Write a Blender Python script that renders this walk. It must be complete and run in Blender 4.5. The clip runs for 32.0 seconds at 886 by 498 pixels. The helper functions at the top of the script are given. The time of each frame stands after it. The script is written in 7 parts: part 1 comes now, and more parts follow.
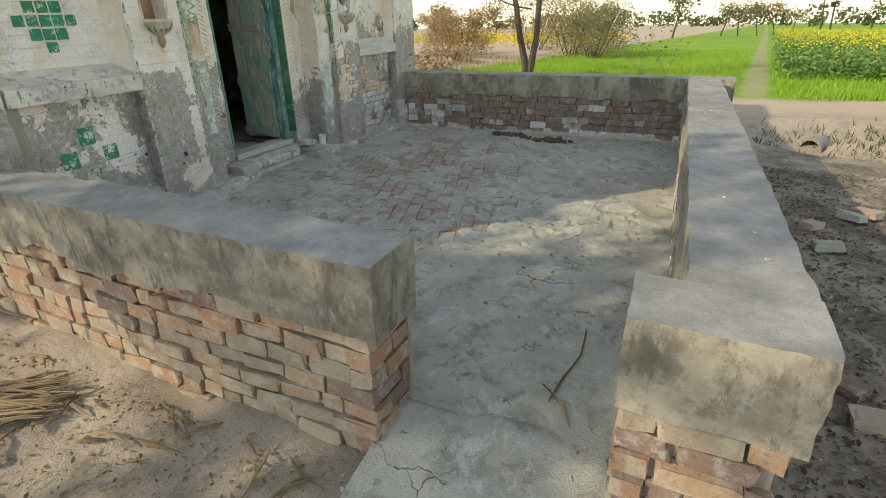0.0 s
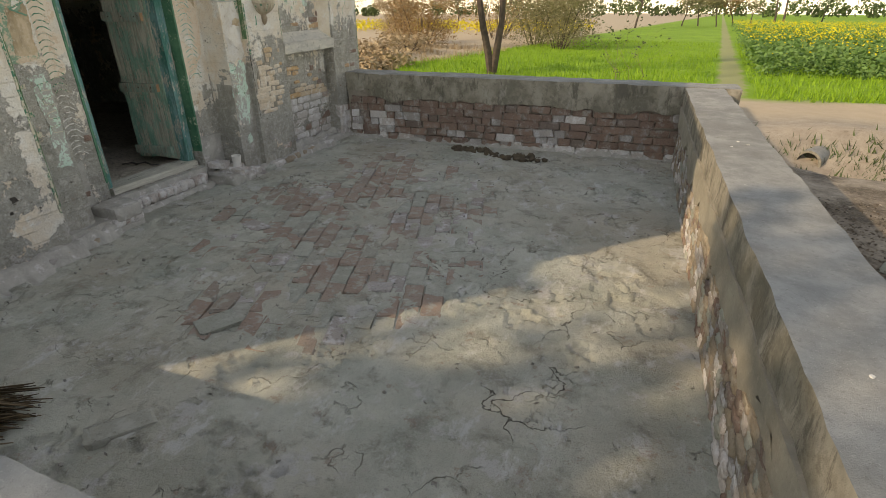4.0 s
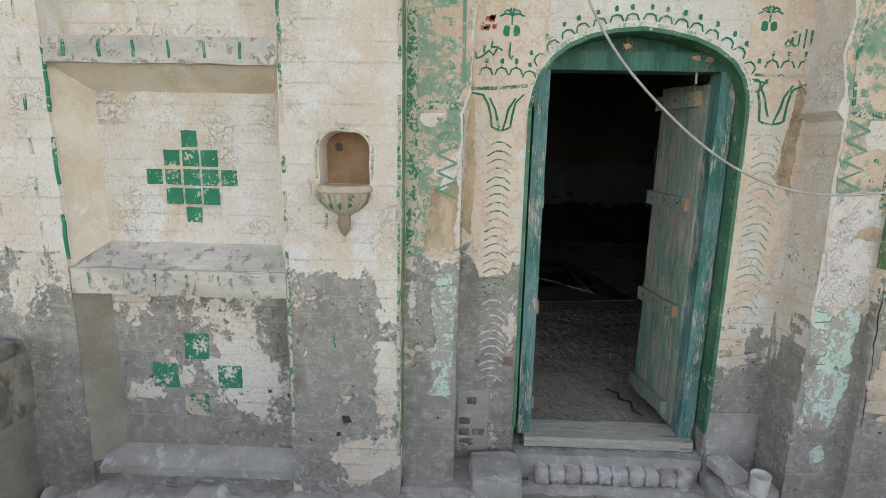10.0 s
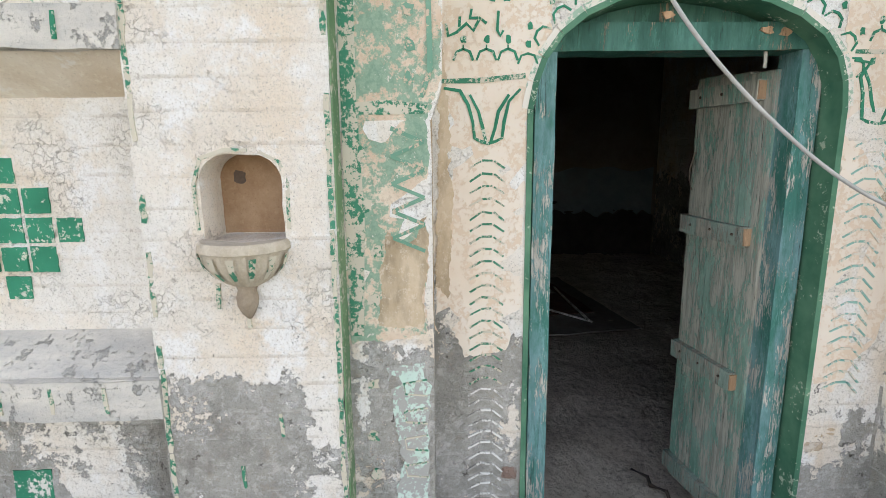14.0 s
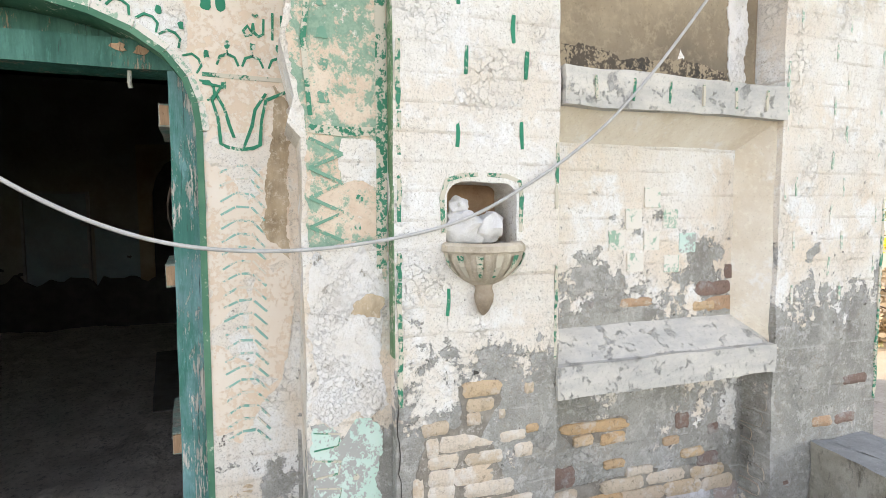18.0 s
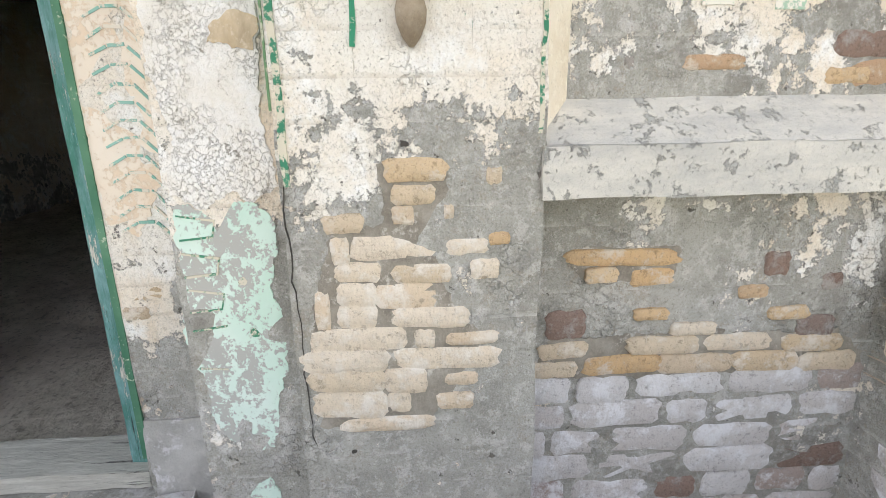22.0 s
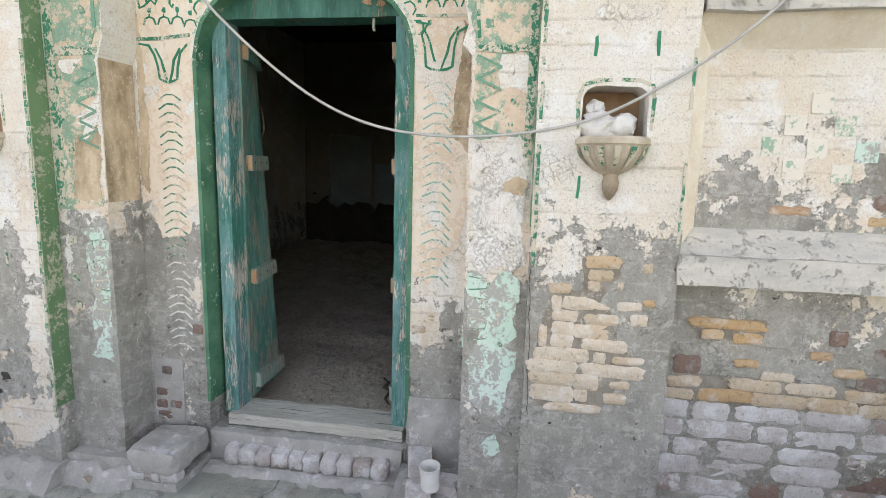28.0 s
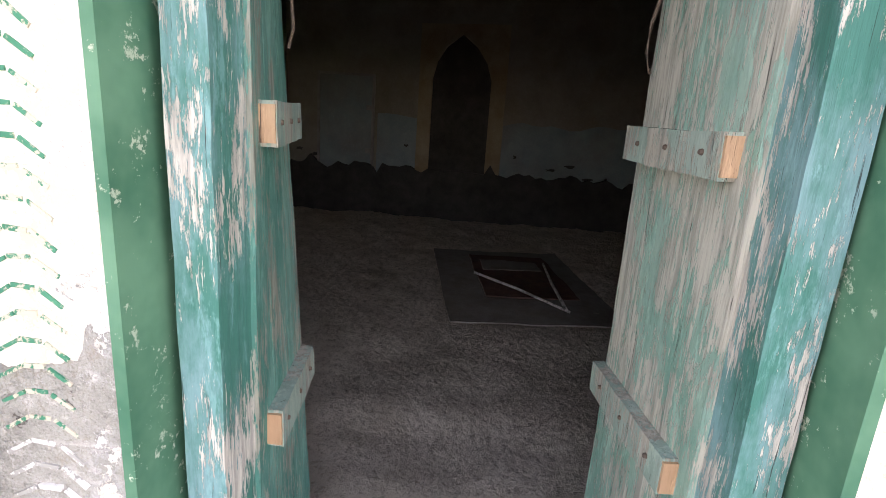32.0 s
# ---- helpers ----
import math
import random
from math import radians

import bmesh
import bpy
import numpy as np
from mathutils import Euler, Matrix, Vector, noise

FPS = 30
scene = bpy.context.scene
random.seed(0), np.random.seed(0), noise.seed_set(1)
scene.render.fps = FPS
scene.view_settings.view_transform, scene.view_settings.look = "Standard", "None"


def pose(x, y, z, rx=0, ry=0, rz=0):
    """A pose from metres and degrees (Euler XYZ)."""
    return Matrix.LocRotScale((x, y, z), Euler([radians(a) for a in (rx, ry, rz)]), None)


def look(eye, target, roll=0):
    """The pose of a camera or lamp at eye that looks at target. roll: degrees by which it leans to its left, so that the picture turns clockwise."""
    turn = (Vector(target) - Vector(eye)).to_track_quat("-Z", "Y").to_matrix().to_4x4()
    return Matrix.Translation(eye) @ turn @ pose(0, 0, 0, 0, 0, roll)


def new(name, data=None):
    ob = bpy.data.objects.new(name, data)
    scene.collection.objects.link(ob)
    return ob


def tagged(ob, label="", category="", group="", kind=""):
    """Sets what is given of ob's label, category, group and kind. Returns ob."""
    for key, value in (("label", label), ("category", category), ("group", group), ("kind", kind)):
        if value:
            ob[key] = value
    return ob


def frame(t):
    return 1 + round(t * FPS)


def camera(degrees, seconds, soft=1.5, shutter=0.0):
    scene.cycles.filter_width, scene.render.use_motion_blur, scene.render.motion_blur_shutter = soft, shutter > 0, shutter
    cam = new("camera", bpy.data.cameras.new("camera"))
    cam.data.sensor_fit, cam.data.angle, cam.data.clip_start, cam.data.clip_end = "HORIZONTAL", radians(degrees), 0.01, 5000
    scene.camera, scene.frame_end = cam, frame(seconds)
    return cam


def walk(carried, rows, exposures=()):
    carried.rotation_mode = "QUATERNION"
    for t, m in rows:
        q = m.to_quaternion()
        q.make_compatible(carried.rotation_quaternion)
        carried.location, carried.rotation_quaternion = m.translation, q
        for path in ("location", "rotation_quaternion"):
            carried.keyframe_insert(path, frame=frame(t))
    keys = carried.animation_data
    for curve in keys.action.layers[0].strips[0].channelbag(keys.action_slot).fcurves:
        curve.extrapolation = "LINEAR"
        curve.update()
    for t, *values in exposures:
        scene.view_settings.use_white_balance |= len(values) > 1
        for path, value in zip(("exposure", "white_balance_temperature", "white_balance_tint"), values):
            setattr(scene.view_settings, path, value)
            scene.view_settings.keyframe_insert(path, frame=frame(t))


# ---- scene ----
cam = camera(80.6, 32.0, soft=0.65)
METRES, EYE, TILT, LEAN, TURN = 8.0, 1.5, 0.0, 0.0, 24.8
PATH = [
    (0, (3.979, -0.081, 1.557), (3.187, 1.56, 0.731), -1.3),
    (0.5, (3.9, 0.408, 1.594), (3.244, 2.071, 0.698), -1.4),
    (1, (3.759, 0.765, 1.538), (3.227, 2.457, 0.613), -1.0),
    (1.5, (3.72, 1.035, 1.518), (3.171, 2.702, 0.558), -1.0),
    (2, (3.67, 1.171, 1.493), (3.062, 2.796, 0.499), -1.3),
    (2.5, (3.58, 1.148, 1.462), (2.967, 2.773, 0.47), -1.1),
    (4.5, (3.573, 1.212, 1.612), (2.849, 2.877, 0.773), -0.2),
    (5, (3.532, 1.27, 1.61), (2.69, 2.878, 0.771), -1.0),
    (5.5, (3.449, 1.443, 1.549), (2.467, 2.959, 0.691), -2.0),
    (6, (3.349, 1.744, 1.574), (2.196, 3.162, 0.762), -2.7),
    (6.5, (3.176, 1.933, 1.626), (1.881, 3.268, 0.893), -1.6),
    (7, (2.944, 2.24, 1.657), (1.521, 3.477, 0.989), -1.1),
    (7.5, (2.922, 2.492, 1.648), (1.388, 3.621, 1.039), -0.6),
    (8, (2.936, 2.856, 1.643), (1.295, 3.857, 1.093), 0.1),
    (8.5, (2.812, 3.209, 1.663), (1.049, 4.001, 1.147), 0.6),
    (9, (2.681, 3.488, 1.707), (0.808, 4.011, 1.239), 1.4),
    (9.5, (2.522, 3.599, 1.752), (0.582, 3.827, 1.324), 1.7),
    (10, (2.2, 3.517, 1.734), (0.241, 3.465, 1.339), 1.2),
    (10.5, (1.962, 3.412, 1.766), (0.024, 3.14, 1.353), 0.5),
    (11, (1.677, 3.405, 1.769), (-0.238, 3.002, 1.355), -0.2),
    (11.5, (1.429, 3.335, 1.758), (-0.472, 2.887, 1.33), -0.8),
    (12, (1.293, 3.263, 1.763), (-0.609, 2.834, 1.32), -0.8),
    (12.5, (1.252, 3.248, 1.762), (-0.66, 2.866, 1.318), -0.5),
    (13, (1.253, 3.257, 1.77), (-0.677, 2.956, 1.338), -0.2),
    (13.5, (1.29, 3.349, 1.792), (-0.66, 3.18, 1.384), -0.3),
    (14, (1.366, 3.532, 1.784), (-0.598, 3.57, 1.407), -0.5),
    (14.5, (1.443, 3.71, 1.77), (-0.512, 3.963, 1.431), -0.7),
    (15, (1.481, 3.808, 1.77), (-0.445, 4.245, 1.455), -1.0),
    (15.5, (1.501, 3.852, 1.769), (-0.389, 4.437, 1.479), -1.5),
    (17.5, (1.399, 4.869, 1.661), (-0.465, 5.577, 1.502), -0.3),
    (18, (1.412, 4.998, 1.657), (-0.479, 5.635, 1.52), -0.2),
    (18.5, (1.472, 4.873, 1.664), (-0.432, 5.465, 1.51), -0.1),
    (19, (1.579, 4.675, 1.637), (-0.323, 5.252, 1.419), 0.2),
    (19.5, (1.656, 4.671, 1.602), (-0.237, 5.238, 1.297), 0.8),
    (20, (1.666, 4.82, 1.537), (-0.224, 5.341, 1.142), 1.4),
    (20.5, (1.632, 5.093, 1.48), (-0.271, 5.52, 1.037), 0.7),
    (21, (1.482, 5.256, 1.449), (-0.421, 5.616, 0.95), 0.0),
    (21.5, (1.264, 5.434, 1.374), (-0.644, 5.695, 0.836), -0.7),
    (22, (1.024, 5.581, 1.269), (-0.893, 5.705, 0.712), -0.8),
    (22.5, (0.839, 5.601, 1.194), (-1.077, 5.587, 0.619), -1.3),
    (23, (0.776, 5.605, 1.179), (-1.131, 5.505, 0.584), -1.4),
    (23.5, (0.772, 5.62, 1.166), (-1.129, 5.488, 0.56), -1.4),
    (24, (0.81, 5.662, 1.188), (-1.097, 5.562, 0.595), -1.2),
    (24.5, (0.915, 5.722, 1.233), (-1.009, 5.714, 0.686), -0.7),
    (26.5, (1.934, 5.636, 1.426), (-0.026, 5.751, 1.041), -1.0),
    (27, (2.035, 5.612, 1.457), (0.06, 5.649, 1.142), -0.3),
    (27.5, (2.018, 5.507, 1.473), (0.042, 5.404, 1.179), 0.7),
    (28, (1.919, 5.297, 1.46), (-0.035, 5.004, 1.148), 1.5),
    (28.5, (1.845, 5.117, 1.461), (-0.069, 4.653, 1.117), 2.1),
    (29, (1.698, 5.049, 1.443), (-0.169, 4.451, 1.049), 2.8),
    (29.5, (1.5, 5.03, 1.435), (-0.349, 4.398, 1.011), 3.2),
    (30, (1.34, 4.892, 1.407), (-0.542, 4.351, 1.0), 3.5),
    (30.5, (1.15, 4.652, 1.479), (-0.771, 4.248, 1.099), 3.6),
    (31, (0.88, 4.556, 1.492), (-1.055, 4.201, 1.134), 3.3),
    (31.5, (0.631, 4.475, 1.495), (-1.314, 4.216, 1.11), 3.7),
    (32, (0.337, 4.32, 1.483), (-1.597, 4.178, 0.993), 3.9),
]
EXPOSURES = [(0.0, 0.97, 7500, 6), (2.5, 0.93, 8600, 11), (5.0, 0.7, 8000, 11), (6.0, 1.3, 8000, 12), (7.0, 1.17, 7950, 11), (8.0, 0.95, 7900, 12), (9.0, 0.9, 7500, 12), (10.0, 1.35, 7300, 14), (11.0, 1.52, 7200, 14), (12.0, 1.93, 7100, 15), (14.0, 1.8, 7050, 16), (15.0, 1.83, 7000, 16), (18.0, 2.0, 7100, 16), (19.0, 1.95, 7100, 16), (20.0, 2.13, 7350, 16), (23.0, 2.0, 7450, 15), (24.5, 1.94, 7450, 15), (27.0, 1.24, 7500, 17), (28.0, 1.85, 7300, 16), (29.0, 1.78, 7200, 16), (30.5, 2.14, 7000, 16), (31.5, 2.66, 6700, 23), (32.0, 2.92, 7300, 27)]
walk(cam, [(t, look(eye, target, roll)) for t, eye, target, roll in PATH], EXPOSURES)

# ---- world, sun ----
SUN_AZ, SUN_EL = 225.0, 29.0
world = bpy.data.worlds.new("sky")
scene.world = world
world.use_nodes = True
wn = world.node_tree
bg = wn.nodes["Background"]
sky = wn.nodes.new("ShaderNodeTexSky")
sky.sky_type = "NISHITA"
sky.sun_disc = False
sky.sun_elevation, sky.sun_rotation = radians(SUN_EL), radians(SUN_AZ)
sky.air_density, sky.dust_density, sky.ozone_density = 1.0, 0.1, 1.6
haze = wn.nodes.new("ShaderNodeHueSaturation")
haze.inputs["Saturation"].default_value = 0.55
wn.links.new(sky.outputs[0], haze.inputs["Color"])
wn.links.new(haze.outputs[0], bg.inputs[0])
bg.inputs[1].default_value = 0.14
sun_data = bpy.data.lights.new("sun", "SUN")
sun_data.energy, sun_data.angle, sun_data.color = 2.0, radians(0.6), (1.0, 0.86, 0.68)
sun = new("sun", sun_data)
_d = Vector((math.sin(radians(SUN_AZ)) * math.cos(radians(SUN_EL)), math.cos(radians(SUN_AZ)) * math.cos(radians(SUN_EL)), math.sin(radians(SUN_EL))))
sun.matrix_world = look(_d * 60, (0, 0, 0))

# ---- materials ----
class G:
    """A small node-graph writer."""

    def __init__(self, name, rough=0.85):
        self.m = bpy.data.materials.new(name)
        self.m.use_nodes = True
        self.t = self.m.node_tree
        self.b = self.t.nodes["Principled BSDF"]
        self.b.inputs["Roughness"].default_value = rough
        self.b.inputs["Specular IOR Level"].default_value = 0.3
        self.pos = self.t.nodes.new("ShaderNodeNewGeometry").outputs["Position"]

    def set(self, socket, v):
        if isinstance(v, bpy.types.NodeSocket):
            self.t.links.new(v, socket)
        elif isinstance(v, (tuple, list)) and len(v) == 3 and socket.type == "RGBA":
            socket.default_value = (*v, 1)
        else:
            socket.default_value = v
        return self

    def noise(self, scale, detail=4, rough=0.6, vec=None, distort=0.0):
        n = self.t.nodes.new("ShaderNodeTexNoise")
        self.set(n.inputs["Vector"], self.pos if vec is None else vec)
        n.inputs["Scale"].default_value, n.inputs["Detail"].default_value = scale, detail
        n.inputs["Roughness"].default_value, n.inputs["Distortion"].default_value = rough, distort
        return n.outputs["Fac"]

    def math(self, op, a, b=0.0, c=None):
        n = self.t.nodes.new("ShaderNodeMath")
        n.operation = op
        self.set(n.inputs[0], a).set(n.inputs[1], b)
        if c is not None:
            self.set(n.inputs[2], c)
        return n.outputs[0]

    def step(self, v, lo, hi):
        n = self.t.nodes.new("ShaderNodeMapRange")
        n.clamp = True
        self.set(n.inputs["Value"], v)
        n.inputs["From Min"].default_value, n.inputs["From Max"].default_value = lo, hi
        return n.outputs[0]

    def mix(self, f, a, b, kind="MIX"):
        n = self.t.nodes.new("ShaderNodeMix")
        n.data_type, n.blend_type = "RGBA", kind
        self.set(n.inputs[0], f).set(n.inputs[6], a).set(n.inputs[7], b)
        return n.outputs[2]

    def xyz(self):
        n = self.t.nodes.new("ShaderNodeSeparateXYZ")
        self.set(n.inputs[0], self.pos)
        return n.outputs

    def stretch(self, x, y, z):
        n = self.t.nodes.new("ShaderNodeMapping")
        self.set(n.inputs["Vector"], self.pos)
        n.inputs["Scale"].default_value = (x, y, z)
        return n.outputs[0]

    def cracks(self, scale, width, distort=0.15):
        add = self.t.nodes.new("ShaderNodeVectorMath")
        add.operation = "MULTIPLY_ADD"
        n = self.t.nodes.new("ShaderNodeTexNoise")
        self.set(n.inputs["Vector"], self.pos)
        n.inputs["Scale"].default_value, n.inputs["Detail"].default_value = scale * 1.6, 5
        self.set(add.inputs[0], n.outputs["Color"])
        add.inputs[1].default_value = (distort,) * 3
        self.set(add.inputs[2], self.pos)
        v = self.t.nodes.new("ShaderNodeTexVoronoi")
        v.feature = "DISTANCE_TO_EDGE"
        v.inputs["Scale"].default_value = scale
        self.set(v.inputs["Vector"], add.outputs[0])
        return self.math("SUBTRACT", 1.0, self.step(v.outputs["Distance"], width * 0.3, width))

    def random(self):
        return self.t.nodes.new("ShaderNodeObjectInfo").outputs["Random"]

    def attribute(self, name):
        n = self.t.nodes.new("ShaderNodeAttribute")
        n.attribute_name = name
        return n.outputs["Fac"]

    def island(self):
        return self.t.nodes.new("ShaderNodeNewGeometry").outputs["Random Per Island"]

    def finish(self, colour, bump=None, strength=0.4, dist=0.01, rough=None):
        self.set(self.b.inputs["Base Color"], colour)
        if rough is not None:
            self.set(self.b.inputs["Roughness"], rough)
        if bump is not None:
            n = self.t.nodes.new("ShaderNodeBump")
            n.inputs["Strength"].default_value, n.inputs["Distance"].default_value = strength, dist
            self.set(n.inputs["Height"], bump)
            self.set(self.b.inputs["Normal"], n.outputs[0])
        return self.m


def facade_plaster(name="old_whitewash", base=0.84, rise=0.13, keep=-0.012, mapped=False):
    """Whitewash in several coats, flaking off a sandy cement render below a wandering line."""
    g = G(name, 0.92)
    x, y, z = g.xyz()
    mid, fine, sand = g.noise(7, 6, 0.65), g.noise(48, 5, 0.7), g.noise(260, 2, 0.6)
    wash = g.mix(g.step(g.noise(2.1, 5, 0.6), 0.44, 0.64), (0.80, 0.765, 0.70), (0.76, 0.655, 0.53))
    wash = g.mix(g.step(g.noise(4.6, 9, 0.72), 0.50, 0.60), wash, (0.84, 0.825, 0.79))
    wash = g.mix(g.math("MULTIPLY", g.step(g.noise(3.3, 8, 0.7, g.stretch(1.6, 1.6, 0.45)), 0.56, 0.74), 0.55), wash, (0.60, 0.45, 0.29))
    wash = g.mix(g.math("MULTIPLY", g.step(fine, 0.57, 0.72), 0.3), wash, (0.58, 0.52, 0.44))
    wash = g.mix(g.math("MULTIPLY", g.step(g.noise(95, 5, 0.8), 0.50, 0.64), 0.42), wash, (0.60, 0.555, 0.48))
    course = g.math("FRACT", g.math("DIVIDE", g.math("ADD", z, g.math("MULTIPLY", mid, 0.012)), 0.082))
    seam = g.math("MULTIPLY", g.step(course, 0.13, 0.0), g.step(mid, 0.40, 0.62))
    wash = g.mix(g.math("MULTIPLY", seam, 0.4), wash, (0.55, 0.46, 0.36))
    skin = g.math("MULTIPLY", g.cracks(31, 0.035, 0.05), g.step(g.noise(4, 5), 0.53, 0.66))
    wash = g.mix(g.math("MULTIPLY", skin, 0.16), wash, (0.42, 0.37, 0.31))
    grey = g.mix(g.step(g.noise(5, 8, 0.7), 0.38, 0.62), (0.275, 0.268, 0.236), (0.42, 0.408, 0.366))
    grey = g.mix(g.math("MULTIPLY", g.step(g.noise(120, 4, 0.75), 0.53, 0.66), 0.6), grey, (0.15, 0.14, 0.12))
    grey = g.mix(g.math("MULTIPLY", g.step(g.noise(13, 9, 0.8), 0.55, 0.63), 0.5), grey, (0.33, 0.27, 0.20))
    grey = g.mix(g.math("MULTIPLY", g.step(sand, 0.42, 0.66), 0.5), grey, (0.46, 0.445, 0.405))
    grey = g.mix(g.math("MULTIPLY", g.step(g.noise(19, 8, 0.78), 0.53, 0.58), 0.5), grey, (0.62, 0.60, 0.56))
    grey = g.mix(g.math("MULTIPLY", g.step(g.noise(2.7, 7, 0.7), 0.54, 0.62), 0.5), grey, (0.19, 0.175, 0.15))
    # the line is higher towards the far end of the wall
    line = g.math("ADD", g.math("MULTIPLY", g.math("SUBTRACT", y, 2.8), rise), base)
    h = g.math("SUBTRACT", z, line)
    hold = g.math("ADD", keep, g.math("MULTIPLY", g.math("SUBTRACT", y, 2.8), -0.006))
    bias = g.attribute("cover") if mapped else g.math("MAXIMUM", hold, g.math("MINIMUM", 0.4, g.math("MULTIPLY", h, 0.55)))
    flake = g.math("ADD", g.math("MULTIPLY", g.noise(4.2, 12, 0.72), 0.62), g.math("MULTIPLY", g.noise(21, 9, 0.78), 0.38))
    f = g.math("ADD", g.math("MULTIPLY", g.math("SUBTRACT", flake, 0.5), 1.5 if mapped else 1.0), bias)
    lost = g.math("SUBTRACT", 1.0, g.step(f, -0.004, 0.004))
    grey = g.mix(g.math("MULTIPLY", g.math("MULTIPLY", g.step(course, 0.16, 0.0), g.step(g.noise(9, 5, 0.7), 0.50, 0.56)), 0.55), grey, (0.62, 0.60, 0.56))
    veil = g.math("MULTIPLY", g.step(f, -0.085, -0.01), g.step(g.noise(30, 8, 0.8), 0.47, 0.55))
    grey = g.mix(g.math("MULTIPLY", veil, 0.65), grey, (0.68, 0.67, 0.655))
    col = g.mix(lost, wash, grey)
    # thin shadow line painted where the whitewash coat ends
    rim_shade = g.math("MULTIPLY", g.step(f, -0.020, -0.002), lost)
    col = g.mix(g.math("MULTIPLY", rim_shade, 0.45), col, (0.16, 0.145, 0.125))
    pit = g.math("MULTIPLY", g.step(g.noise(23, 5, 0.7), 0.655, 0.67), g.step(h, 0.9, 0.0))
    col = g.mix(g.math("MULTIPLY", pit, 0.85), col, (0.12, 0.105, 0.09))
    salt = g.math("MULTIPLY", g.step(g.noise(8, 9, 0.78), 0.54, 0.62), g.step(z, 0.62, 0.08))
    col = g.mix(g.math("MULTIPLY", salt, 0.6), col, (0.66, 0.64, 0.655))
    speck = g.noise(190, 3, 0.8)
    col = g.mix(g.math("MULTIPLY", g.step(speck, 0.57, 0.68), 0.6), col, (0.25, 0.22, 0.185))
    col = g.mix(g.math("MULTIPLY", g.math("MULTIPLY", g.step(g.noise(60, 6, 0.8), 0.575, 0.60), g.step(g.noise(3, 4), 0.46, 0.58)), 0.6), col, (0.36, 0.31, 0.25))
    bump = g.math("ADD", g.math("MULTIPLY", g.math("SUBTRACT", 1.0, lost), 0.45), g.math("MULTIPLY", mid, 0.45))
    bump = g.math("ADD", bump, g.math("MULTIPLY", fine, 0.4))
    bump = g.math("ADD", bump, g.math("MULTIPLY", g.math("MULTIPLY", sand, lost), 0.22))
    bump = g.math("SUBTRACT", bump, g.math("ADD", g.math("MULTIPLY", skin, 0.3), g.math("ADD", pit, g.math("MULTIPLY", seam, 0.25))))
    return g.finish(col, bump, 1.0, 0.018)


def cement_floor():
    g = G("worn_cement_screed", 0.87)
    big, mid, fine, sand = g.noise(0.9, 5), g.noise(5, 9, 0.72), g.noise(55, 5, 0.75), g.noise(210, 2, 0.7)
    c = g.mix(g.step(g.noise(2.2, 8, 0.7), 0.40, 0.60), (0.385, 0.41, 0.36), (0.545, 0.565, 0.505))
    c = g.mix(g.math("MULTIPLY", g.step(big, 0.42, 0.62), 0.5), c, (0.44, 0.39, 0.31))
    c = g.mix(g.math("MULTIPLY", g.step(mid, 0.52, 0.62), 0.55), c, (0.20, 0.19, 0.16))
    c = g.mix(g.math("MULTIPLY", g.step(g.noise(2.9, 12, 0.76), 0.56, 0.60), 0.7), c, (0.56, 0.56, 0.56))
    c = g.mix(g.math("MULTIPLY", g.step(g.noise(11, 8, 0.8), 0.55, 0.60), 0.45), c, (0.46, 0.445, 0.41))
    c = g.mix(g.math("MULTIPLY", g.step(g.noise(6.5, 9, 0.8), 0.58, 0.63), 0.6), c, (0.30, 0.215, 0.17))
    crack = g.math("MULTIPLY", g.cracks(1.9, 0.006, 0.55), g.step(g.noise(1.1, 4), 0.53, 0.60))
    c = g.mix(g.math("MULTIPLY", crack, 0.85), c, (0.075, 0.068, 0.055))
    chip = g.math("MULTIPLY", g.cracks(5.2, 0.035, 0.30), g.step(g.noise(4.3, 4, 0.6), 0.57, 0.63))
    c = g.mix(g.math("MULTIPLY", chip, 0.35), c, (0.12, 0.11, 0.09))
    crack = g.math("MAXIMUM", crack, chip)
    c = g.mix(g.math("MULTIPLY", g.step(sand, 0.55, 0.68), 0.35), c, (0.16, 0.155, 0.13))
    c = g.mix(g.math("MULTIPLY", g.step(g.noise(3.6, 12, 0.78, g.stretch(1.6, 0.8, 1)), 0.555, 0.62), 0.65), c, (0.64, 0.655, 0.66))
    c = g.mix(g.math("MULTIPLY", g.step(sand, 0.42, 0.30), 0.5), c, (0.58, 0.56, 0.52))
    c = g.mix(g.math("MULTIPLY", g.step(fine, 0.60, 0.70), 0.4), c, (0.15, 0.14, 0.12))
    bump = g.math("SUBTRACT", g.math("ADD", g.math("MULTIPLY", mid, 0.9), g.math("MULTIPLY", fine, 0.5)), g.math("MULTIPLY", crack, 0.8))
    bump = g.math("ADD", bump, g.math("MULTIPLY", sand, 0.2))
    return g.finish(c, bump, 1.0, 0.018)


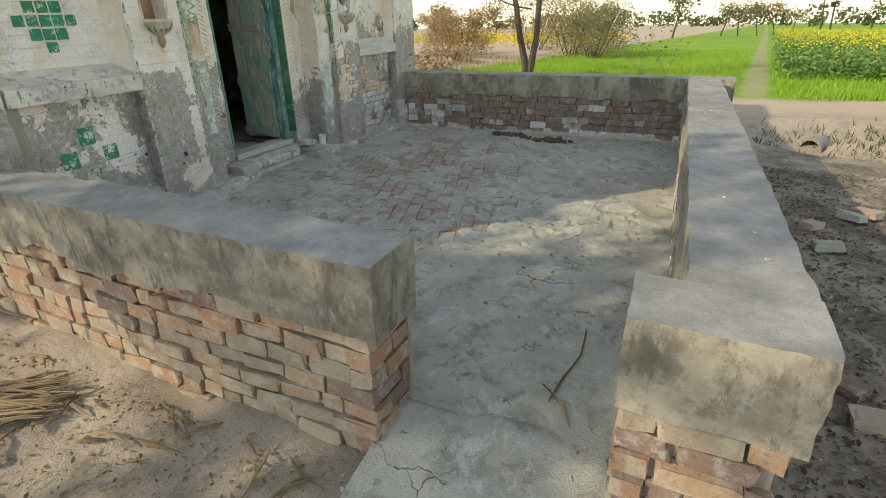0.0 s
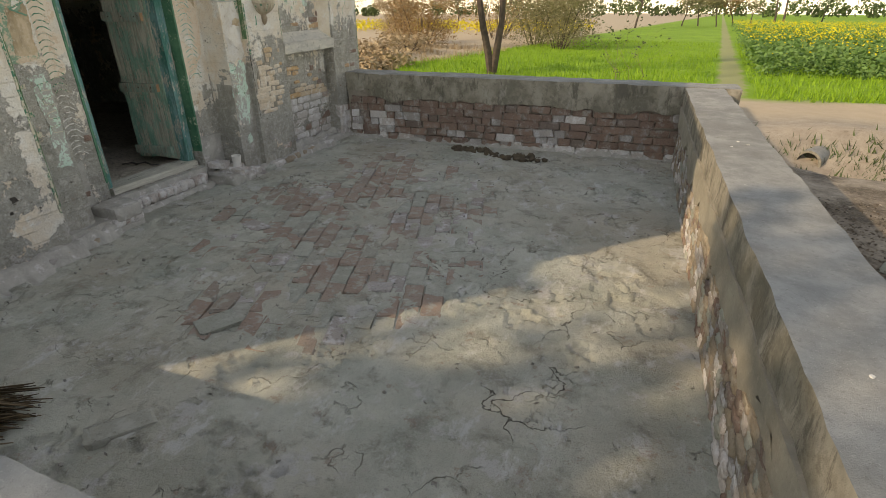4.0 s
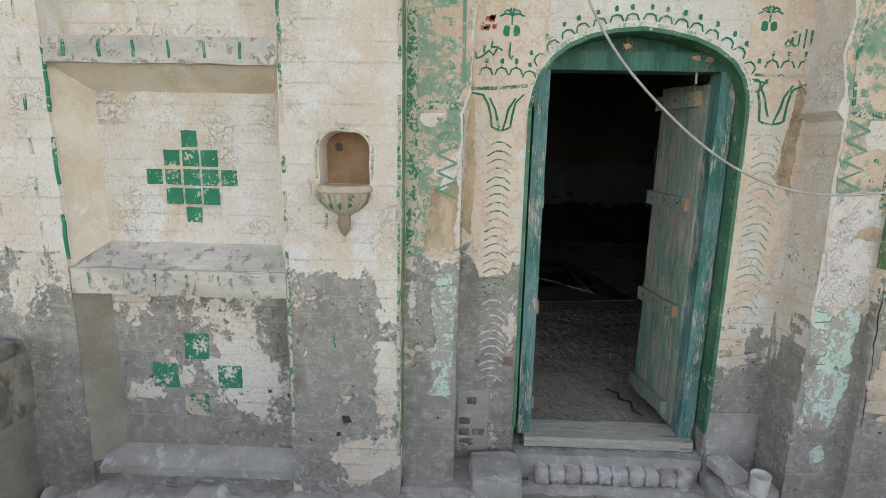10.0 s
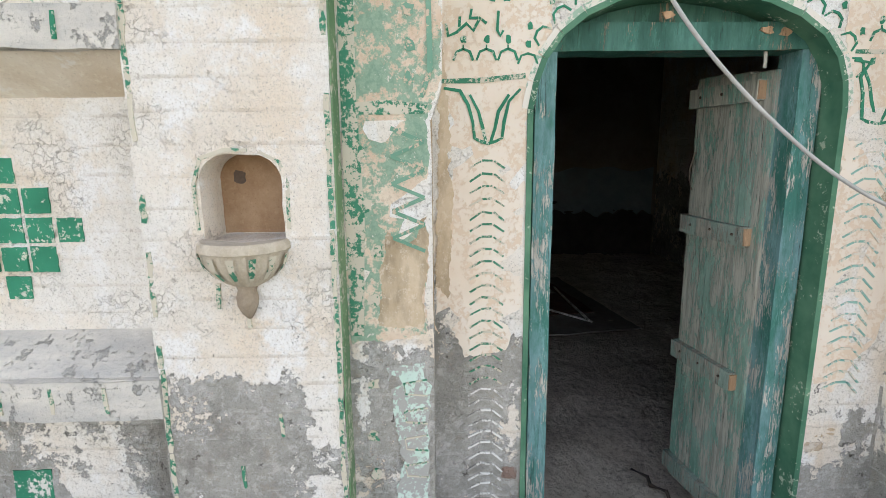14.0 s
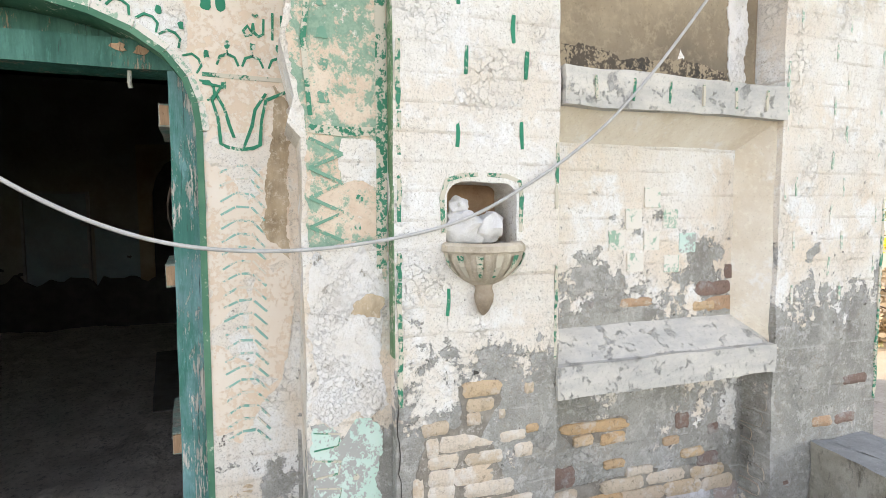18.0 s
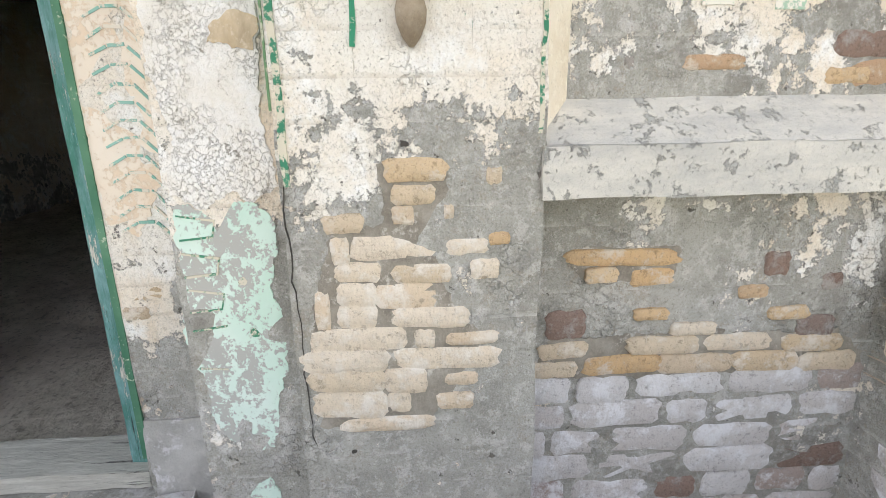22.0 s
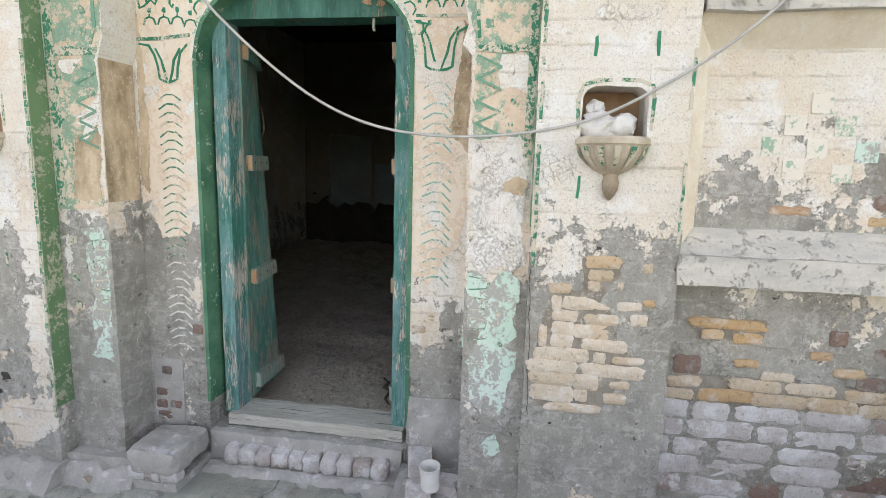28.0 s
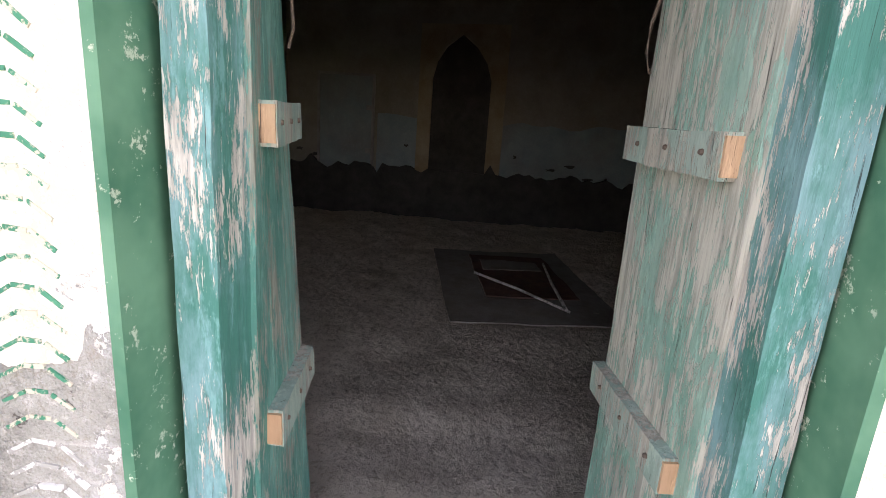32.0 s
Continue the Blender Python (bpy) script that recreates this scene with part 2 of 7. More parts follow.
def stone_like(name, a, b, stain, scale=6.0, rough=0.9, bump=0.5, salt=None):
    g = G(name, rough)
    mid, fine = g.noise(scale, 5, 0.65), g.noise(scale * 9, 4, 0.75)
    c = g.mix(g.step(mid, 0.35, 0.65), a, b)
    c = g.mix(g.math("MULTIPLY", g.step(g.noise(scale * 0.37, 4), 0.48, 0.7), 0.6), c, stain)
    c = g.mix(g.math("MULTIPLY", g.step(fine, 0.52, 0.75), 0.35), c, tuple(min(1, v * 1.35) for v in b))
    spk = g.noise(scale * 28, 3, 0.8)
    c = g.mix(g.math("MULTIPLY", g.step(spk, 0.58, 0.70), 0.4), c, tuple(v * 0.45 for v in a))
    if salt:
        c = g.mix(g.math("MULTIPLY", g.step(g.noise(scale * 1.3, 6, 0.75), 0.56, 0.64), 0.75), c, salt)
    h = g.math("ADD", g.math("MULTIPLY", mid, 0.7), g.math("MULTIPLY", fine, 0.4))
    return g.finish(c, h, bump, 0.01)


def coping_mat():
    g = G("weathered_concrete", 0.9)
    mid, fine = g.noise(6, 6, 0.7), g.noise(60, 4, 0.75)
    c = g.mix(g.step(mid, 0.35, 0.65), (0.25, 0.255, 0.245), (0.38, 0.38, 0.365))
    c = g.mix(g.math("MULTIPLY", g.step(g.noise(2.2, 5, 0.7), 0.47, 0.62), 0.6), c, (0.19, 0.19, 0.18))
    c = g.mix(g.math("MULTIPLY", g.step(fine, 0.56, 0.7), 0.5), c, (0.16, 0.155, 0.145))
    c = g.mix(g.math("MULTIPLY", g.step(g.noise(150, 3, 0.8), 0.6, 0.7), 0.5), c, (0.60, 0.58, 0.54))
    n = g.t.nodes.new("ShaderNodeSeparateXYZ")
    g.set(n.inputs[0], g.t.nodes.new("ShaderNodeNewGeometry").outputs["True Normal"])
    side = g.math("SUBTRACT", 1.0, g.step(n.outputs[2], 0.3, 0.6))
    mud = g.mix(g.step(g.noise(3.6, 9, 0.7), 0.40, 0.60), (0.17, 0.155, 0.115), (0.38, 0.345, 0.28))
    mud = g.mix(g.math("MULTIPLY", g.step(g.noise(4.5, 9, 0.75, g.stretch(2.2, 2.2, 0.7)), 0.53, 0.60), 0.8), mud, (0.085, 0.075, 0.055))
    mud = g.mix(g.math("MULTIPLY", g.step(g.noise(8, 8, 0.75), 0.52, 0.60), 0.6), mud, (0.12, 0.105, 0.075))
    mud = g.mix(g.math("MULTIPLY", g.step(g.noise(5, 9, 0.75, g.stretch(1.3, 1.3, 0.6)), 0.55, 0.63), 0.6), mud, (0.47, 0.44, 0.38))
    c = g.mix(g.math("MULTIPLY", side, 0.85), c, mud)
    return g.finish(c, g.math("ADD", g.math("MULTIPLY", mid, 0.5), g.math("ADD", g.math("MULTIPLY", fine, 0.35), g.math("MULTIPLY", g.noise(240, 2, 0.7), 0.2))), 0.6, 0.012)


def brick_mat(name, tones, salt=None, amount=0.6):
    g = G(name, 0.92)
    r = g.random()
    c = g.mix(g.step(r, 0.15, 0.5), tones[0], tones[1])
    c = g.mix(g.step(r, 0.6, 0.95), c, tones[2])
    mid, fine = g.noise(22, 5, 0.7), g.noise(140, 3, 0.8)
    c = g.mix(g.math("MULTIPLY", g.step(mid, 0.46, 0.62), 0.4), c, tuple(v * 0.6 for v in tones[1]))
    c = g.mix(g.math("MULTIPLY", g.step(fine, 0.55, 0.8), 0.35), c, (0.62, 0.55, 0.46))
    c = g.mix(g.math("MULTIPLY", g.step(g.noise(48, 7, 0.8), 0.55, 0.62), 0.6), c, tuple(v * 0.42 for v in tones[0]))
    c = g.mix(g.math("MULTIPLY", g.step(g.noise(170, 3, 0.8), 0.57, 0.66), 0.45), c, tuple(v * 0.5 for v in tones[2]))
    if salt:
        c = g.mix(g.math("MULTIPLY", g.step(g.noise(11, 6, 0.75), 0.60 - amount * 0.2, 0.70 - amount * 0.2), 0.8), c, salt)
    return g.finish(c, g.math("ADD", g.math("MULTIPLY", mid, 0.9), g.math("MULTIPLY", fine, 0.5)), 0.9, 0.012)


def paint_mat(name, a, b, under, wear=0.5):
    g = G(name, 0.75)
    mid, fine = g.noise(12, 6, 0.75), g.noise(70, 4, 0.7)
    c = g.mix(g.step(g.noise(5, 4), 0.35, 0.65), a, b)
    w = g.step(g.math("ADD", g.math("MULTIPLY", mid, 0.6), g.math("MULTIPLY", fine, 0.4)), 0.62 - 0.16 * wear, 0.65 - 0.16 * wear)
    return g.finish(g.mix(w, c, under), g.math("ADD", g.math("SUBTRACT", 1.0, w), g.math("MULTIPLY", fine, 0.3)), 0.4, 0.004)


def wood_paint(name, a, b, bare, wear=0.5):
    """Oil paint on old timber: two coats, chips along the grain, open splits."""
    g = G(name, 0.6)
    grain = g.noise(9, 6, 0.7, g.stretch(7, 7, 0.5))
    fine = g.noise(30, 5, 0.75, g.stretch(6, 6, 0.6))
    c = g.mix(g.step(g.noise(4.5, 7, 0.7, g.stretch(1.5, 1.5, 0.5)), 0.42, 0.58), a, b)
    c = g.mix(g.math("MULTIPLY", g.step(grain, 0.5, 0.7), 0.45), c, tuple(v * 0.6 for v in a))
    c = g.mix(g.math("MULTIPLY", g.step(g.noise(14, 8, 0.75, g.stretch(2, 2, 0.5)), 0.53, 0.60), 0.35), c, tuple(min(1, v * 1.6) for v in b))
    chip = g.math("ADD", g.math("MULTIPLY", g.noise(5, 9, 0.72, g.stretch(2.6, 2.6, 0.8)), 0.62), g.math("MULTIPLY", fine, 0.38))
    w = g.step(chip, 0.605 - 0.14 * wear, 0.615 - 0.14 * wear)
    c = g.mix(w, c, g.mix(g.step(grain, 0.42, 0.58), bare, tuple(v * 0.62 for v in bare)))
    split = g.noise(15, 4, 0.8, g.stretch(7, 7, 0.16))
    s = g.step(split, 0.625, 0.655)
    c = g.mix(g.math("MULTIPLY", s, 0.85), c, (0.04, 0.04, 0.034))
    h = g.math("ADD", g.math("MULTIPLY", grain, 0.5), g.math("SUBTRACT", 1.0, g.math("MULTIPLY", w, 0.7)))
    return g.finish(c, g.math("SUBTRACT", h, s), 0.7, 0.008)


def leaf_mat(name, a, b, sheen=0.0):
    g = G(name, 0.7)
    r = g.island()
    return g.finish(g.mix(r, a, b))


BANK = (4.4, -0.10)


def ground_mat():
    g = G("dry_earth_and_crop", 0.95)
    x, y, z = g.xyz()
    big, mid, fine = g.noise(0.35, 4), g.noise(3, 6, 0.7), g.noise(35, 5, 0.75)
    c = g.mix(g.step(mid, 0.35, 0.65), (0.33, 0.28, 0.225), (0.46, 0.40, 0.325))
    c = g.mix(g.math("MULTIPLY", g.step(fine, 0.5, 0.7), 0.5), c, (0.20, 0.16, 0.12))
    c = g.mix(g.math("MULTIPLY", g.step(g.noise(9, 6, 0.8), 0.57, 0.62), 0.5), c, (0.16, 0.125, 0.09))
    # darker earth outside the right parapet: leaf litter plus painted tree shade
    litter_shade = g.math("MULTIPLY", g.math("MULTIPLY", g.step(x, 4.3, 5.0), g.step(y, 9.3, 8.2)), g.step(g.noise(1.7, 8, 0.7), 0.36, 0.56))
    c = g.mix(g.math("MULTIPLY", litter_shade, 0.85), c, g.mix(g.step(g.noise(22, 6, 0.8), 0.46, 0.58), (0.075, 0.06, 0.045), (0.19, 0.155, 0.115)))
    wob = g.math("MULTIPLY", g.math("SUBTRACT", g.noise(0.5, 3), 0.5), 2.2)
    # crop begins behind the sandy track and ends at the dry bank
    edge = g.math("ADD", g.math("SUBTRACT", y, 13.5), g.math("MULTIPLY", wob, 0.5))
    bank = g.math("ADD", g.math("ADD", x, g.math("MULTIPLY", g.math("SUBTRACT", y, 15.0), BANK[1])), g.math("ADD", wob, BANK[0]))
    crop = g.math("MULTIPLY", g.step(edge, -0.3, 0.3), g.step(bank, -0.5, 0.5))
    green = g.mix(g.step(g.noise(0.6, 5, 0.7), 0.35, 0.65), (0.16, 0.30, 0.018), (0.24, 0.40, 0.025))
    green = g.mix(g.math("MULTIPLY", g.step(g.noise(14, 5, 0.8), 0.5, 0.7), 0.5), green, (0.09, 0.19, 0.012))
    c = g.mix(crop, c, green)
    strip = g.math("ABSOLUTE", g.math("SUBTRACT", x, g.math("ADD", 4.0, g.math("MULTIPLY", y, 0.078))))
    c = g.mix(g.math("MULTIPLY", g.step(g.math("ADD", strip, g.math("ADD", g.math("MULTIPLY", wob, 0.16), g.math("MULTIPLY", g.math("SUBTRACT", g.noise(2.5, 6, 0.7), 0.5), 0.5))), 0.34, 0.20), g.math("MULTIPLY", g.step(y, 13.0, 14.0), 0.75)), c, (0.36, 0.33, 0.19))
    sand = g.math("MULTIPLY", g.step(y, 11.2, 12.2), g.math("SUBTRACT", 1.0, crop))
    c = g.mix(g.math("MULTIPLY", sand, 0.8), c, g.mix(mid, (0.46, 0.37, 0.26), (0.56, 0.46, 0.33)))
    return g.finish(c, g.math("ADD", g.math("MULTIPLY", mid, 0.8), g.math("MULTIPLY", fine, 0.5)), 0.7, 0.03)


def trodden_floor():
    g = G("dusty_earth_floor", 0.9)
    mid, fine = g.noise(5, 9, 0.7), g.noise(30, 6, 0.75)
    c = g.mix(g.step(mid, 0.40, 0.60), (0.54, 0.47, 0.385), (0.70, 0.625, 0.53))
    c = g.mix(g.math("MULTIPLY", g.step(g.noise(2.1, 7, 0.7), 0.52, 0.62), 0.6), c, (0.68, 0.61, 0.52))
    c = g.mix(g.math("MULTIPLY", g.step(fine, 0.52, 0.62), 0.6), c, (0.25, 0.20, 0.15))
    return g.finish(c, g.math("ADD", g.math("ADD", mid, g.noise(11, 7, 0.7)), g.math("MULTIPLY", fine, 0.22)), 1.0, 0.045)


PLASTER = facade_plaster()
FACADE = facade_plaster("weathered_whitewash", mapped=True)
def ledge_mat():
    """Whitewash gone grey in the rain, flaking off the cement."""
    g = G("rain_greyed_whitewash", 0.9)
    broad, chip, fine = g.noise(5, 7, 0.7, g.stretch(1.6, 0.6, 1.6)), g.noise(18, 9, 0.8), g.noise(70, 5, 0.8)
    c = g.mix(g.step(broad, 0.36, 0.64), (0.47, 0.46, 0.43), (0.70, 0.66, 0.585))
    bare = g.step(chip, 0.56, 0.59)
    c = g.mix(g.math("MULTIPLY", bare, 0.8), c, (0.39, 0.385, 0.36))
    c = g.mix(g.math("MULTIPLY", g.step(fine, 0.56, 0.66), 0.5), c, (0.30, 0.29, 0.265))
    return g.finish(c, g.math("SUBTRACT", g.math("ADD", broad, g.math("MULTIPLY", fine, 0.6)), bare), 0.8, 0.008)


PLASTER_SILL = ledge_mat()
FLOOR = cement_floor()
GROUND = ground_mat()
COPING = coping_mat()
CEMENT = stone_like("rough_grey_cement", (0.22, 0.215, 0.20), (0.34, 0.33, 0.31), (0.42, 0.41, 0.40), 7)
MORTAR = stone_like("crumbled_mortar", (0.25, 0.22, 0.185), (0.36, 0.32, 0.275), (0.19, 0.17, 0.15), 12, bump=1.0)
SALTED = stone_like("salt_crusted_plaster", (0.36, 0.35, 0.325), (0.50, 0.485, 0.455), (0.42, 0.39, 0.35), 9, bump=1.0, salt=(0.70, 0.68, 0.69))
MUD_AND_SHADE = stone_like("mud_stained_and_shaded_render", (0.27, 0.25, 0.205), (0.38, 0.35, 0.285), (0.19, 0.17, 0.135), 5, bump=0.8)
BRICK_RED = brick_mat("red_brick", ((0.24, 0.165, 0.135), (0.30, 0.205, 0.165), (0.21, 0.165, 0.145)), (0.40, 0.375, 0.345), 0.45)
BRICK_SUN = brick_mat("warm_brick", ((0.39, 0.225, 0.145), (0.45, 0.30, 0.20), (0.38, 0.31, 0.24)), (0.47, 0.43, 0.37), 0.6)
BRICK_PALE = brick_mat("whitewashed_brick", ((0.66, 0.53, 0.39), (0.72, 0.62, 0.50), (0.62, 0.50, 0.36)), (0.78, 0.72, 0.64), 0.55)
# lime mortar, darkened to paint the recessed shadows between bared bricks
SHADED_MORTAR = stone_like("shaded_lime_mortar_bed", (0.22, 0.195, 0.16), (0.38, 0.345, 0.29), (0.16, 0.14, 0.115), 14, bump=1.0, salt=(0.62, 0.58, 0.52))
STAINED = stone_like("rain_stained_plaster", (0.70, 0.61, 0.48), (0.80, 0.74, 0.64), (0.54, 0.42, 0.28), 5, salt=(0.82, 0.80, 0.76))
BRICK_SALT = brick_mat("salt_crusted_brick", ((0.57, 0.53, 0.505), (0.67, 0.645, 0.63), (0.42, 0.335, 0.295)), (0.79, 0.78, 0.785), 0.6)
BRICK_TAN = brick_mat("tan_brick", ((0.60, 0.46, 0.31), (0.66, 0.54, 0.40), (0.54, 0.41, 0.29)), (0.74, 0.67, 0.58), 0.45)
BRICK_OCHRE = brick_mat("ochre_brick", ((0.60, 0.40, 0.22), (0.64, 0.48, 0.31), (0.48, 0.30, 0.19)), (0.66, 0.58, 0.48), 0.4)
PAVER = brick_mat("worn_floor_brick", ((0.36, 0.275, 0.23), (0.39, 0.315, 0.265), (0.34, 0.29, 0.25)), (0.45, 0.45, 0.41), 0.5)
PAVER_GREY = brick_mat("cement_smeared_brick", ((0.38, 0.395, 0.35), (0.44, 0.455, 0.405), (0.36, 0.35, 0.31)), (0.50, 0.51, 0.47), 0.5)
PAVER_SALT = brick_mat("salt_white_brick", ((0.40, 0.37, 0.35), (0.46, 0.43, 0.42), (0.36, 0.33, 0.31)), (0.64, 0.64, 0.66), 0.5)
MUD_BRICK = brick_mat("earth_caked_brick", ((0.36, 0.30, 0.23), (0.42, 0.35, 0.27), (0.33, 0.27, 0.21)), (0.48, 0.42, 0.34), 0.5)
LITTER = leaf_mat("dark_leaf_litter", (0.045, 0.034, 0.024), (0.17, 0.13, 0.09))
EARTH_CRUMB = leaf_mat("earth_crumb", (0.30, 0.25, 0.19), (0.48, 0.42, 0.34))
GREEN_EDGE = paint_mat("deep_green_gloss", (0.04, 0.15, 0.09), (0.12, 0.27, 0.17), (0.46, 0.53, 0.41), 0.32)
GREEN = paint_mat("dark_green_paint", (0.018, 0.18, 0.10), (0.03, 0.26, 0.15), (0.58, 0.60, 0.50), 0.48)
GREEN_WORN = paint_mat("chipped_green_paint", (0.02, 0.19, 0.11), (0.04, 0.26, 0.15), (0.70, 0.68, 0.62), 0.62)
GREEN_OLD = paint_mat("flaked_green_paint", (0.03, 0.19, 0.11), (0.06, 0.26, 0.16), (0.60, 0.55, 0.44), 0.95)
GREEN_PALE = paint_mat("faded_green_paint", (0.30, 0.45, 0.33), (0.38, 0.52, 0.40), (0.75, 0.705, 0.62), 1.0)
MINT = paint_mat("mint_limewash", (0.50, 0.67, 0.57), (0.62, 0.73, 0.66), (0.40, 0.395, 0.365), 0.85)
def column_mat():
    """Green ornament paint worn off a terracotta-pink limewash."""
    g = G("worn_green_over_pink_wash", 0.85)
    mid, fine = g.noise(9, 8, 0.72), g.noise(60, 5, 0.75)
    pink = g.mix(g.step(g.noise(6, 6, 0.7), 0.40, 0.62), (0.66, 0.50, 0.37), (0.74, 0.63, 0.50))
    pink = g.mix(g.math("MULTIPLY", g.step(fine, 0.52, 0.64), 0.5), pink, (0.46, 0.35, 0.24))
    green = g.mix(g.step(fine, 0.40, 0.60), (0.30, 0.42, 0.31), (0.20, 0.33, 0.24))
    w = g.step(g.math("ADD", g.math("MULTIPLY", mid, 0.7), g.math("MULTIPLY", fine, 0.3)), 0.485, 0.525)
    c = g.mix(w, green, pink)
    bare = g.step(g.noise(26, 8, 0.8), 0.60, 0.62)
    return g.finish(g.mix(g.math("MULTIPLY", bare, 0.8), c, (0.78, 0.73, 0.65)), g.math("SUBTRACT", fine, bare), 0.5, 0.005)


SAGE = column_mat()
BLUSH = paint_mat("peach_limewash", (0.76, 0.645, 0.52), (0.80, 0.72, 0.62), (0.72, 0.58, 0.44), 0.7)
def rain_stain():
    """Brown water stain that runs down the limewash."""
    g = G("brown_rain_stain", 0.85)
    broad, fine = g.noise(5, 6, 0.65, g.stretch(1.8, 1.8, 0.7)), g.noise(48, 6, 0.8)
    c = g.mix(g.step(broad, 0.38, 0.60), (0.27, 0.20, 0.125), (0.62, 0.50, 0.355))
    c = g.mix(g.math("MULTIPLY", g.step(g.noise(20, 8, 0.78), 0.48, 0.58), 0.45), c, (0.50, 0.38, 0.24))
    c = g.mix(g.math("MULTIPLY", g.step(fine, 0.54, 0.62), 0.55), c, (0.72, 0.63, 0.50))
    return g.finish(c, fine, 0.4, 0.003)


MUD_STAIN = rain_stain()
SOOT_BLACK = paint_mat("soot_smear", (0.05, 0.043, 0.035), (0.13, 0.10, 0.07), (0.34, 0.27, 0.18), 0.8)
SOOT = stone_like("sooty_ochre_plaster", (0.30, 0.23, 0.15), (0.46, 0.37, 0.25), (0.07, 0.062, 0.055), 3.2)
TEAL_FRAME = wood_paint("teal_painted_frame", (0.05, 0.20, 0.16), (0.19, 0.35, 0.36), (0.66, 0.62, 0.55), 0.52)
LINTEL_SHADE_GREEN = wood_paint("dark_green_lintel_and_tympanum_shade", (0.025, 0.11, 0.08), (0.06, 0.18, 0.14), (0.34, 0.28, 0.20), 0.3)
TEAL_LEAF = wood_paint("worn_teal_planks", (0.17, 0.34, 0.27), (0.31, 0.46, 0.38), (0.52, 0.51, 0.43), 0.85)
def sill_mat():
    """Bleached timber with its grain along the doorway."""
    g = G("bleached_timber_sill", 0.85)
    grain, fine = g.noise(10, 7, 0.75, g.stretch(6, 0.5, 6)), g.noise(40, 5, 0.8, g.stretch(5, 0.5, 5))
    c = g.mix(g.step(grain, 0.38, 0.62), (0.50, 0.48, 0.42), (0.68, 0.66, 0.59))
    c = g.mix(g.math("MULTIPLY", g.step(fine, 0.55, 0.68), 0.6), c, (0.26, 0.24, 0.20))
    split = g.step(g.noise(9, 5, 0.8, g.stretch(8, 0.22, 8)), 0.60, 0.63)
    c = g.mix(g.math("MULTIPLY", split, 0.85), c, (0.06, 0.053, 0.042))
    return g.finish(c, g.math("SUBTRACT", g.math("ADD", grain, g.math("MULTIPLY", fine, 0.5)), split), 0.9, 0.01)


WOOD_SILL = sill_mat()
WOOD_GREY = wood_paint("grey_weathered_timber", (0.40, 0.39, 0.33), (0.50, 0.48, 0.42), (0.30, 0.29, 0.25), 0.5)
# walls darkened, floor lightened: part of the room's dimness is in these colours
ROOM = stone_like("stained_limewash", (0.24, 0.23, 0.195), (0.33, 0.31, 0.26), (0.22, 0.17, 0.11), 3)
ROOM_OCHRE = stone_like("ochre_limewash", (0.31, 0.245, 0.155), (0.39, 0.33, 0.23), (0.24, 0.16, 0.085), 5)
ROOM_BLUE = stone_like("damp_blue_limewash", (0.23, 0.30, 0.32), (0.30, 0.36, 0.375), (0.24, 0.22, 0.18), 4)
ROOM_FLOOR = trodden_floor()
ROOM_DARK = stone_like("room_shade_and_crumbled_plaster", (0.05, 0.047, 0.043), (0.09, 0.083, 0.075), (0.04, 0.037, 0.034), 6, bump=0.8)
FINIAL = stone_like("smoky_brown_stucco", (0.26, 0.20, 0.14), (0.40, 0.33, 0.25), (0.18, 0.13, 0.09), 16)
NICHE = stone_like("ochre_stained_niche", (0.31, 0.19, 0.11), (0.44, 0.30, 0.19), (0.20, 0.115, 0.07), 8)
BOWL = stone_like("aged_lime_stucco", (0.48, 0.41, 0.31), (0.63, 0.56, 0.45), (0.32, 0.26, 0.19), 14)
WHITE = stone_like("soiled_white_ceramic", (0.72, 0.71, 0.68), (0.80, 0.79, 0.76), (0.62, 0.60, 0.56), 20, 0.45, 0.15)
CLOTH = stone_like("soiled_cotton_rag", (0.66, 0.645, 0.62), (0.78, 0.77, 0.75), (0.50, 0.48, 0.45), 22, 0.9, 0.6)
CABLE = stone_like("grey_plastic_sheath", (0.42, 0.41, 0.39), (0.52, 0.51, 0.49), (0.36, 0.35, 0.33), 20, 0.5, 0.1)
IRON = stone_like("rusty_iron", (0.10, 0.075, 0.06), (0.16, 0.11, 0.08), (0.06, 0.05, 0.045), 25, 0.7, 0.4)
STRAW = leaf_mat("dry_stalks", (0.16, 0.115, 0.07), (0.34, 0.26, 0.15))
BRUSH = leaf_mat("dark_brush_stalks", (0.05, 0.038, 0.025), (0.19, 0.14, 0.085))
def chalk_skin():
    """Thick limewash, crazed into small plates."""
    g = G("thick_crazed_limewash", 0.9)
    mid, fine = g.noise(11, 7, 0.7), g.noise(75, 5, 0.75)
    c = g.mix(g.step(mid, 0.38, 0.62), (0.82, 0.80, 0.77), (0.76, 0.715, 0.65))
    craze = g.math("MULTIPLY", g.cracks(62, 0.05, 0.03), g.step(g.noise(7, 4), 0.45, 0.60))
    c = g.mix(g.math("MULTIPLY", craze, 0.15), c, (0.50, 0.44, 0.37))
    lost = g.step(g.noise(19, 9, 0.78), 0.60, 0.615)
    c = g.mix(lost, c, (0.50, 0.45, 0.375))
    c = g.mix(g.math("MULTIPLY", g.step(fine, 0.55, 0.68), 0.35), c, (0.50, 0.45, 0.38))
    h = g.math("SUBTRACT", g.math("ADD", g.math("MULTIPLY", mid, 0.5), g.math("MULTIPLY", fine, 0.4)), g.math("ADD", g.math("MULTIPLY", lost, 0.6), g.math("MULTIPLY", craze, 0.4)))
    return g.finish(c, h, 0.9, 0.012)


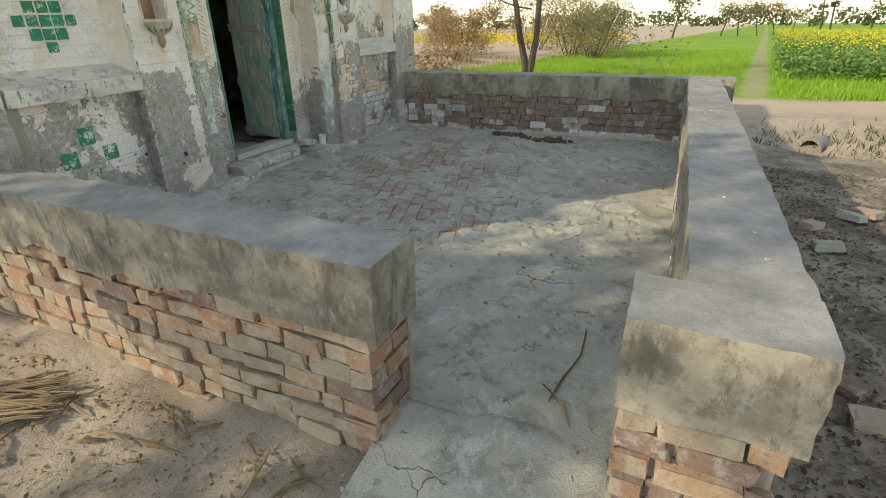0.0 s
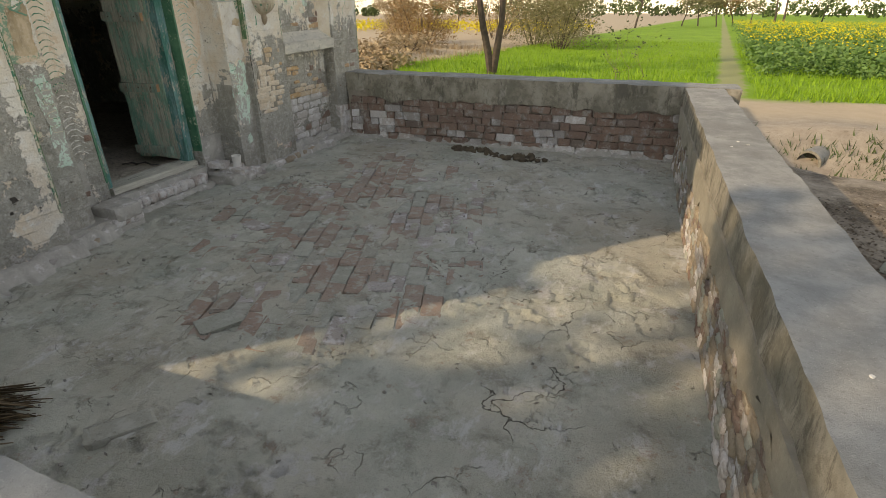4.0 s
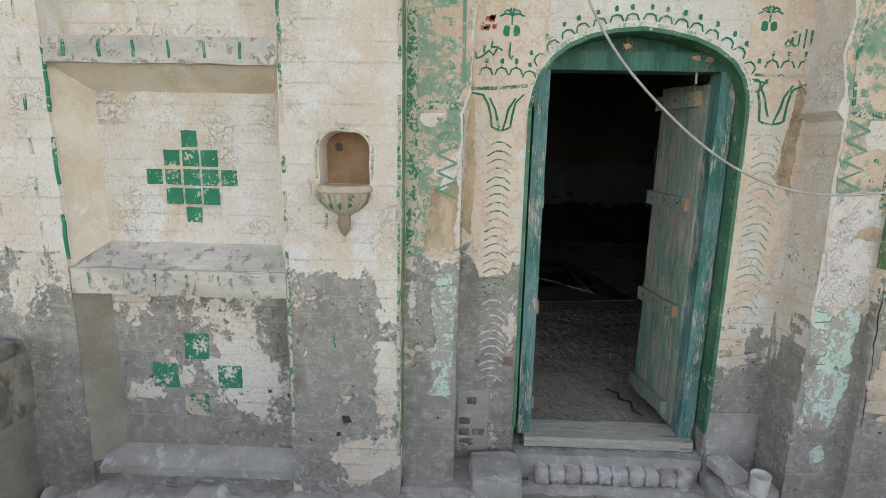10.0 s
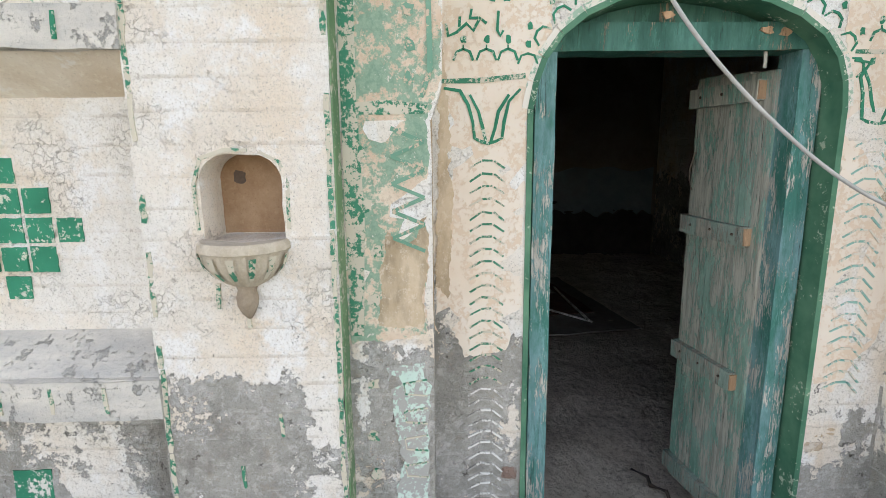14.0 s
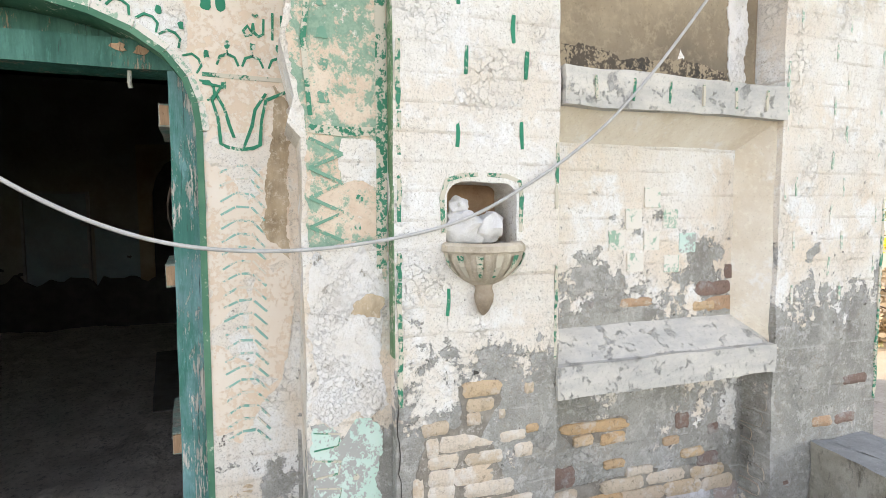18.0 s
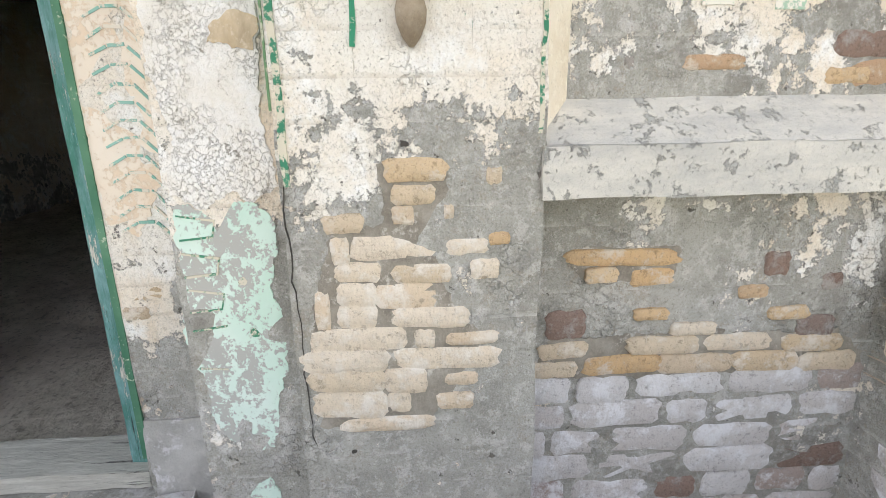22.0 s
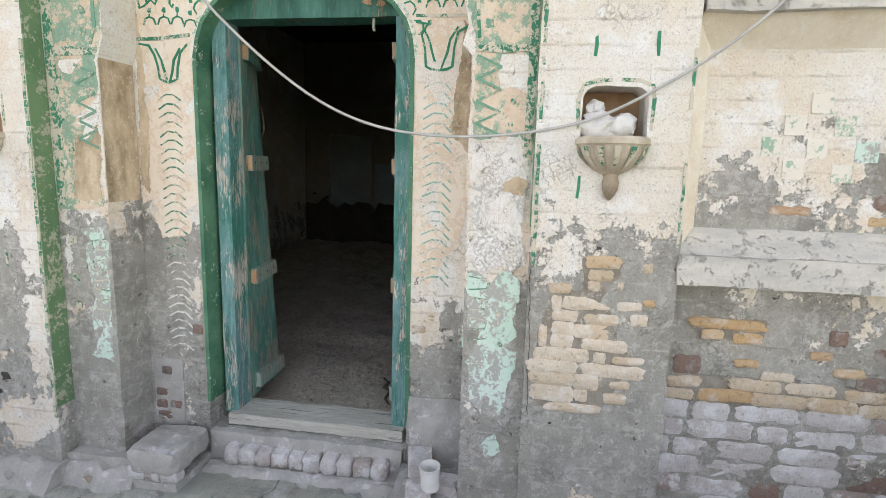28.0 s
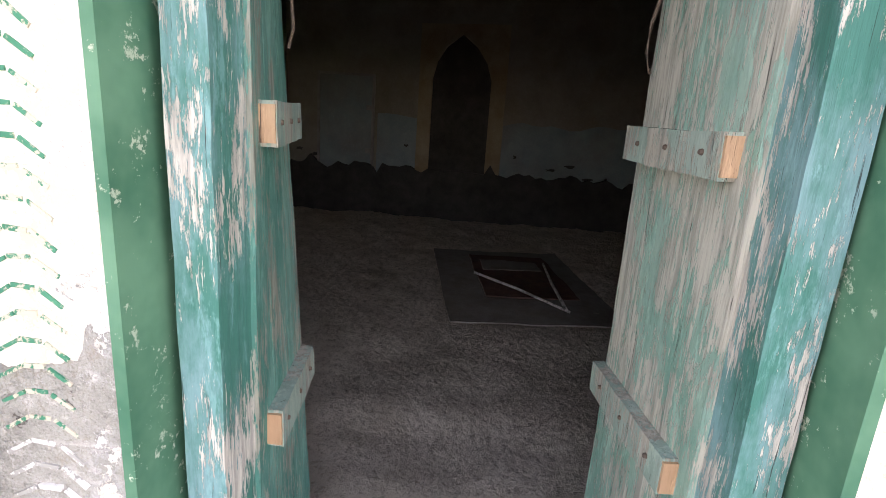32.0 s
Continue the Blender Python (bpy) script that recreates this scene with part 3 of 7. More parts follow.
CHALK_SKIN = chalk_skin()
CHALK = paint_mat("chalk_limewash", (0.74, 0.73, 0.69), (0.80, 0.79, 0.76), (0.40, 0.39, 0.36), 0.75)
DUNG = stone_like("dried_mud_clods", (0.07, 0.058, 0.042), (0.13, 0.105, 0.075), (0.17, 0.14, 0.09), 12, bump=0.9)
CARPET = stone_like("threadbare_red_rug", (0.11, 0.05, 0.04), (0.17, 0.09, 0.06), (0.09, 0.08, 0.065), 14)
RUG_EDGE = stone_like("worn_rug_border", (0.24, 0.22, 0.19), (0.30, 0.28, 0.24), (0.18, 0.15, 0.12), 14)
BARK = stone_like("furrowed_bark", (0.07, 0.055, 0.045), (0.13, 0.10, 0.08), (0.05, 0.04, 0.032), 10, bump=1.0)
LEAF_RUST = leaf_mat("rusty_dry_leaves", (0.24, 0.13, 0.05), (0.36, 0.25, 0.12))
LEAF_GREEN = leaf_mat("dusty_green_leaves", (0.055, 0.085, 0.03), (0.12, 0.16, 0.06))
LEAF_OLIVE = leaf_mat("olive_scrub_leaves", (0.16, 0.15, 0.075), (0.28, 0.25, 0.13))
LEAF_DRY = leaf_mat("dead_grass_blades", (0.30, 0.22, 0.13), (0.46, 0.36, 0.23))
CROP = leaf_mat("bright_crop_blades", (0.14, 0.27, 0.015), (0.26, 0.42, 0.03))
MUSTARD_LEAF = leaf_mat("mustard_leaves", (0.09, 0.18, 0.045), (0.17, 0.28, 0.08))
MUSTARD = leaf_mat("yellow_mustard_flowers", (0.62, 0.50, 0.02), (0.78, 0.66, 0.04))
TIMBER_TIP = wood_paint("freshly_split_wood", (0.45, 0.27, 0.16), (0.52, 0.34, 0.21), (0.36, 0.22, 0.13), 0.3)


# ---- mesh helpers ----
def finish_mesh(name, bm, material, smooth=True):
    bm.normal_update()
    if smooth:
        for f in bm.faces:
            f.smooth = True
        for e in bm.edges:
            if len(e.link_faces) == 2 and e.calc_face_angle(0.0) > 0.7:
                e.smooth = False
    me = bpy.data.meshes.new(name)
    bm.to_mesh(me)
    bm.free()
    me.materials.append(material)
    return me


def thing(name, bm, material, label, category, group="", kind="", smooth=True):
    return tagged(new(name, finish_mesh(name, bm, material, smooth)), label, category, group, kind)


def part(name, bm, material, parent, label="", smooth=True):
    ob = new(name, finish_mesh(name, bm, material, smooth))
    ob.parent = parent
    return tagged(ob, label)


def empty(name, x, y, z, label, category, group="", kind=""):
    ob = new(name)
    ob.location = (x, y, z)
    ob.empty_display_size = 0.1
    return tagged(ob, label, category, group, kind)


def under(ob, parent):
    """Parents ob, whose mesh is drawn in world places, without moving it."""
    ob.parent = parent
    ob.matrix_parent_inverse = Matrix.Translation(parent.location).inverted()
    return ob


def wpart(name, bm, material, parent, label="", smooth=True):
    ob = part(name, bm, material, parent, label, smooth)
    return under(ob, parent)


def lump(v, amp, scale=6.0):
    return noise.noise_vector(v * scale) * amp


def slab(bm, x0, x1, y0, y1, z0, z1, step=0.09, amp=0.004, scale=6.0):
    """A box with gridded faces and slightly uneven sides."""
    lo, hi = (x0, y0, z0), (x1, y1, z1)
    n = [max(1, min(90, round((hi[a] - lo[a]) / step))) for a in range(3)]
    made = {}

    def vert(i, j, k):
        if (i, j, k) not in made:
            p = Vector([lo[a] + (hi[a] - lo[a]) * q / n[a] for a, q in enumerate((i, j, k))])
            made[(i, j, k)] = bm.verts.new(p + lump(p, amp, scale) + lump(p, amp * 0.5, scale * 4))
        return made[(i, j, k)]

    for a in range(3):
        b, c = (a + 1) % 3, (a + 2) % 3
        for side in (0, n[a]):
            for p in range(n[b]):
                for q in range(n[c]):
                    ids = []
                    for dp, dq in ((0, 0), (1, 0), (1, 1), (0, 1)):
                        i = [0, 0, 0]
                        i[a], i[b], i[c] = side, p + dp, q + dq
                        ids.append(vert(*i))
                    bm.faces.new(ids if side else ids[::-1])
    return bm


def rounded(bm, power=5.0):
    """Rounds the corners of a block."""
    lo = [min(v.co[a] for v in bm.verts) for a in range(3)]
    hi = [max(v.co[a] for v in bm.verts) for a in range(3)]
    for v in bm.verts:
        u = [2 * (v.co[a] - lo[a]) / (hi[a] - lo[a]) - 1 for a in range(3)]
        k = max(abs(q) for q in u) / max(1e-6, sum(abs(q) ** power for q in u)) ** (1 / power)
        v.co = Vector([lo[a] + (hi[a] - lo[a]) * (u[a] * k + 1) / 2 for a in range(3)])
    return bm


def fillet(bm, ya, yb, wall_x, reach, height, seed):
    """A rough cement fillet along the foot of a wall: high at the wall, running out on the floor."""
    n, m = max(2, round((yb - ya) / 0.018)), 9
    grid = []
    for j in range(n + 1):
        y = ya + (yb - ya) * j / n
        r = reach * (1 + 0.5 * noise.noise(Vector((y * 5, seed, 0))) + 0.25 * noise.noise(Vector((y * 17, seed, 3))))
        h = height * (1 + 0.5 * noise.noise(Vector((y * 4, seed, 7))) + 0.3 * noise.noise(Vector((y * 15, seed, 9))))
        row = []
        for i in range(m + 1):
            t = i / m
            x = wall_x - 0.02 + (r + 0.02) * t
            z = -0.02 + (h + 0.02) * (1 - smooth_step(t, 0.35, 1.0)) + (0.016 * noise.noise(Vector((x * 22, y * 22, seed))) + 0.009 * noise.noise(Vector((x * 60, y * 60, seed)))) * (1 if 0 < i < m else 0)
            row.append(bm.verts.new((x, y, z)))
        grid.append(row)
    for a, b in zip(grid, grid[1:]):
        for i in range(m):
            bm.faces.new((a[i], a[i + 1], b[i + 1], b[i]))
    for row, flip in ((grid[0], 1), (grid[-1], 0)):
        foot = [bm.verts.new((v.co.x, v.co.y, -0.05)) for v in row]
        for i in range(m):
            q = (row[i], foot[i], foot[i + 1], row[i + 1])
            bm.faces.new(q if flip else q[::-1])
    return bm


def boxes(*rows, step=0.09, amp=0.004):
    bm = bmesh.new()
    for r in rows:
        slab(bm, *r, step=step, amp=amp)
    return bm


def prism(bm, outline, x0, x1):
    """An outline in y and z, drawn out from x0 to x1."""
    a = [bm.verts.new((x1, y, z)) for y, z in outline]
    b = [bm.verts.new((x0, y, z)) for y, z in outline]
    bm.faces.new(a)
    bm.faces.new(b[::-1])
    k = len(outline)
    for i in range(k):
        bm.faces.new((a[i], b[i], b[(i + 1) % k], a[(i + 1) % k]))
    bmesh.ops.recalc_face_normals(bm, faces=bm.faces[:])


def stroke(bm, pts, width, x, lift=0.0022, taper=0.8):
    """A brush stroke through points in y and z on a wall at x."""
    n = len(pts)
    top, back = [], []
    for i, (y, z) in enumerate(pts):
        p, q = pts[max(0, i - 1)], pts[min(n - 1, i + 1)]
        dy, dz = q[0] - p[0], q[1] - p[1]
        d = math.hypot(dy, dz) or 1
        w = width * 0.5 * (taper if i in (0, n - 1) else 1) * random.uniform(0.8, 1.15)
        top.append([(y - dz / d * w, z + dy / d * w), (y + dz / d * w, z - dy / d * w)])
    for i in range(n - 1):
        o = [top[i][0], top[i + 1][0], top[i + 1][1], top[i][1]]
        a = [bm.verts.new((x + lift, *p)) for p in o]
        b = [bm.verts.new((x - 0.006, *p)) for p in o]
        bm.faces.new(a)
        for j in range(4):
            bm.faces.new((a[j], b[j], b[(j + 1) % 4], a[(j + 1) % 4]))
    return bm


def blot(bm, y, z, w, h, x, lift=0.002, n=14, rough=0.15):
    """An uneven painted patch."""
    pts = []
    for i in range(n):
        a = 2 * math.pi * i / n
        c, s = math.cos(a), math.sin(a)
        k = 1 / max(abs(c), abs(s))
        r = (1 - rough * random.random())
        pts.append((y + c * k * r * w / 2, z + s * k * r * h / 2))
    prism(bm, pts, x - 0.006, x + lift)


def tube(bm, pts, radii, sides=7, rough=0.0):
    rings = []
    for i, p in enumerate(pts):
        p = Vector(p)
        d = (Vector(pts[min(i + 1, len(pts) - 1)]) - Vector(pts[max(i - 1, 0)])).normalized()
        u = d.orthogonal().normalized()
        w = d.cross(u)
        r = radii[i] if isinstance(radii, (list, tuple)) else radii
        ring = []
        for k in range(sides):
            a = 2 * math.pi * k / sides
            o = (u * math.cos(a) + w * math.sin(a)) * r
            ring.append(bm.verts.new(p + o * (1 + rough * noise.noise((p + o) * 9))))
        rings.append(ring)
    for r1, r2 in zip(rings, rings[1:]):
        off = min(range(sides), key=lambda s: (r1[0].co - r2[s].co).length)
        for k in range(sides):
            bm.faces.new((r1[k], r1[(k + 1) % sides], r2[(k + 1 + off) % sides], r2[(k + off) % sides]))
    bm.faces.new(rings[0][::-1])
    bm.faces.new(rings[-1])
    return bm


def worn_brick_meshes(count, seed, wear=1.0):
    """Unit bricks with rounded, chipped edges: x along, y depth, z height."""
    rnd, out = random.Random(seed), []
    for k in range(count):
        bm = bmesh.new()
        bmesh.ops.create_cube(bm, size=1.0)
        bmesh.ops.bevel(bm, geom=bm.edges[:], offset=0.07 * wear, segments=1, affect="EDGES")
        for v in bm.verts:
            v.co.x += rnd.uniform(-0.045, 0.045) * wear * 1.6
            v.co.y += rnd.uniform(-0.05, 0.05)
            v.co.z += rnd.uniform(-0.17, 0.17) * wear
        bmesh.ops.recalc_face_normals(bm, faces=bm.faces[:])
        for f in bm.faces:
            f.smooth = len(f.verts) < 4
        me = bpy.data.meshes.new("brick")
        bm.to_mesh(me)
        bm.free()
        out.append(me)
    return out


def worn_stone_meshes(count, seed):
    """Weathered brick faces with ragged outlines and a domed front: x along, -y front, z height."""
    rnd, out = random.Random(seed), []
    n = 18
    for k in range(count):
        ragged = []
        for i in range(n):
            a = 2 * math.pi * (i + 0.5) / n
            s, q = math.sin(a), math.cos(a)
            r = (abs(q) ** 11 + abs(s) ** 11) ** (-1 / 11)
            ragged.append((q * r * rnd.uniform(0.90, 1.03) * 0.5, s * r * rnd.uniform(0.84, 1.05) * 0.5))
        verts = [(u, 0.5, w) for u, w in ragged] + [(u, -0.15 + rnd.uniform(-0.1, 0.1), w) for u, w in ragged]
        verts += [(u * 0.95, -0.42 + rnd.uniform(-0.07, 0.07), w * 0.88) for u, w in ragged] + [(0.0, -0.46, 0.0)]
        faces = []
        for lo in (0, n):
            for i in range(n):
                j = (i + 1) % n
                faces.append((lo + i, lo + j, lo + n + j, lo + n + i))
        faces += [(2 * n + i, 2 * n + (i + 1) % n, 3 * n) for i in range(n)]
        me = bpy.data.meshes.new("brick")
        me.from_pydata(verts, [], [f[::-1] for f in faces])
        for f in me.polygons:
            f.use_smooth = True
        out.append(me)
    return out


BRICK_SETS = {}


def brick_set(material, stone=False):
    key = (material.name, stone)
    if key not in BRICK_SETS:
        meshes = worn_stone_meshes(11, len(BRICK_SETS) + 5) if stone else worn_brick_meshes(12, len(BRICK_SETS) + 5, 0.85)
        for me in meshes:
            me.materials.append(material)
        BRICK_SETS[key] = meshes
    return BRICK_SETS[key]


def one_brick(parent, place, size, turn, material, rnd, name="brick", stone=False, tilt=2.0):
    ob = new(name, rnd.choice(brick_set(material, stone)))
    ob.matrix_basis = Matrix.Translation(-parent.location) @ pose(*place, rnd.uniform(-tilt, tilt), rnd.uniform(-tilt, tilt), turn + rnd.uniform(-2, 2)) @ Matrix.Diagonal((*size, 1))
    ob.parent = parent
    return ob


def brick_face(parent, start, along, normal, length, z0, courses, materials, seed, keep=lambda u, z: True, course=0.077, size=0.235, proud=0.012, depth=0.11, thick=0.78, stone=False):
    """Courses of single bricks on a wall's face. start: the face's lower corner (x, y); along, normal: unit steps."""
    rnd = random.Random(seed)
    turn = math.degrees(math.atan2(along[1], along[0]))
    for c in range(courses):
        z = z0 + (c + 0.5) * course
        u = -size * rnd.choice((0.0, 0.5, 0.25))
        while u < length:
            w = size * rnd.choice((1, 1, 1, 0.5, 0.62)) * rnd.uniform(0.94, 1.05)
            a, b = max(u, 0.0), min(u + w - 0.012, length)
            mid = (a + b) / 2
            if b - a > 0.05 and keep(mid, z):
                p = proud * rnd.uniform(0.2, 1.5) - depth / 2
                mat = materials(mid, z, rnd) if callable(materials) else materials
                one_brick(parent, (start[0] + along[0] * mid + normal[0] * p, start[1] + along[1] * mid + normal[1] * p, z + rnd.uniform(-0.004, 0.004)), (b - a, depth, course * thick * rnd.uniform(0.9, 1.08)), turn, mat, rnd, stone=stone)
            u += w


# ---- ground ----
def fall(x, y):
    """The land falls gently away from the terrace."""
    return 0.023 * max(0.0, math.hypot(x - 2, y - 4) - 11)


def build_ground():
    bm = bmesh.new()
    xs = [-400, -150, -60, -30, -20] + [v * 0.5 for v in range(-28, -3)] + [-1.5 + v * 0.07 for v in range(1, 69)] + [v * 0.5 for v in range(7, 41)] + [24, 30, 45, 80, 160, 400]
    ys = [-300, -100, -40, -20] + [v * 0.5 for v in range(-20, -1)] + [-0.5 + v * 0.07 for v in range(1, 28)] + [v * 0.5 for v in range(3, 51)] + [28, 34, 45, 70, 120, 220, 500]

    def height(x, y):
        h = -0.16 - 0.14 * min(1, max(0, (math.hypot(max(0, x - 4.2), max(0, 1.0 - y) * 0.6, max(0, y - 7.4)) - 0.3) / 3))
        h += 0.05 * noise.noise(Vector((x * 0.7, y * 0.7, 0))) + 0.03 * noise.noise(Vector((x * 2.1, y * 2.1, 3)))
        h -= 0.38 * math.exp(-(((y - 9.0 + 0.1 * (x - 6)) / 0.55) ** 2)) * min(1, max(0, (x - 4.6) / 1.0))
        h += 0.20 * math.exp(-(((y - 10.2) / 0.6) ** 2)) * min(1, max(0, (x - 4.0) / 2))
        h += 0.35 * math.exp(-(((x + 8.0) / 3.0) ** 2 + ((y - 21) / 4.0) ** 2))
        h -= fall(x, y)
        if -2 < x < 4 and -1 < y < 2:
            q = Vector((x, y, 0.3))
            h += 0.020 * noise.noise(q * 6) + 0.018 * noise.noise(q * 13) + 0.09 * max(0.0, 1 - abs(y - 1.2) / 0.35) * (0.5 + noise.noise(q * 2.3)) * (x < 2.9)
        if 0.1 < x < 3.9 and 1.6 < y < 7:
            h = -0.25
        if x < -0.2 and 1.4 < y < 7.2:
            h = -0.4
        return h

    grid = [[bm.verts.new((x, y, height(x, y))) for x in xs] for y in ys]
    for j in range(len(ys) - 1):
        for i in range(len(xs) - 1):
            bm.faces.new((grid[j][i], grid[j][i + 1], grid[j + 1][i + 1], grid[j + 1][i]))
    thing("ground", bm, GROUND, "dry trodden earth turning into bright green crop", "ground", kind="structure")
    return height


ground_z = build_ground()

# ---- terrace floor ----
def smooth_step(v, lo, hi):
    t = min(1.0, max(0.0, (v - lo) / (hi - lo)))
    return t * t * (3 - 2 * t)


def bared(x, y):
    """1 where the screed has come off the brick bed, 0 on sound cement."""
    return math.exp(-(((x - 1.5) / 0.95) ** 2) - (((y - 4.6 + 0.35 * (x - 1.5)) / 1.35) ** 2))


def floor_height(x, y):
    n = noise.fractal(Vector((x * 2.3, y * 2.3, 4.0)), 0.7, 2.1, 5)
    crust = smooth_step(1.3 * n + 0.46 - 0.62 * bared(x, y), -0.018, 0.018)
    w = Vector((x, y, 0)) + noise.noise_vector(Vector((x * 2.5, y * 2.5, 7))) * 0.22 + noise.noise_vector(Vector((x * 9, y * 9, 3))) * 0.03
    plate = noise.voronoi(w * 3.0)[1][0]
    lift = noise.cell(plate * 7.3) * 0.0085 * smooth_step(noise.noise(Vector((x * 0.9, y * 0.9, 9))) + 0.2, -0.1, 0.3)
    return crust * (0.004 + lift) - (1 - crust) * 0.014 + 0.004 * noise.noise(Vector((x * 1.3, y * 1.3, 1))) + 0.003 * noise.noise(Vector((x * 13, y * 13, 2)))


def build_floor():
    x0, x1, y0, y1, step = -0.32, 4.12, 1.50, 7.12, 0.014
    nx, ny = round((x1 - x0) / step), round((y1 - y0) / step)
    verts = [(x0 + i * step, y0 + j * step, floor_height(x0 + i * step, y0 + j * step)) for j in range(ny + 1) for i in range(nx + 1)]
    faces = [(j * (nx + 1) + i, j * (nx + 1) + i + 1, (j + 1) * (nx + 1) + i + 1, (j + 1) * (nx + 1) + i) for j in range(ny) for i in range(nx)]
    k = len(verts)
    verts += [(x, y, -0.35) for x, y in ((x0, y0), (x1, y0), (x1, y1), (x0, y1))]
    faces.append((k + 3, k + 2, k + 1, k))
    me = bpy.data.meshes.new("floor")
    me.from_pydata(verts, [], faces)
    me.materials.append(FLOOR)
    for f in me.polygons:
        f.use_smooth = True
    return tagged(new("floor", me), "cracked grey cement terrace floor with worn brick showing", "floor", "", "structure")


floor = build_floor()
bm = bmesh.new()
slab(bm, 2.98, 3.99, 1.02, 1.60, -0.35, 0.002, step=0.05, amp=0.010, scale=2)
for v in bm.verts:
    if v.co.z > -0.2:
        v.co.z -= 0.13 * max(0, (1.5 - v.co.y) / 0.5) + 0.02 * max(0, (v.co.y - 1.53) / 0.07)
thing("threshold_ramp", bm, FLOOR, "broken cement ramp at the terrace entrance", "floor", kind="structure")

# ---- facade ----
# where the whitewash still holds: the height above which it is sound, pier by pier, and single patches
SOUND = ((1.80, 1.06), (2.77, 0.98), (3.28, 1.05), (3.53, 1.24), (3.84, 1.15), (4.82, 0.30), (5.09, 0.68), (5.33, 1.05), (5.85, 1.19), (6.77, 1.40), (9.0, 1.34))
PATCHES = ((1.50, 1.20, 0.12, 0.08, -0.12), (1.42, 1.42, 0.08, 0.05, -0.10), (1.62, 1.00, 0.10, 0.06, 0.08), (2.52, 0.62, 0.20, 0.22, 0.26), (2.25, 0.64, 0.12, 0.10, 0.14), (2.04, 0.53, 0.11, 0.06, 0.30), (2.30, 0.36, 0.35, 0.05, -0.12),
           (2.70, 0.82, 0.05, 0.18, -0.10), (2.00, 0.88, 0.08, 0.10, 0.10), (3.00, 0.94, 0.13, 0.12, -0.10), (3.21, 0.90, 0.05, 0.35, 0.20), (3.13, 0.26, 0.15, 0.12, 0.32), (3.22, 0.55, 0.06, 0.22, 0.16), (2.95, 1.13, 0.09, 0.03, -0.22),
           (2.84, 0.80, 0.03, 0.06, 0.10), (3.06, 0.62, 0.08, 0.05, 0.10), (3.33, 1.05, 0.035, 0.12, 0.20), (3.42, 0.80, 0.10, 0.02, 0.14), (3.62, 1.08, 0.10, 0.14, -0.12), (3.80, 0.95, 0.03, 0.30, 0.14), (3.70, 0.80, 0.06, 0.25, 0.06),
           (5.01, 0.80, 0.05, 0.08, -0.22), (4.90, 0.78, 0.05, 0.10, 0.14), (5.43, 1.10, 0.07, 0.09, 0.20), (5.60, 1.23, 0.07, 0.04, -0.16), (5.80, 1.16, 0.05, 0.10, -0.10), (5.58, 1.00, 0.05, 0.04, 0.09), (5.70, 0.93, 0.03, 0.04, 0.10),
           (6.70, 0.92, 0.04, 0.16, 0.26), (6.30, 1.02, 0.35, 0.03, 0.16), (6.05, 1.42, 0.10, 0.05, -0.10), (6.55, 1.48, 0.08, 0.08, -0.20), (6.30, 1.36, 0.08, 0.04, 0.12), (7.05, 1.40, 0.20, 0.05, 0.06), (6.94, 1.50, 0.025, 0.025, -0.35))


def put_cover(ob):
    """Writes the hold of the whitewash into ob's mesh."""
    me = ob.data
    hold = me.attributes.new("cover", "FLOAT", "CORNER")
    for p in me.polygons:
        line = next(h for end, h in SOUND if p.center.y < end)
        for k in p.loop_indices:
            x, y, z = me.vertices[me.loops[k].vertex_index].co
            q = min(0.30, max(-0.115, (z - line) * 0.60))
            for py, pz, ry, rz, d in PATCHES:
                a = ((y - py) / ry) ** 2 + ((z - pz) / rz) ** 2
                if a < 9:
                    q += d * math.exp(-a)
            hold.data[k].value = q
    return ob


BACK = -0.50
TOP = 3.4
f = bmesh.new()
A = dict(step=0.045, amp=0.006)
slab(f, BACK, 0, 1.24, 1.80, -0.3, TOP, **A)
# bay with two stacked panels
slab(f, BACK, -0.02, 1.80, 2.77, -0.3, 0.20, **A)
slab(f, BACK, -0.10, 1.80, 2.77, 0.20, 1.05, **A)
slab(f, BACK, -0.17, 1.80, 2.77, 1.165, 2.03, **A)
slab(f, BACK, -0.14, 1.80, 2.77, 2.135, 3.0, **A)
slab(f, BACK, 0.0, 1.80, 2.77, 3.0, TOP, **A)
# pilaster with a small niche
slab(f, BACK, 0, 2.77, 2.93, -0.3, TOP, **A)
slab(f, BACK, 0, 3.145, 3.28, -0.3, TOP, **A)
slab(f, BACK, 0, 2.93, 3.145, -0.3, 1.545, **A)
slab(f, BACK, 0, 2.93, 3.145, 1.775, TOP, **A)
slab(f, BACK, -0.15, 2.93, 3.145, 1.545, 1.775, **A)
# columns of the door bay
slab(f, BACK, -0.09, 3.28, 3.53, -0.3, 1.86, **A)
prism(f, [(3.28, 1.86), (3.53, 1.86), (3.56, 1.95), (3.565, 2.2), (3.60, 2.5), (3.75, 2.9), (3.75, TOP), (3.28, TOP)], BACK, -0.09)
slab(f, BACK, -0.05, 5.09, 5.33, -0.3, 1.86, **A)
prism(f, [(5.09, 1.86), (5.33, 1.86), (5.33, TOP), (4.9, TOP), (4.95, 2.8), (5.03, 2.45), (5.07, 2.26), (5.04, 2.12), (5.075, 1.97), (5.055, 1.90)], BACK, -0.05)
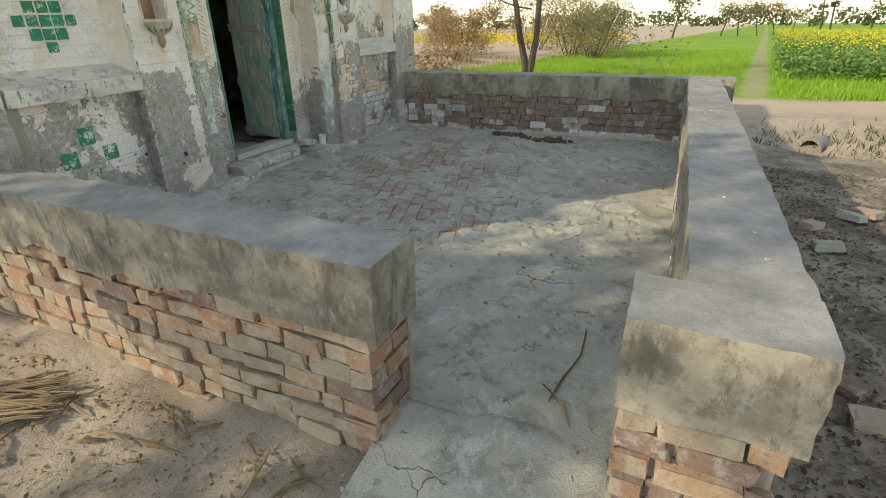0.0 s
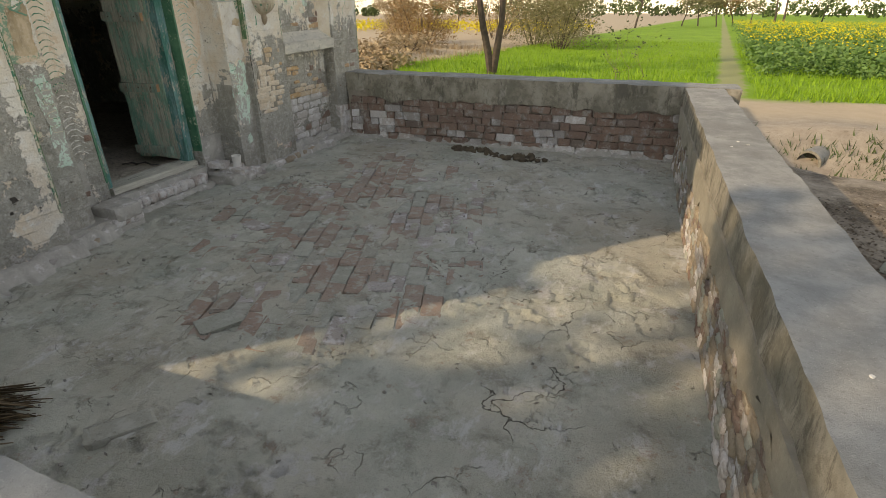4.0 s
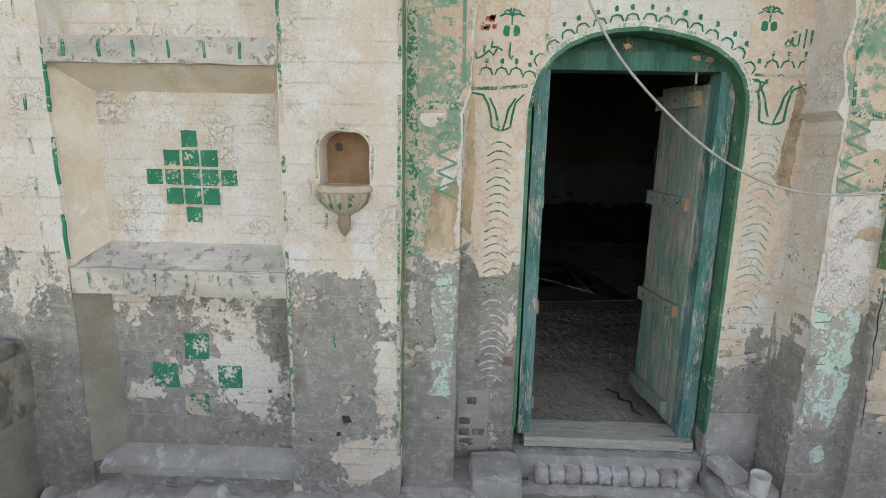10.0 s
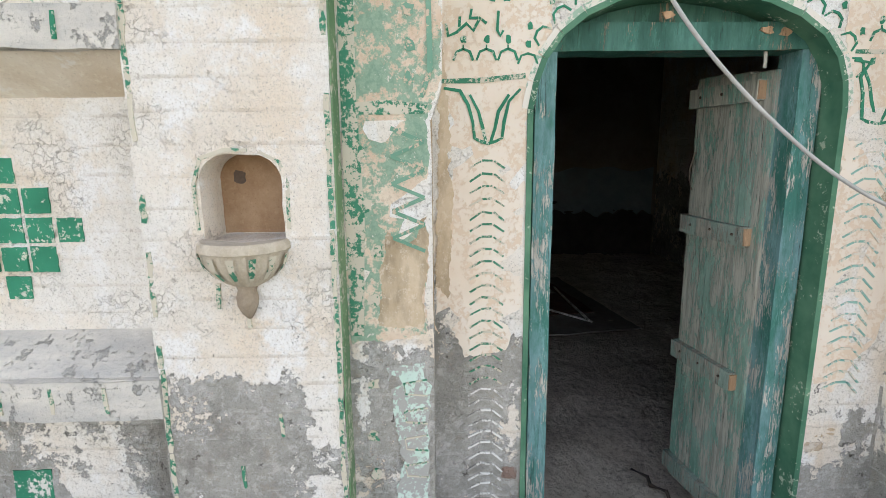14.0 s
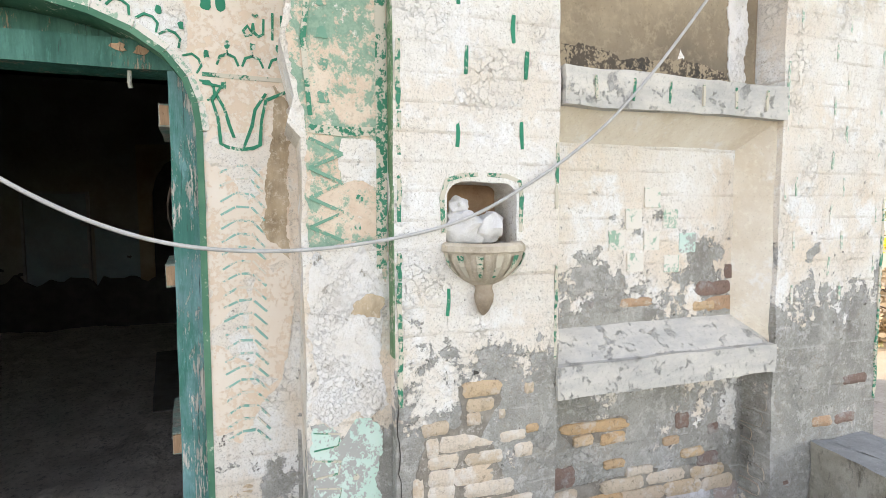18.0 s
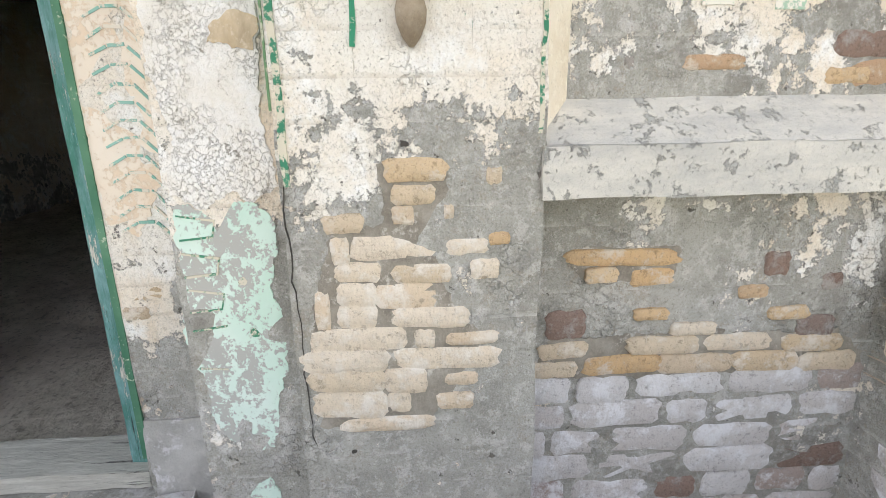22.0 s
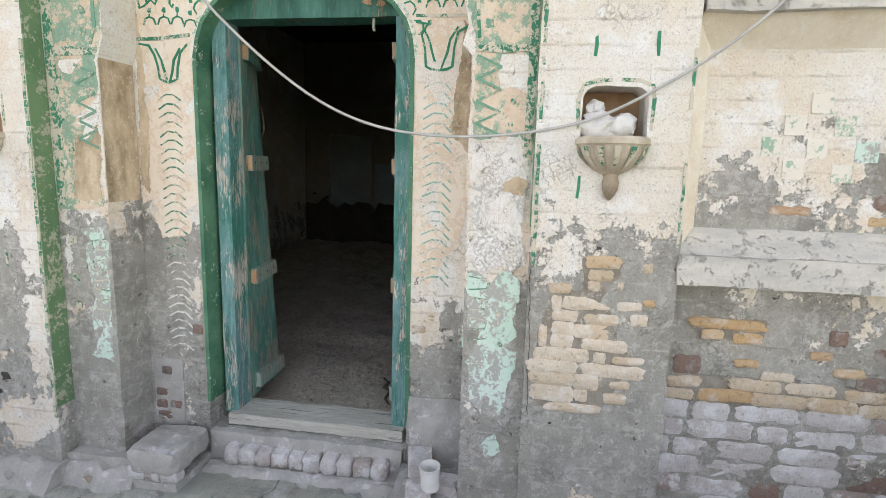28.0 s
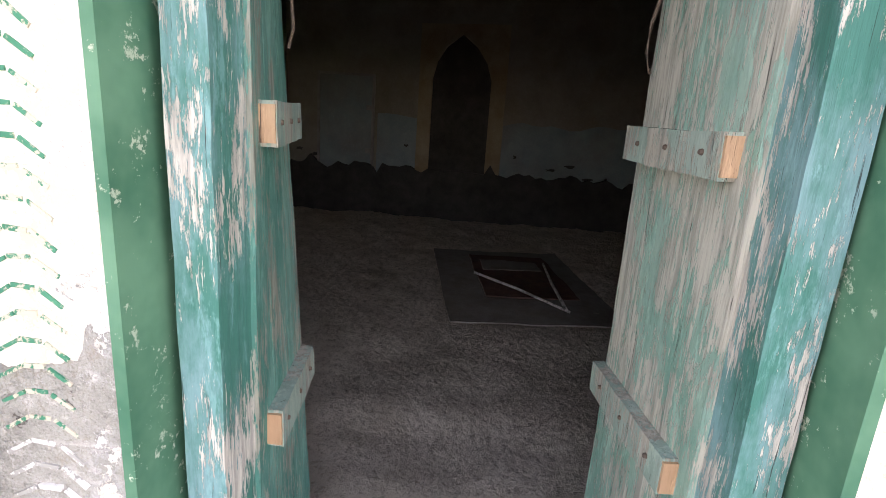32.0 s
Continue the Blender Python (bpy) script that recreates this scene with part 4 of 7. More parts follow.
# pilaster with the second niche
slab(f, BACK, 0, 5.33, 5.485, -0.3, TOP, **A)
slab(f, BACK, 0, 5.705, 5.85, -0.3, TOP, **A)
slab(f, BACK, 0, 5.485, 5.705, -0.3, 1.565, **A)
slab(f, BACK, 0, 5.485, 5.705, 1.745, TOP, **A)
slab(f, BACK, -0.16, 5.485, 5.705, 1.565, 1.745, **A)
# second bay with panels
slab(f, BACK, -0.06, 5.85, 6.765, -0.3, 0.10, **A)
slab(f, BACK, -0.13, 5.85, 6.765, 0.10, 1.07, **A)
slab(f, BACK, -0.13, 5.85, 6.765, 1.175, 1.985, **A)
slab(f, BACK, -0.12, 5.85, 6.765, 2.10, 2.95, **A)
slab(f, BACK, 0.0, 5.85, 6.765, 2.95, TOP, **A)
slab(f, BACK, 0, 6.765, 7.33, -0.3, TOP, **A)
bmesh.ops.recalc_face_normals(f, faces=f.faces[:])
wall = thing("wall_front", f, FACADE, "peeling cream whitewashed front wall over grey cement and brick", "wall", kind="structure")
put_cover(wall)

f = bmesh.new()
slab(f, BACK, 0.012, 1.815, 2.775, 1.05, 1.165, **A)
slab(f, BACK, 0.012, 1.815, 2.775, 2.03, 2.135, **A)
slab(f, BACK, 0.012, 5.845, 6.76, 1.07, 1.175, **A)
slab(f, BACK, 0.012, 5.86, 6.77, 1.985, 2.10, **A)
thing("trim_sills", f, PLASTER_SILL, "whitewashed plaster ledges between the wall panels", "ledge", kind="structure")

# recessed doorway wall with its arch
ARCH = [(3.84, 1.90), (3.855, 1.98), (3.88, 2.05), (3.93, 2.12), (4.00, 2.175), (4.09, 2.215), (4.20, 2.24), (4.32, 2.25), (4.44, 2.235), (4.55, 2.21), (4.65, 2.17), (4.73, 2.115), (4.78, 2.05), (4.805, 1.98), (4.815, 1.90)]
f = bmesh.new()
slab(f, BACK, -0.29, 3.50, 3.84, -0.3, 1.90, **A)
slab(f, BACK, -0.29, 4.815, 5.12, -0.3, 1.90, **A)
slab(f, BACK, -0.29, 3.84, 4.815, -0.3, 0.16, **A)
outline = [(3.50, 1.90)] + ARCH + [(5.12, 1.90), (5.12, TOP), (3.50, TOP)]
for (ya, za), (yb, zb) in zip(ARCH, ARCH[1:]):
    prism(f, [(ya, za), (yb, zb), (yb, TOP), (ya, TOP)], BACK, -0.29)
prism(f, [(3.50, 1.90), (3.84, 1.90), (3.84, TOP), (3.50, TOP)], BACK, -0.29)
prism(f, [(4.815, 1.90), (5.12, 1.90), (5.12, TOP), (4.815, TOP)], BACK, -0.29)
f.normal_update()
bmesh.ops.recalc_face_normals(f, faces=f.faces[:])
put_cover(thing("wall_doorway", f, FACADE, "recessed peach-washed doorway wall with a low arch", "wall", kind="structure"))

# sides, back, roof and the room inside
RX, RY0, RY1 = -6.6, 1.24, 7.33
for nm, row in (("wall_side_near", (RX - 0.4, BACK, RY0, RY0 + 0.38, -0.3, TOP)), ("wall_side_far", (RX - 0.4, BACK, RY1 - 0.38, RY1, -0.3, TOP)), ("wall_rear", (RX - 0.4, RX, RY0 + 0.38, RY1 - 0.38, -0.3, TOP))):
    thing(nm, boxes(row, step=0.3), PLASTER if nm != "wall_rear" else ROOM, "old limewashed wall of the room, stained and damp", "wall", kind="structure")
# added out of view: its corner sets the shadow edge on the terrace
thing("wall_side_wing", boxes((-3.4, -1.3, -0.35, RY0, -0.3, TOP), step=0.3), PLASTER, "unseen plain wall added to cast the terrace shadow edge", "wall", kind="structure")
# near-black ceiling colour deepens the shade inside the room
thing("ceiling", boxes((RX - 0.4, BACK, RY0, RY1, TOP, TOP + 0.25), step=0.6), ROOM_DARK, "ceiling slab of the room, coloured near-black to deepen the shade", "ceiling", kind="structure")
thing("roof_slab", boxes((BACK, 0.12, RY0 - 0.08, RY1 + 0.08, TOP, TOP + 0.3), step=0.4), CEMENT, "grey cement roof edge above the front", "roof", kind="structure")
thing("floor_inside", slab(bmesh.new(), RX, BACK + 0.01, RY0 + 0.38, RY1 - 0.38, -0.1, 0.16, step=0.06, amp=0.035, scale=3.4), ROOM_FLOOR, "dusty uneven earth floor of the dark room", "floor", kind="structure")

# ---- parapets ----
def ragged(bm, below):
    """Breaks the lower edge of a render band, under the height below, into an uneven line."""
    for v in bm.verts:
        if v.co.z < below:
            q = Vector((v.co.x * 2.4, v.co.y * 0.6, 5))
            v.co.z += 0.075 * noise.noise(q) + 0.045 * noise.noise(q * 3.3)
    return bm


def parapet_far():
    e = empty("wall_parapet_far", 2.0, 7.2, 0, "low brick parapet with a grey cement coping", "wall", kind="structure")
    bm = bmesh.new()
    slab(bm, 0.02, 4.34, 7.035, 7.33, -0.35, 0.58, step=0.12, amp=0.008)
    wpart("core", bm, MORTAR, e)
    bm = ragged(slab(bmesh.new(), 0.0, 4.345, 6.985, 7.335, 0.50, 0.77, step=0.035, amp=0.009), 0.56)
    for v in bm.verts:
        worn = max(0.0, 1 - v.co.x / 0.4)
        if v.co.y < 7.1:
            v.co.y += 0.055 * worn
        if v.co.z < 0.66:
            v.co.z += 0.07 * worn
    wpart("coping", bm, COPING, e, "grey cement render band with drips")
    def mats(u, z, rnd):
        q = rnd.random()
        return BRICK_SALT if q < (0.40 if z < 0.09 else 0.6 if u < 0.6 and z < 0.35 else 0.03) else PAVER_SALT if q > 0.88 else BRICK_RED
    brick_face(e, (0.06, 7.02), (1, 0), (0, -1), 3.85, 0.0, 6, mats, 3, proud=0.012, depth=0.07, thick=0.93, course=0.083, size=0.225)
    crust = fillet(bmesh.new(), -3.86, -0.04, 0.0, 0.05, 0.055, 8)
    bmesh.ops.transform(crust, matrix=Matrix.Translation((0, 7.03, 0)) @ Matrix.Rotation(-math.pi / 2, 4, "Z"), verts=crust.verts[:])
    for v in crust.verts:
        v.co.x = -v.co.x if v.co.x < 0 else v.co.x
    bmesh.ops.recalc_face_normals(crust, faces=crust.faces[:])
    wpart("salt_crust", crust, SALTED, e, "white salt crust along the foot of the wall")
    e.rotation_euler = (0, 0, 0.035)
    return e


def sun_mats(u, z, rnd):
    q = rnd.random()
    return MUD_BRICK if q < 0.16 + 0.25 * (z < 0.05) else BRICK_RED if q < 0.32 else BRICK_SUN


def parapet_near():
    e = empty("wall_parapet_near", 1.5, 1.4, 0, "low brick parapet with a cracked cement coping beside the entrance", "wall", kind="structure")
    wpart("core", slab(bmesh.new(), 0.0, 2.99, 1.30, 1.545, -0.35, 0.48, step=0.12, amp=0.01), MORTAR, e)
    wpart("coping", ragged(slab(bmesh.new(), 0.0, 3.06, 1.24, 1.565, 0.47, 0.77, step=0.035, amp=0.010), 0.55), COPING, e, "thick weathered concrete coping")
    brick_face(e, (0.0, 1.28), (1, 0), (0, -1), 3.02, -0.235, 8, sun_mats, 7, proud=0.018, course=0.089, size=0.225, thick=0.87)
    brick_face(e, (3.01, 1.26), (0, 1), (1, 0), 0.29, -0.235, 8, sun_mats, 8, proud=0.012, course=0.089, thick=0.87)
    wpart("inner_render", slab(bmesh.new(), 0.1, 3.03, 1.535, 1.556, -0.1, 0.48, step=0.08, amp=0.006), MUD_AND_SHADE, e)
    return e


def parapet_right():
    e = empty("wall_parapet_right", 4.2, 4.0, 0, "long low parapet with flat cement coping and crumbling rubble face", "wall", kind="structure")
    wpart("core", slab(bmesh.new(), 3.965, 4.25, 1.66, 6.98, -0.4, 0.61, step=0.12, amp=0.012), MORTAR, e)
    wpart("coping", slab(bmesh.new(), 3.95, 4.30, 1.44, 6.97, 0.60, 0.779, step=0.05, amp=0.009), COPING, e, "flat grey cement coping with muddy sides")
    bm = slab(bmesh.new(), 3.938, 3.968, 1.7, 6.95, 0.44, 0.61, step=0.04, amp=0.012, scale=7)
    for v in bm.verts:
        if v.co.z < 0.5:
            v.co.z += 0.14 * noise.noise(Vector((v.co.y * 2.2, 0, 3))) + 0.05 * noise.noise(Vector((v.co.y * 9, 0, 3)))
    wpart("inner_render", bm, MUD_AND_SHADE, e, "mud-stained flaking render")
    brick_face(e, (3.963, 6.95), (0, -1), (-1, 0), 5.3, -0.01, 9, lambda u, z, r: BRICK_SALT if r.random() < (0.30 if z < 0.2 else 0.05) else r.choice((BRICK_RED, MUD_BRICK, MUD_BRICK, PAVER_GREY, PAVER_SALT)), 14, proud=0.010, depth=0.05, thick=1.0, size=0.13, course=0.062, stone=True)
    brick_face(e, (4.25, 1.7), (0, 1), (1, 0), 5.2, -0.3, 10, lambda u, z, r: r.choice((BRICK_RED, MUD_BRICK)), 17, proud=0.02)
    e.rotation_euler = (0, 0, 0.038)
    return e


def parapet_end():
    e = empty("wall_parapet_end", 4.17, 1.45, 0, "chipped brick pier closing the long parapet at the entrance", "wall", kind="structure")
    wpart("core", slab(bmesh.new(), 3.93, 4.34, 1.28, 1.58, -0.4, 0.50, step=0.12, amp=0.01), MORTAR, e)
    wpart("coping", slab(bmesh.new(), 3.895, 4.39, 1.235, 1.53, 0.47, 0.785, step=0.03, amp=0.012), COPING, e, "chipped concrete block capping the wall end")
    brick_face(e, (3.915, 1.262), (1, 0), (0, -1), 0.44, -0.235, 8, sun_mats, 12, proud=0.02, course=0.089, thick=0.87)
    brick_face(e, (3.915, 1.54), (0, -1), (-1, 0), 0.28, -0.235, 8, sun_mats, 13, proud=0.01, course=0.089, thick=0.87)
    return e


parapet_end()
parapet_far()
parapet_near()
parapet_right()

bm = slab(bmesh.new(), 0.03, 0.40, 1.27, 1.55, 0.768, 0.826, step=0.02, amp=0.010, scale=8)
rounded(bm, 9)
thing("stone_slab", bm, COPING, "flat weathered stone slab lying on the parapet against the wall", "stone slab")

# ---- splayed reveals of the panels ----
reveals, ledges = bmesh.new(), bmesh.new()
for y0, y1, zb, zt, xb in ((1.82, 2.765, 1.16, 2.032, -0.172), (5.86, 6.755, 1.17, 1.988, -0.132)):
    n = 9
    for k in range(n):
        ya, yb = y0 + (y1 - y0) * k / n, y0 + (y1 - y0) * (k + 1) / n
        prism(ledges, [(ya, zb), (yb, zb), (yb, zb + 0.004), (ya, zb + 0.004)], xb - 0.01, 0.0)
    for low, poly in ((True, ((-0.012, zb), (xb, zb), (xb, zb + 0.095))), (False, ((-0.02, zt), (xb, zt - 0.10), (xb, zt)))):
        f = ledges if low else reveals
        a = [f.verts.new((x, y0, z)) for x, z in poly]
        b = [f.verts.new((x, y1, z)) for x, z in poly]
        f.faces.new(a)
        f.faces.new(b[::-1])
        for i in range(3):
            f.faces.new((a[i], b[i], b[(i + 1) % 3], a[(i + 1) % 3]))
    f = reveals
    for ya, yb in ((y0 - 0.03, y0 + 0.07), (y1 + 0.02, y1 - 0.07)):
        poly = ((-0.01, ya), (xb, ya), (xb, yb))
        a = [f.verts.new((x, y, zb)) for x, y in poly]
        b = [f.verts.new((x, y, zt)) for x, y in poly]
        f.faces.new(a)
        f.faces.new(b[::-1])
        for i in range(3):
            f.faces.new((a[i], b[i], b[(i + 1) % 3], a[(i + 1) % 3]))
# darker edge strip and splay: stain and the reveal's shade in one colour
low_reveal = bmesh.new()
prism(low_reveal, [(1.80, 0.20), (1.922, 0.20), (1.922, 1.052), (1.80, 1.052)], -0.108, -0.101)
poly = ((-0.006, 1.80), (-0.102, 1.80), (-0.102, 1.92))
a = [low_reveal.verts.new((x, y, 0.20)) for x, y in poly]
b = [low_reveal.verts.new((x, y, 1.052)) for x, y in poly]
low_reveal.faces.new(a)
low_reveal.faces.new(b[::-1])
for i in range(3):
    low_reveal.faces.new((a[i], b[i], b[(i + 1) % 3], a[(i + 1) % 3]))
bmesh.ops.recalc_face_normals(low_reveal, faces=low_reveal.faces[:])
thing("trim_low_reveal", low_reveal, MUD_AND_SHADE, "splayed edge of the lower wall panel, darkened for stain and reveal shade", "trim", kind="structure", smooth=False)
for f in (reveals, ledges):
    bmesh.ops.recalc_face_normals(f, faces=f.faces[:])
thing("trim_panel_ledges", ledges, PLASTER_SILL, "sloping whitewashed ledges at the foot of the wall panels", "ledge", kind="structure", smooth=False)
thing("trim_panel_reveals", reveals, STAINED, "splayed plaster edges inside the wall panels", "trim", kind="structure", smooth=False)

# ---- skirting and steps at the foot of the wall ----
def skirting():
    bm = bmesh.new()
    fillet(bm, 1.58, 3.30, 0.0, 0.15, 0.085, 1)
    slab(bm, -0.30, -0.03, 3.28, 3.62, -0.1, 0.115, step=0.03, amp=0.016, scale=7)
    fillet(bm, 3.27, 3.64, -0.03, 0.09, 0.09, 2)
    slab(bm, -0.30, -0.262, 3.85, 4.80, -0.1, 0.165, step=0.03, amp=0.010, scale=8)
    fillet(bm, 3.86, 4.80, -0.21, 0.08, 0.03, 3)
    fillet(bm, 5.09, 6.98, 0.0, 0.085, 0.07, 4)
    fillet(bm, 5.86, 6.76, -0.10, 0.10, 0.13, 5)
    base = thing("baseboard", bm, SALTED, "crumbling salt-stained cement skirting along the wall", "skirting", kind="structure")
    pick = lambda u, z, r: r.choice((BRICK_SALT, PAVER_GREY, PAVER_SALT, MUD_BRICK))
    for ya, yb, x, z0, n, seed in ((2.75, 3.30, 0.075, -0.01, 1, 51), (3.30, 3.62, 0.015, -0.01, 1, 52), (5.12, 5.84, 0.055, 0.0, 1, 53), (5.9, 6.7, 0.04, 0.0, 1, 54)):
        brick_face(base, (x, ya), (0, 1), (1, 0), yb - ya, z0, n, pick, seed, course=0.065, size=0.17, proud=0.012, depth=0.06, thick=0.95, stone=True, keep=lambda u, z: noise.noise(Vector((u * 7, z, seed))) > -0.25)
    edge = bmesh.new()
    slab(edge, -0.10, 0.006, 1.84, 2.77, 0.16, 0.255, step=0.03, amp=0.006, scale=6)
    for v in edge.verts:
        if v.co.z > 0.21:
            v.co.z -= max(0.0, v.co.x + 0.09) * 0.75
    thing("trim_low_ledge", edge, SALTED, "sloping pale plaster ledge at the foot of the lower wall panel", "ledge", kind="structure")


skirting()

rnd = random.Random(21)
e = empty("brick_block", -0.1, 3.72, 0, "salt-white broken brick block beside the door step", "brick block")
wpart("bed", boxes((-0.26, 0.005, 3.61, 3.85, -0.02, 0.045), step=0.05, amp=0.008), SALTED, e)
for y in (3.65, 3.73, 3.81):
    one_brick(e, (-0.02, y, 0.075), (0.085, 0.06, 0.07), 90, BRICK_SALT, rnd, stone=True)
wpart("cap", rounded(slab(bmesh.new(), -0.25, 0.022, 3.61, 3.86, 0.085, 0.19, step=0.014, amp=0.012, scale=13), 6), SALTED, e, "salt-crusted rounded cement lump")
e = empty("door_step", -0.24, 4.3, 0, "row of whitewashed bricks on edge under the door sill", "step")
wpart("bed", boxes((-0.262, -0.20, 3.92, 4.80, -0.02, 0.035), step=0.05, amp=0.01), SALTED, e)
y = 3.95
while y < 4.74:
    w = rnd.uniform(0.06, 0.085)
    one_brick(e, (-0.235, y + w / 2, 0.075), (w * 1.08, 0.075, 0.095 * rnd.uniform(0.8, 1.1)), 90, BRICK_SALT, rnd, stone=True)
    y += w + 0.006
e = empty("brick_plinth", -0.06, 4.97, 0, "salt-crusted low brick plinth against the wall", "plinth")
wpart("bed", rounded(slab(bmesh.new(), -0.29, 0.065, 4.80, 5.11, -0.04, 0.10, step=0.016, amp=0.014, scale=13), 8), SALTED, e)
for x, y, z, l, t in ((0.0, 4.93, 0.115, 0.2, 8), (-0.12, 4.98, 0.11, 0.21, 85), (-0.2, 4.9, 0.16, 0.18, 10), (0.03, 5.06, 0.07, 0.2, 92)):
    one_brick(e, (x, y, z), (l, 0.1, 0.055), t, BRICK_SALT, rnd)
bm = bmesh.new()
prof = [(0.036, 0.0), (0.040, 0.012), (0.039, 0.05), (0.043, 0.10), (0.045, 0.104), (0.041, 0.104), (0.037, 0.06), (0.034, 0.012), (0.0, 0.010)]
rings = [[bm.verts.new((r * math.cos(a * math.pi / 10), r * math.sin(a * math.pi / 10), z)) for a in range(20)] for r, z in prof[:-1]]
for r1, r2 in zip(rings, rings[1:]):
    for k in range(20):
        bm.faces.new((r1[k], r1[(k + 1) % 20], r2[(k + 1) % 20], r2[k]))
bm.faces.new(rings[-1])
bm.faces.new(rings[0][::-1])
cup = thing("cup", bm, WHITE, "small soiled white cup standing on the brick plinth", "cup")
cup.location = (-0.045, 4.975, 0.139)
cup.rotation_euler = (0.05, 0.06, 0.3)

# ---- bared brick in the wall ----
def loose_mat(pale, other, share):
    return lambda u, z, r: other if r.random() < share else pale


e = wall


def lay(rows, x, materials, seed, proud=0.004):
    """Single bricks bared in the wall: rows of (y, z, width, height)."""
    rnd = random.Random(seed)
    for y, z, w, h in rows:
        one_brick(e, (x + proud * rnd.uniform(0.6, 1.8) - 0.011, y, z), (w * 1.12, 0.026, h * 1.28), 90, rnd.choice(materials), rnd, stone=True)


CREAM = (BRICK_PALE, BRICK_PALE, BRICK_PALE, BRICK_PALE, BRICK_TAN)
lay([(5.546, 0.978, 0.169, 0.045), (5.439, 0.974, 0.035, 0.049), (5.472, 0.928, 0.09, 0.037), (5.603, 0.92, 0.119, 0.036), (5.467, 0.879, 0.075, 0.043), (5.568, 0.872, 0.126, 0.048), (5.466, 0.831, 0.08, 0.045), (5.62, 0.823, 0.15, 0.04), (5.479, 0.778, 0.175, 0.045), (5.606, 0.774, 0.042, 0.037), (5.708, 0.77, 0.106, 0.025), (5.434, 0.728, 0.178, 0.045)], 0.0, CREAM, 31)
lay([(5.654, 0.726, 0.216, 0.046), (5.436, 0.68, 0.161, 0.044), (5.562, 0.675, 0.09, 0.05), (5.439, 0.621, 0.15, 0.058), (5.545, 0.622, 0.05, 0.045), (5.684, 0.673, 0.067, 0.027), (5.67, 0.62, 0.077, 0.034), (5.517, 0.569, 0.191, 0.03), (5.697, 0.976, 0.081, 0.031), (5.734, 0.927, 0.056, 0.037), (5.395, 0.845, 0.03, 0.07), (5.39, 0.77, 0.05, 0.05)], 0.0, CREAM, 32)
lay([(5.596, 1.134, 0.118, 0.04), (5.59, 1.085, 0.083, 0.034), (5.568, 1.044, 0.042, 0.034), (5.447, 1.029, 0.077, 0.034), (5.763, 0.991, 0.042, 0.024), (5.75, 1.12, 0.03, 0.03), (5.66, 1.05, 0.02, 0.025)], 0.0, (BRICK_OCHRE, BRICK_TAN), 33)
lay([(6.081, 0.899, 0.258, 0.034), (6.033, 0.858, 0.074, 0.032), (6.16, 0.847, 0.098, 0.038), (6.165, 0.752, 0.081, 0.025), (6.105, 0.616, 0.186, 0.044), (6.42, 0.80, 0.07, 0.03), (6.52, 0.74, 0.10, 0.03)], -0.13, (BRICK_OCHRE,), 34, 0.008)
lay([(5.953, 0.73, 0.094, 0.064), (6.47, 0.87, 0.06, 0.05), (6.60, 0.70, 0.09, 0.05), (6.62, 0.82, 0.05, 0.04)], -0.13, (BRICK_RED,), 35, 0.004)
lay([(5.948, 0.661, 0.117, 0.037), (6.28, 0.706, 0.111, 0.029), (6.205, 0.665, 0.176, 0.042), (6.293, 0.611, 0.187, 0.043), (6.40, 0.665, 0.16, 0.04), (6.48, 0.61, 0.16, 0.045), (6.60, 0.655, 0.15, 0.04), (6.65, 0.60, 0.14, 0.045), (5.93, 0.61, 0.11, 0.035)], -0.13, (BRICK_TAN, BRICK_TAN, BRICK_PALE), 36, 0.008)
brick_face(e, (-0.13, 5.86), (0, 1), (1, 0), 0.90, 0.115, 6, loose_mat(BRICK_SALT, BRICK_RED, 0.10), 33, course=0.079, size=0.25, proud=0.010, stone=True, depth=0.03, thick=1.0, keep=lambda u, z: z > 0.2 or u > 0.3)
lay([(6.60, 1.37, 0.16, 0.05), (6.66, 1.31, 0.18, 0.05), (6.56, 1.305, 0.10, 0.03), (6.69, 1.43, 0.07, 0.05), (6.25, 1.335, 0.13, 0.03), (6.06, 1.335, 0.02, 0.025)], -0.13, (BRICK_RED, BRICK_OCHRE, BRICK_RED), 37, 0.001)
brick_face(e, (0.0, 6.78), (0, 1), (1, 0), 0.5, 0.50, 9, loose_mat(BRICK_RED, BRICK_OCHRE, 0.4), 38, course=0.075, size=0.2, proud=0.003, stone=True, depth=0.03, thick=0.62, keep=lambda u, z: noise.noise(Vector((u * 6, z * 9, 19))) > 0.28)
brick_face(e, (0.022, 6.77), (0, 1), (1, 0), 0.24, 0.02, 5, loose_mat(BRICK_SALT, BRICK_RED, 0.35), 39, course=0.075, size=0.19, proud=0.010, depth=0.07, thick=1.0)
brick_face(e, (-0.02, 6.765), (-1, 0), (0, -1), 0.12, 0.55, 6, BRICK_PALE, 40, course=0.07, size=0.12, proud=0.006, stone=True, depth=0.03)
brick_face(e, (-0.29, 4.83), (0, 1), (1, 0), 0.11, 0.60, 4, BRICK_TAN, 41, course=0.055, size=0.14, proud=0.006, stone=True, depth=0.03)
brick_face(e, (-0.09, 3.30), (0, 1), (1, 0), 0.2, 0.02, 2, BRICK_SALT, 42, course=0.06, size=0.16, proud=0.004, stone=True, depth=0.03, keep=lambda u, z: z > 0.13)
lay([(5.70, 0.17, 0.14, 0.05)], 0.0, (BRICK_SALT,), 43)
lay([(3.79, 0.66, 0.05, 0.04)], -0.29, (BRICK_RED,), 44)
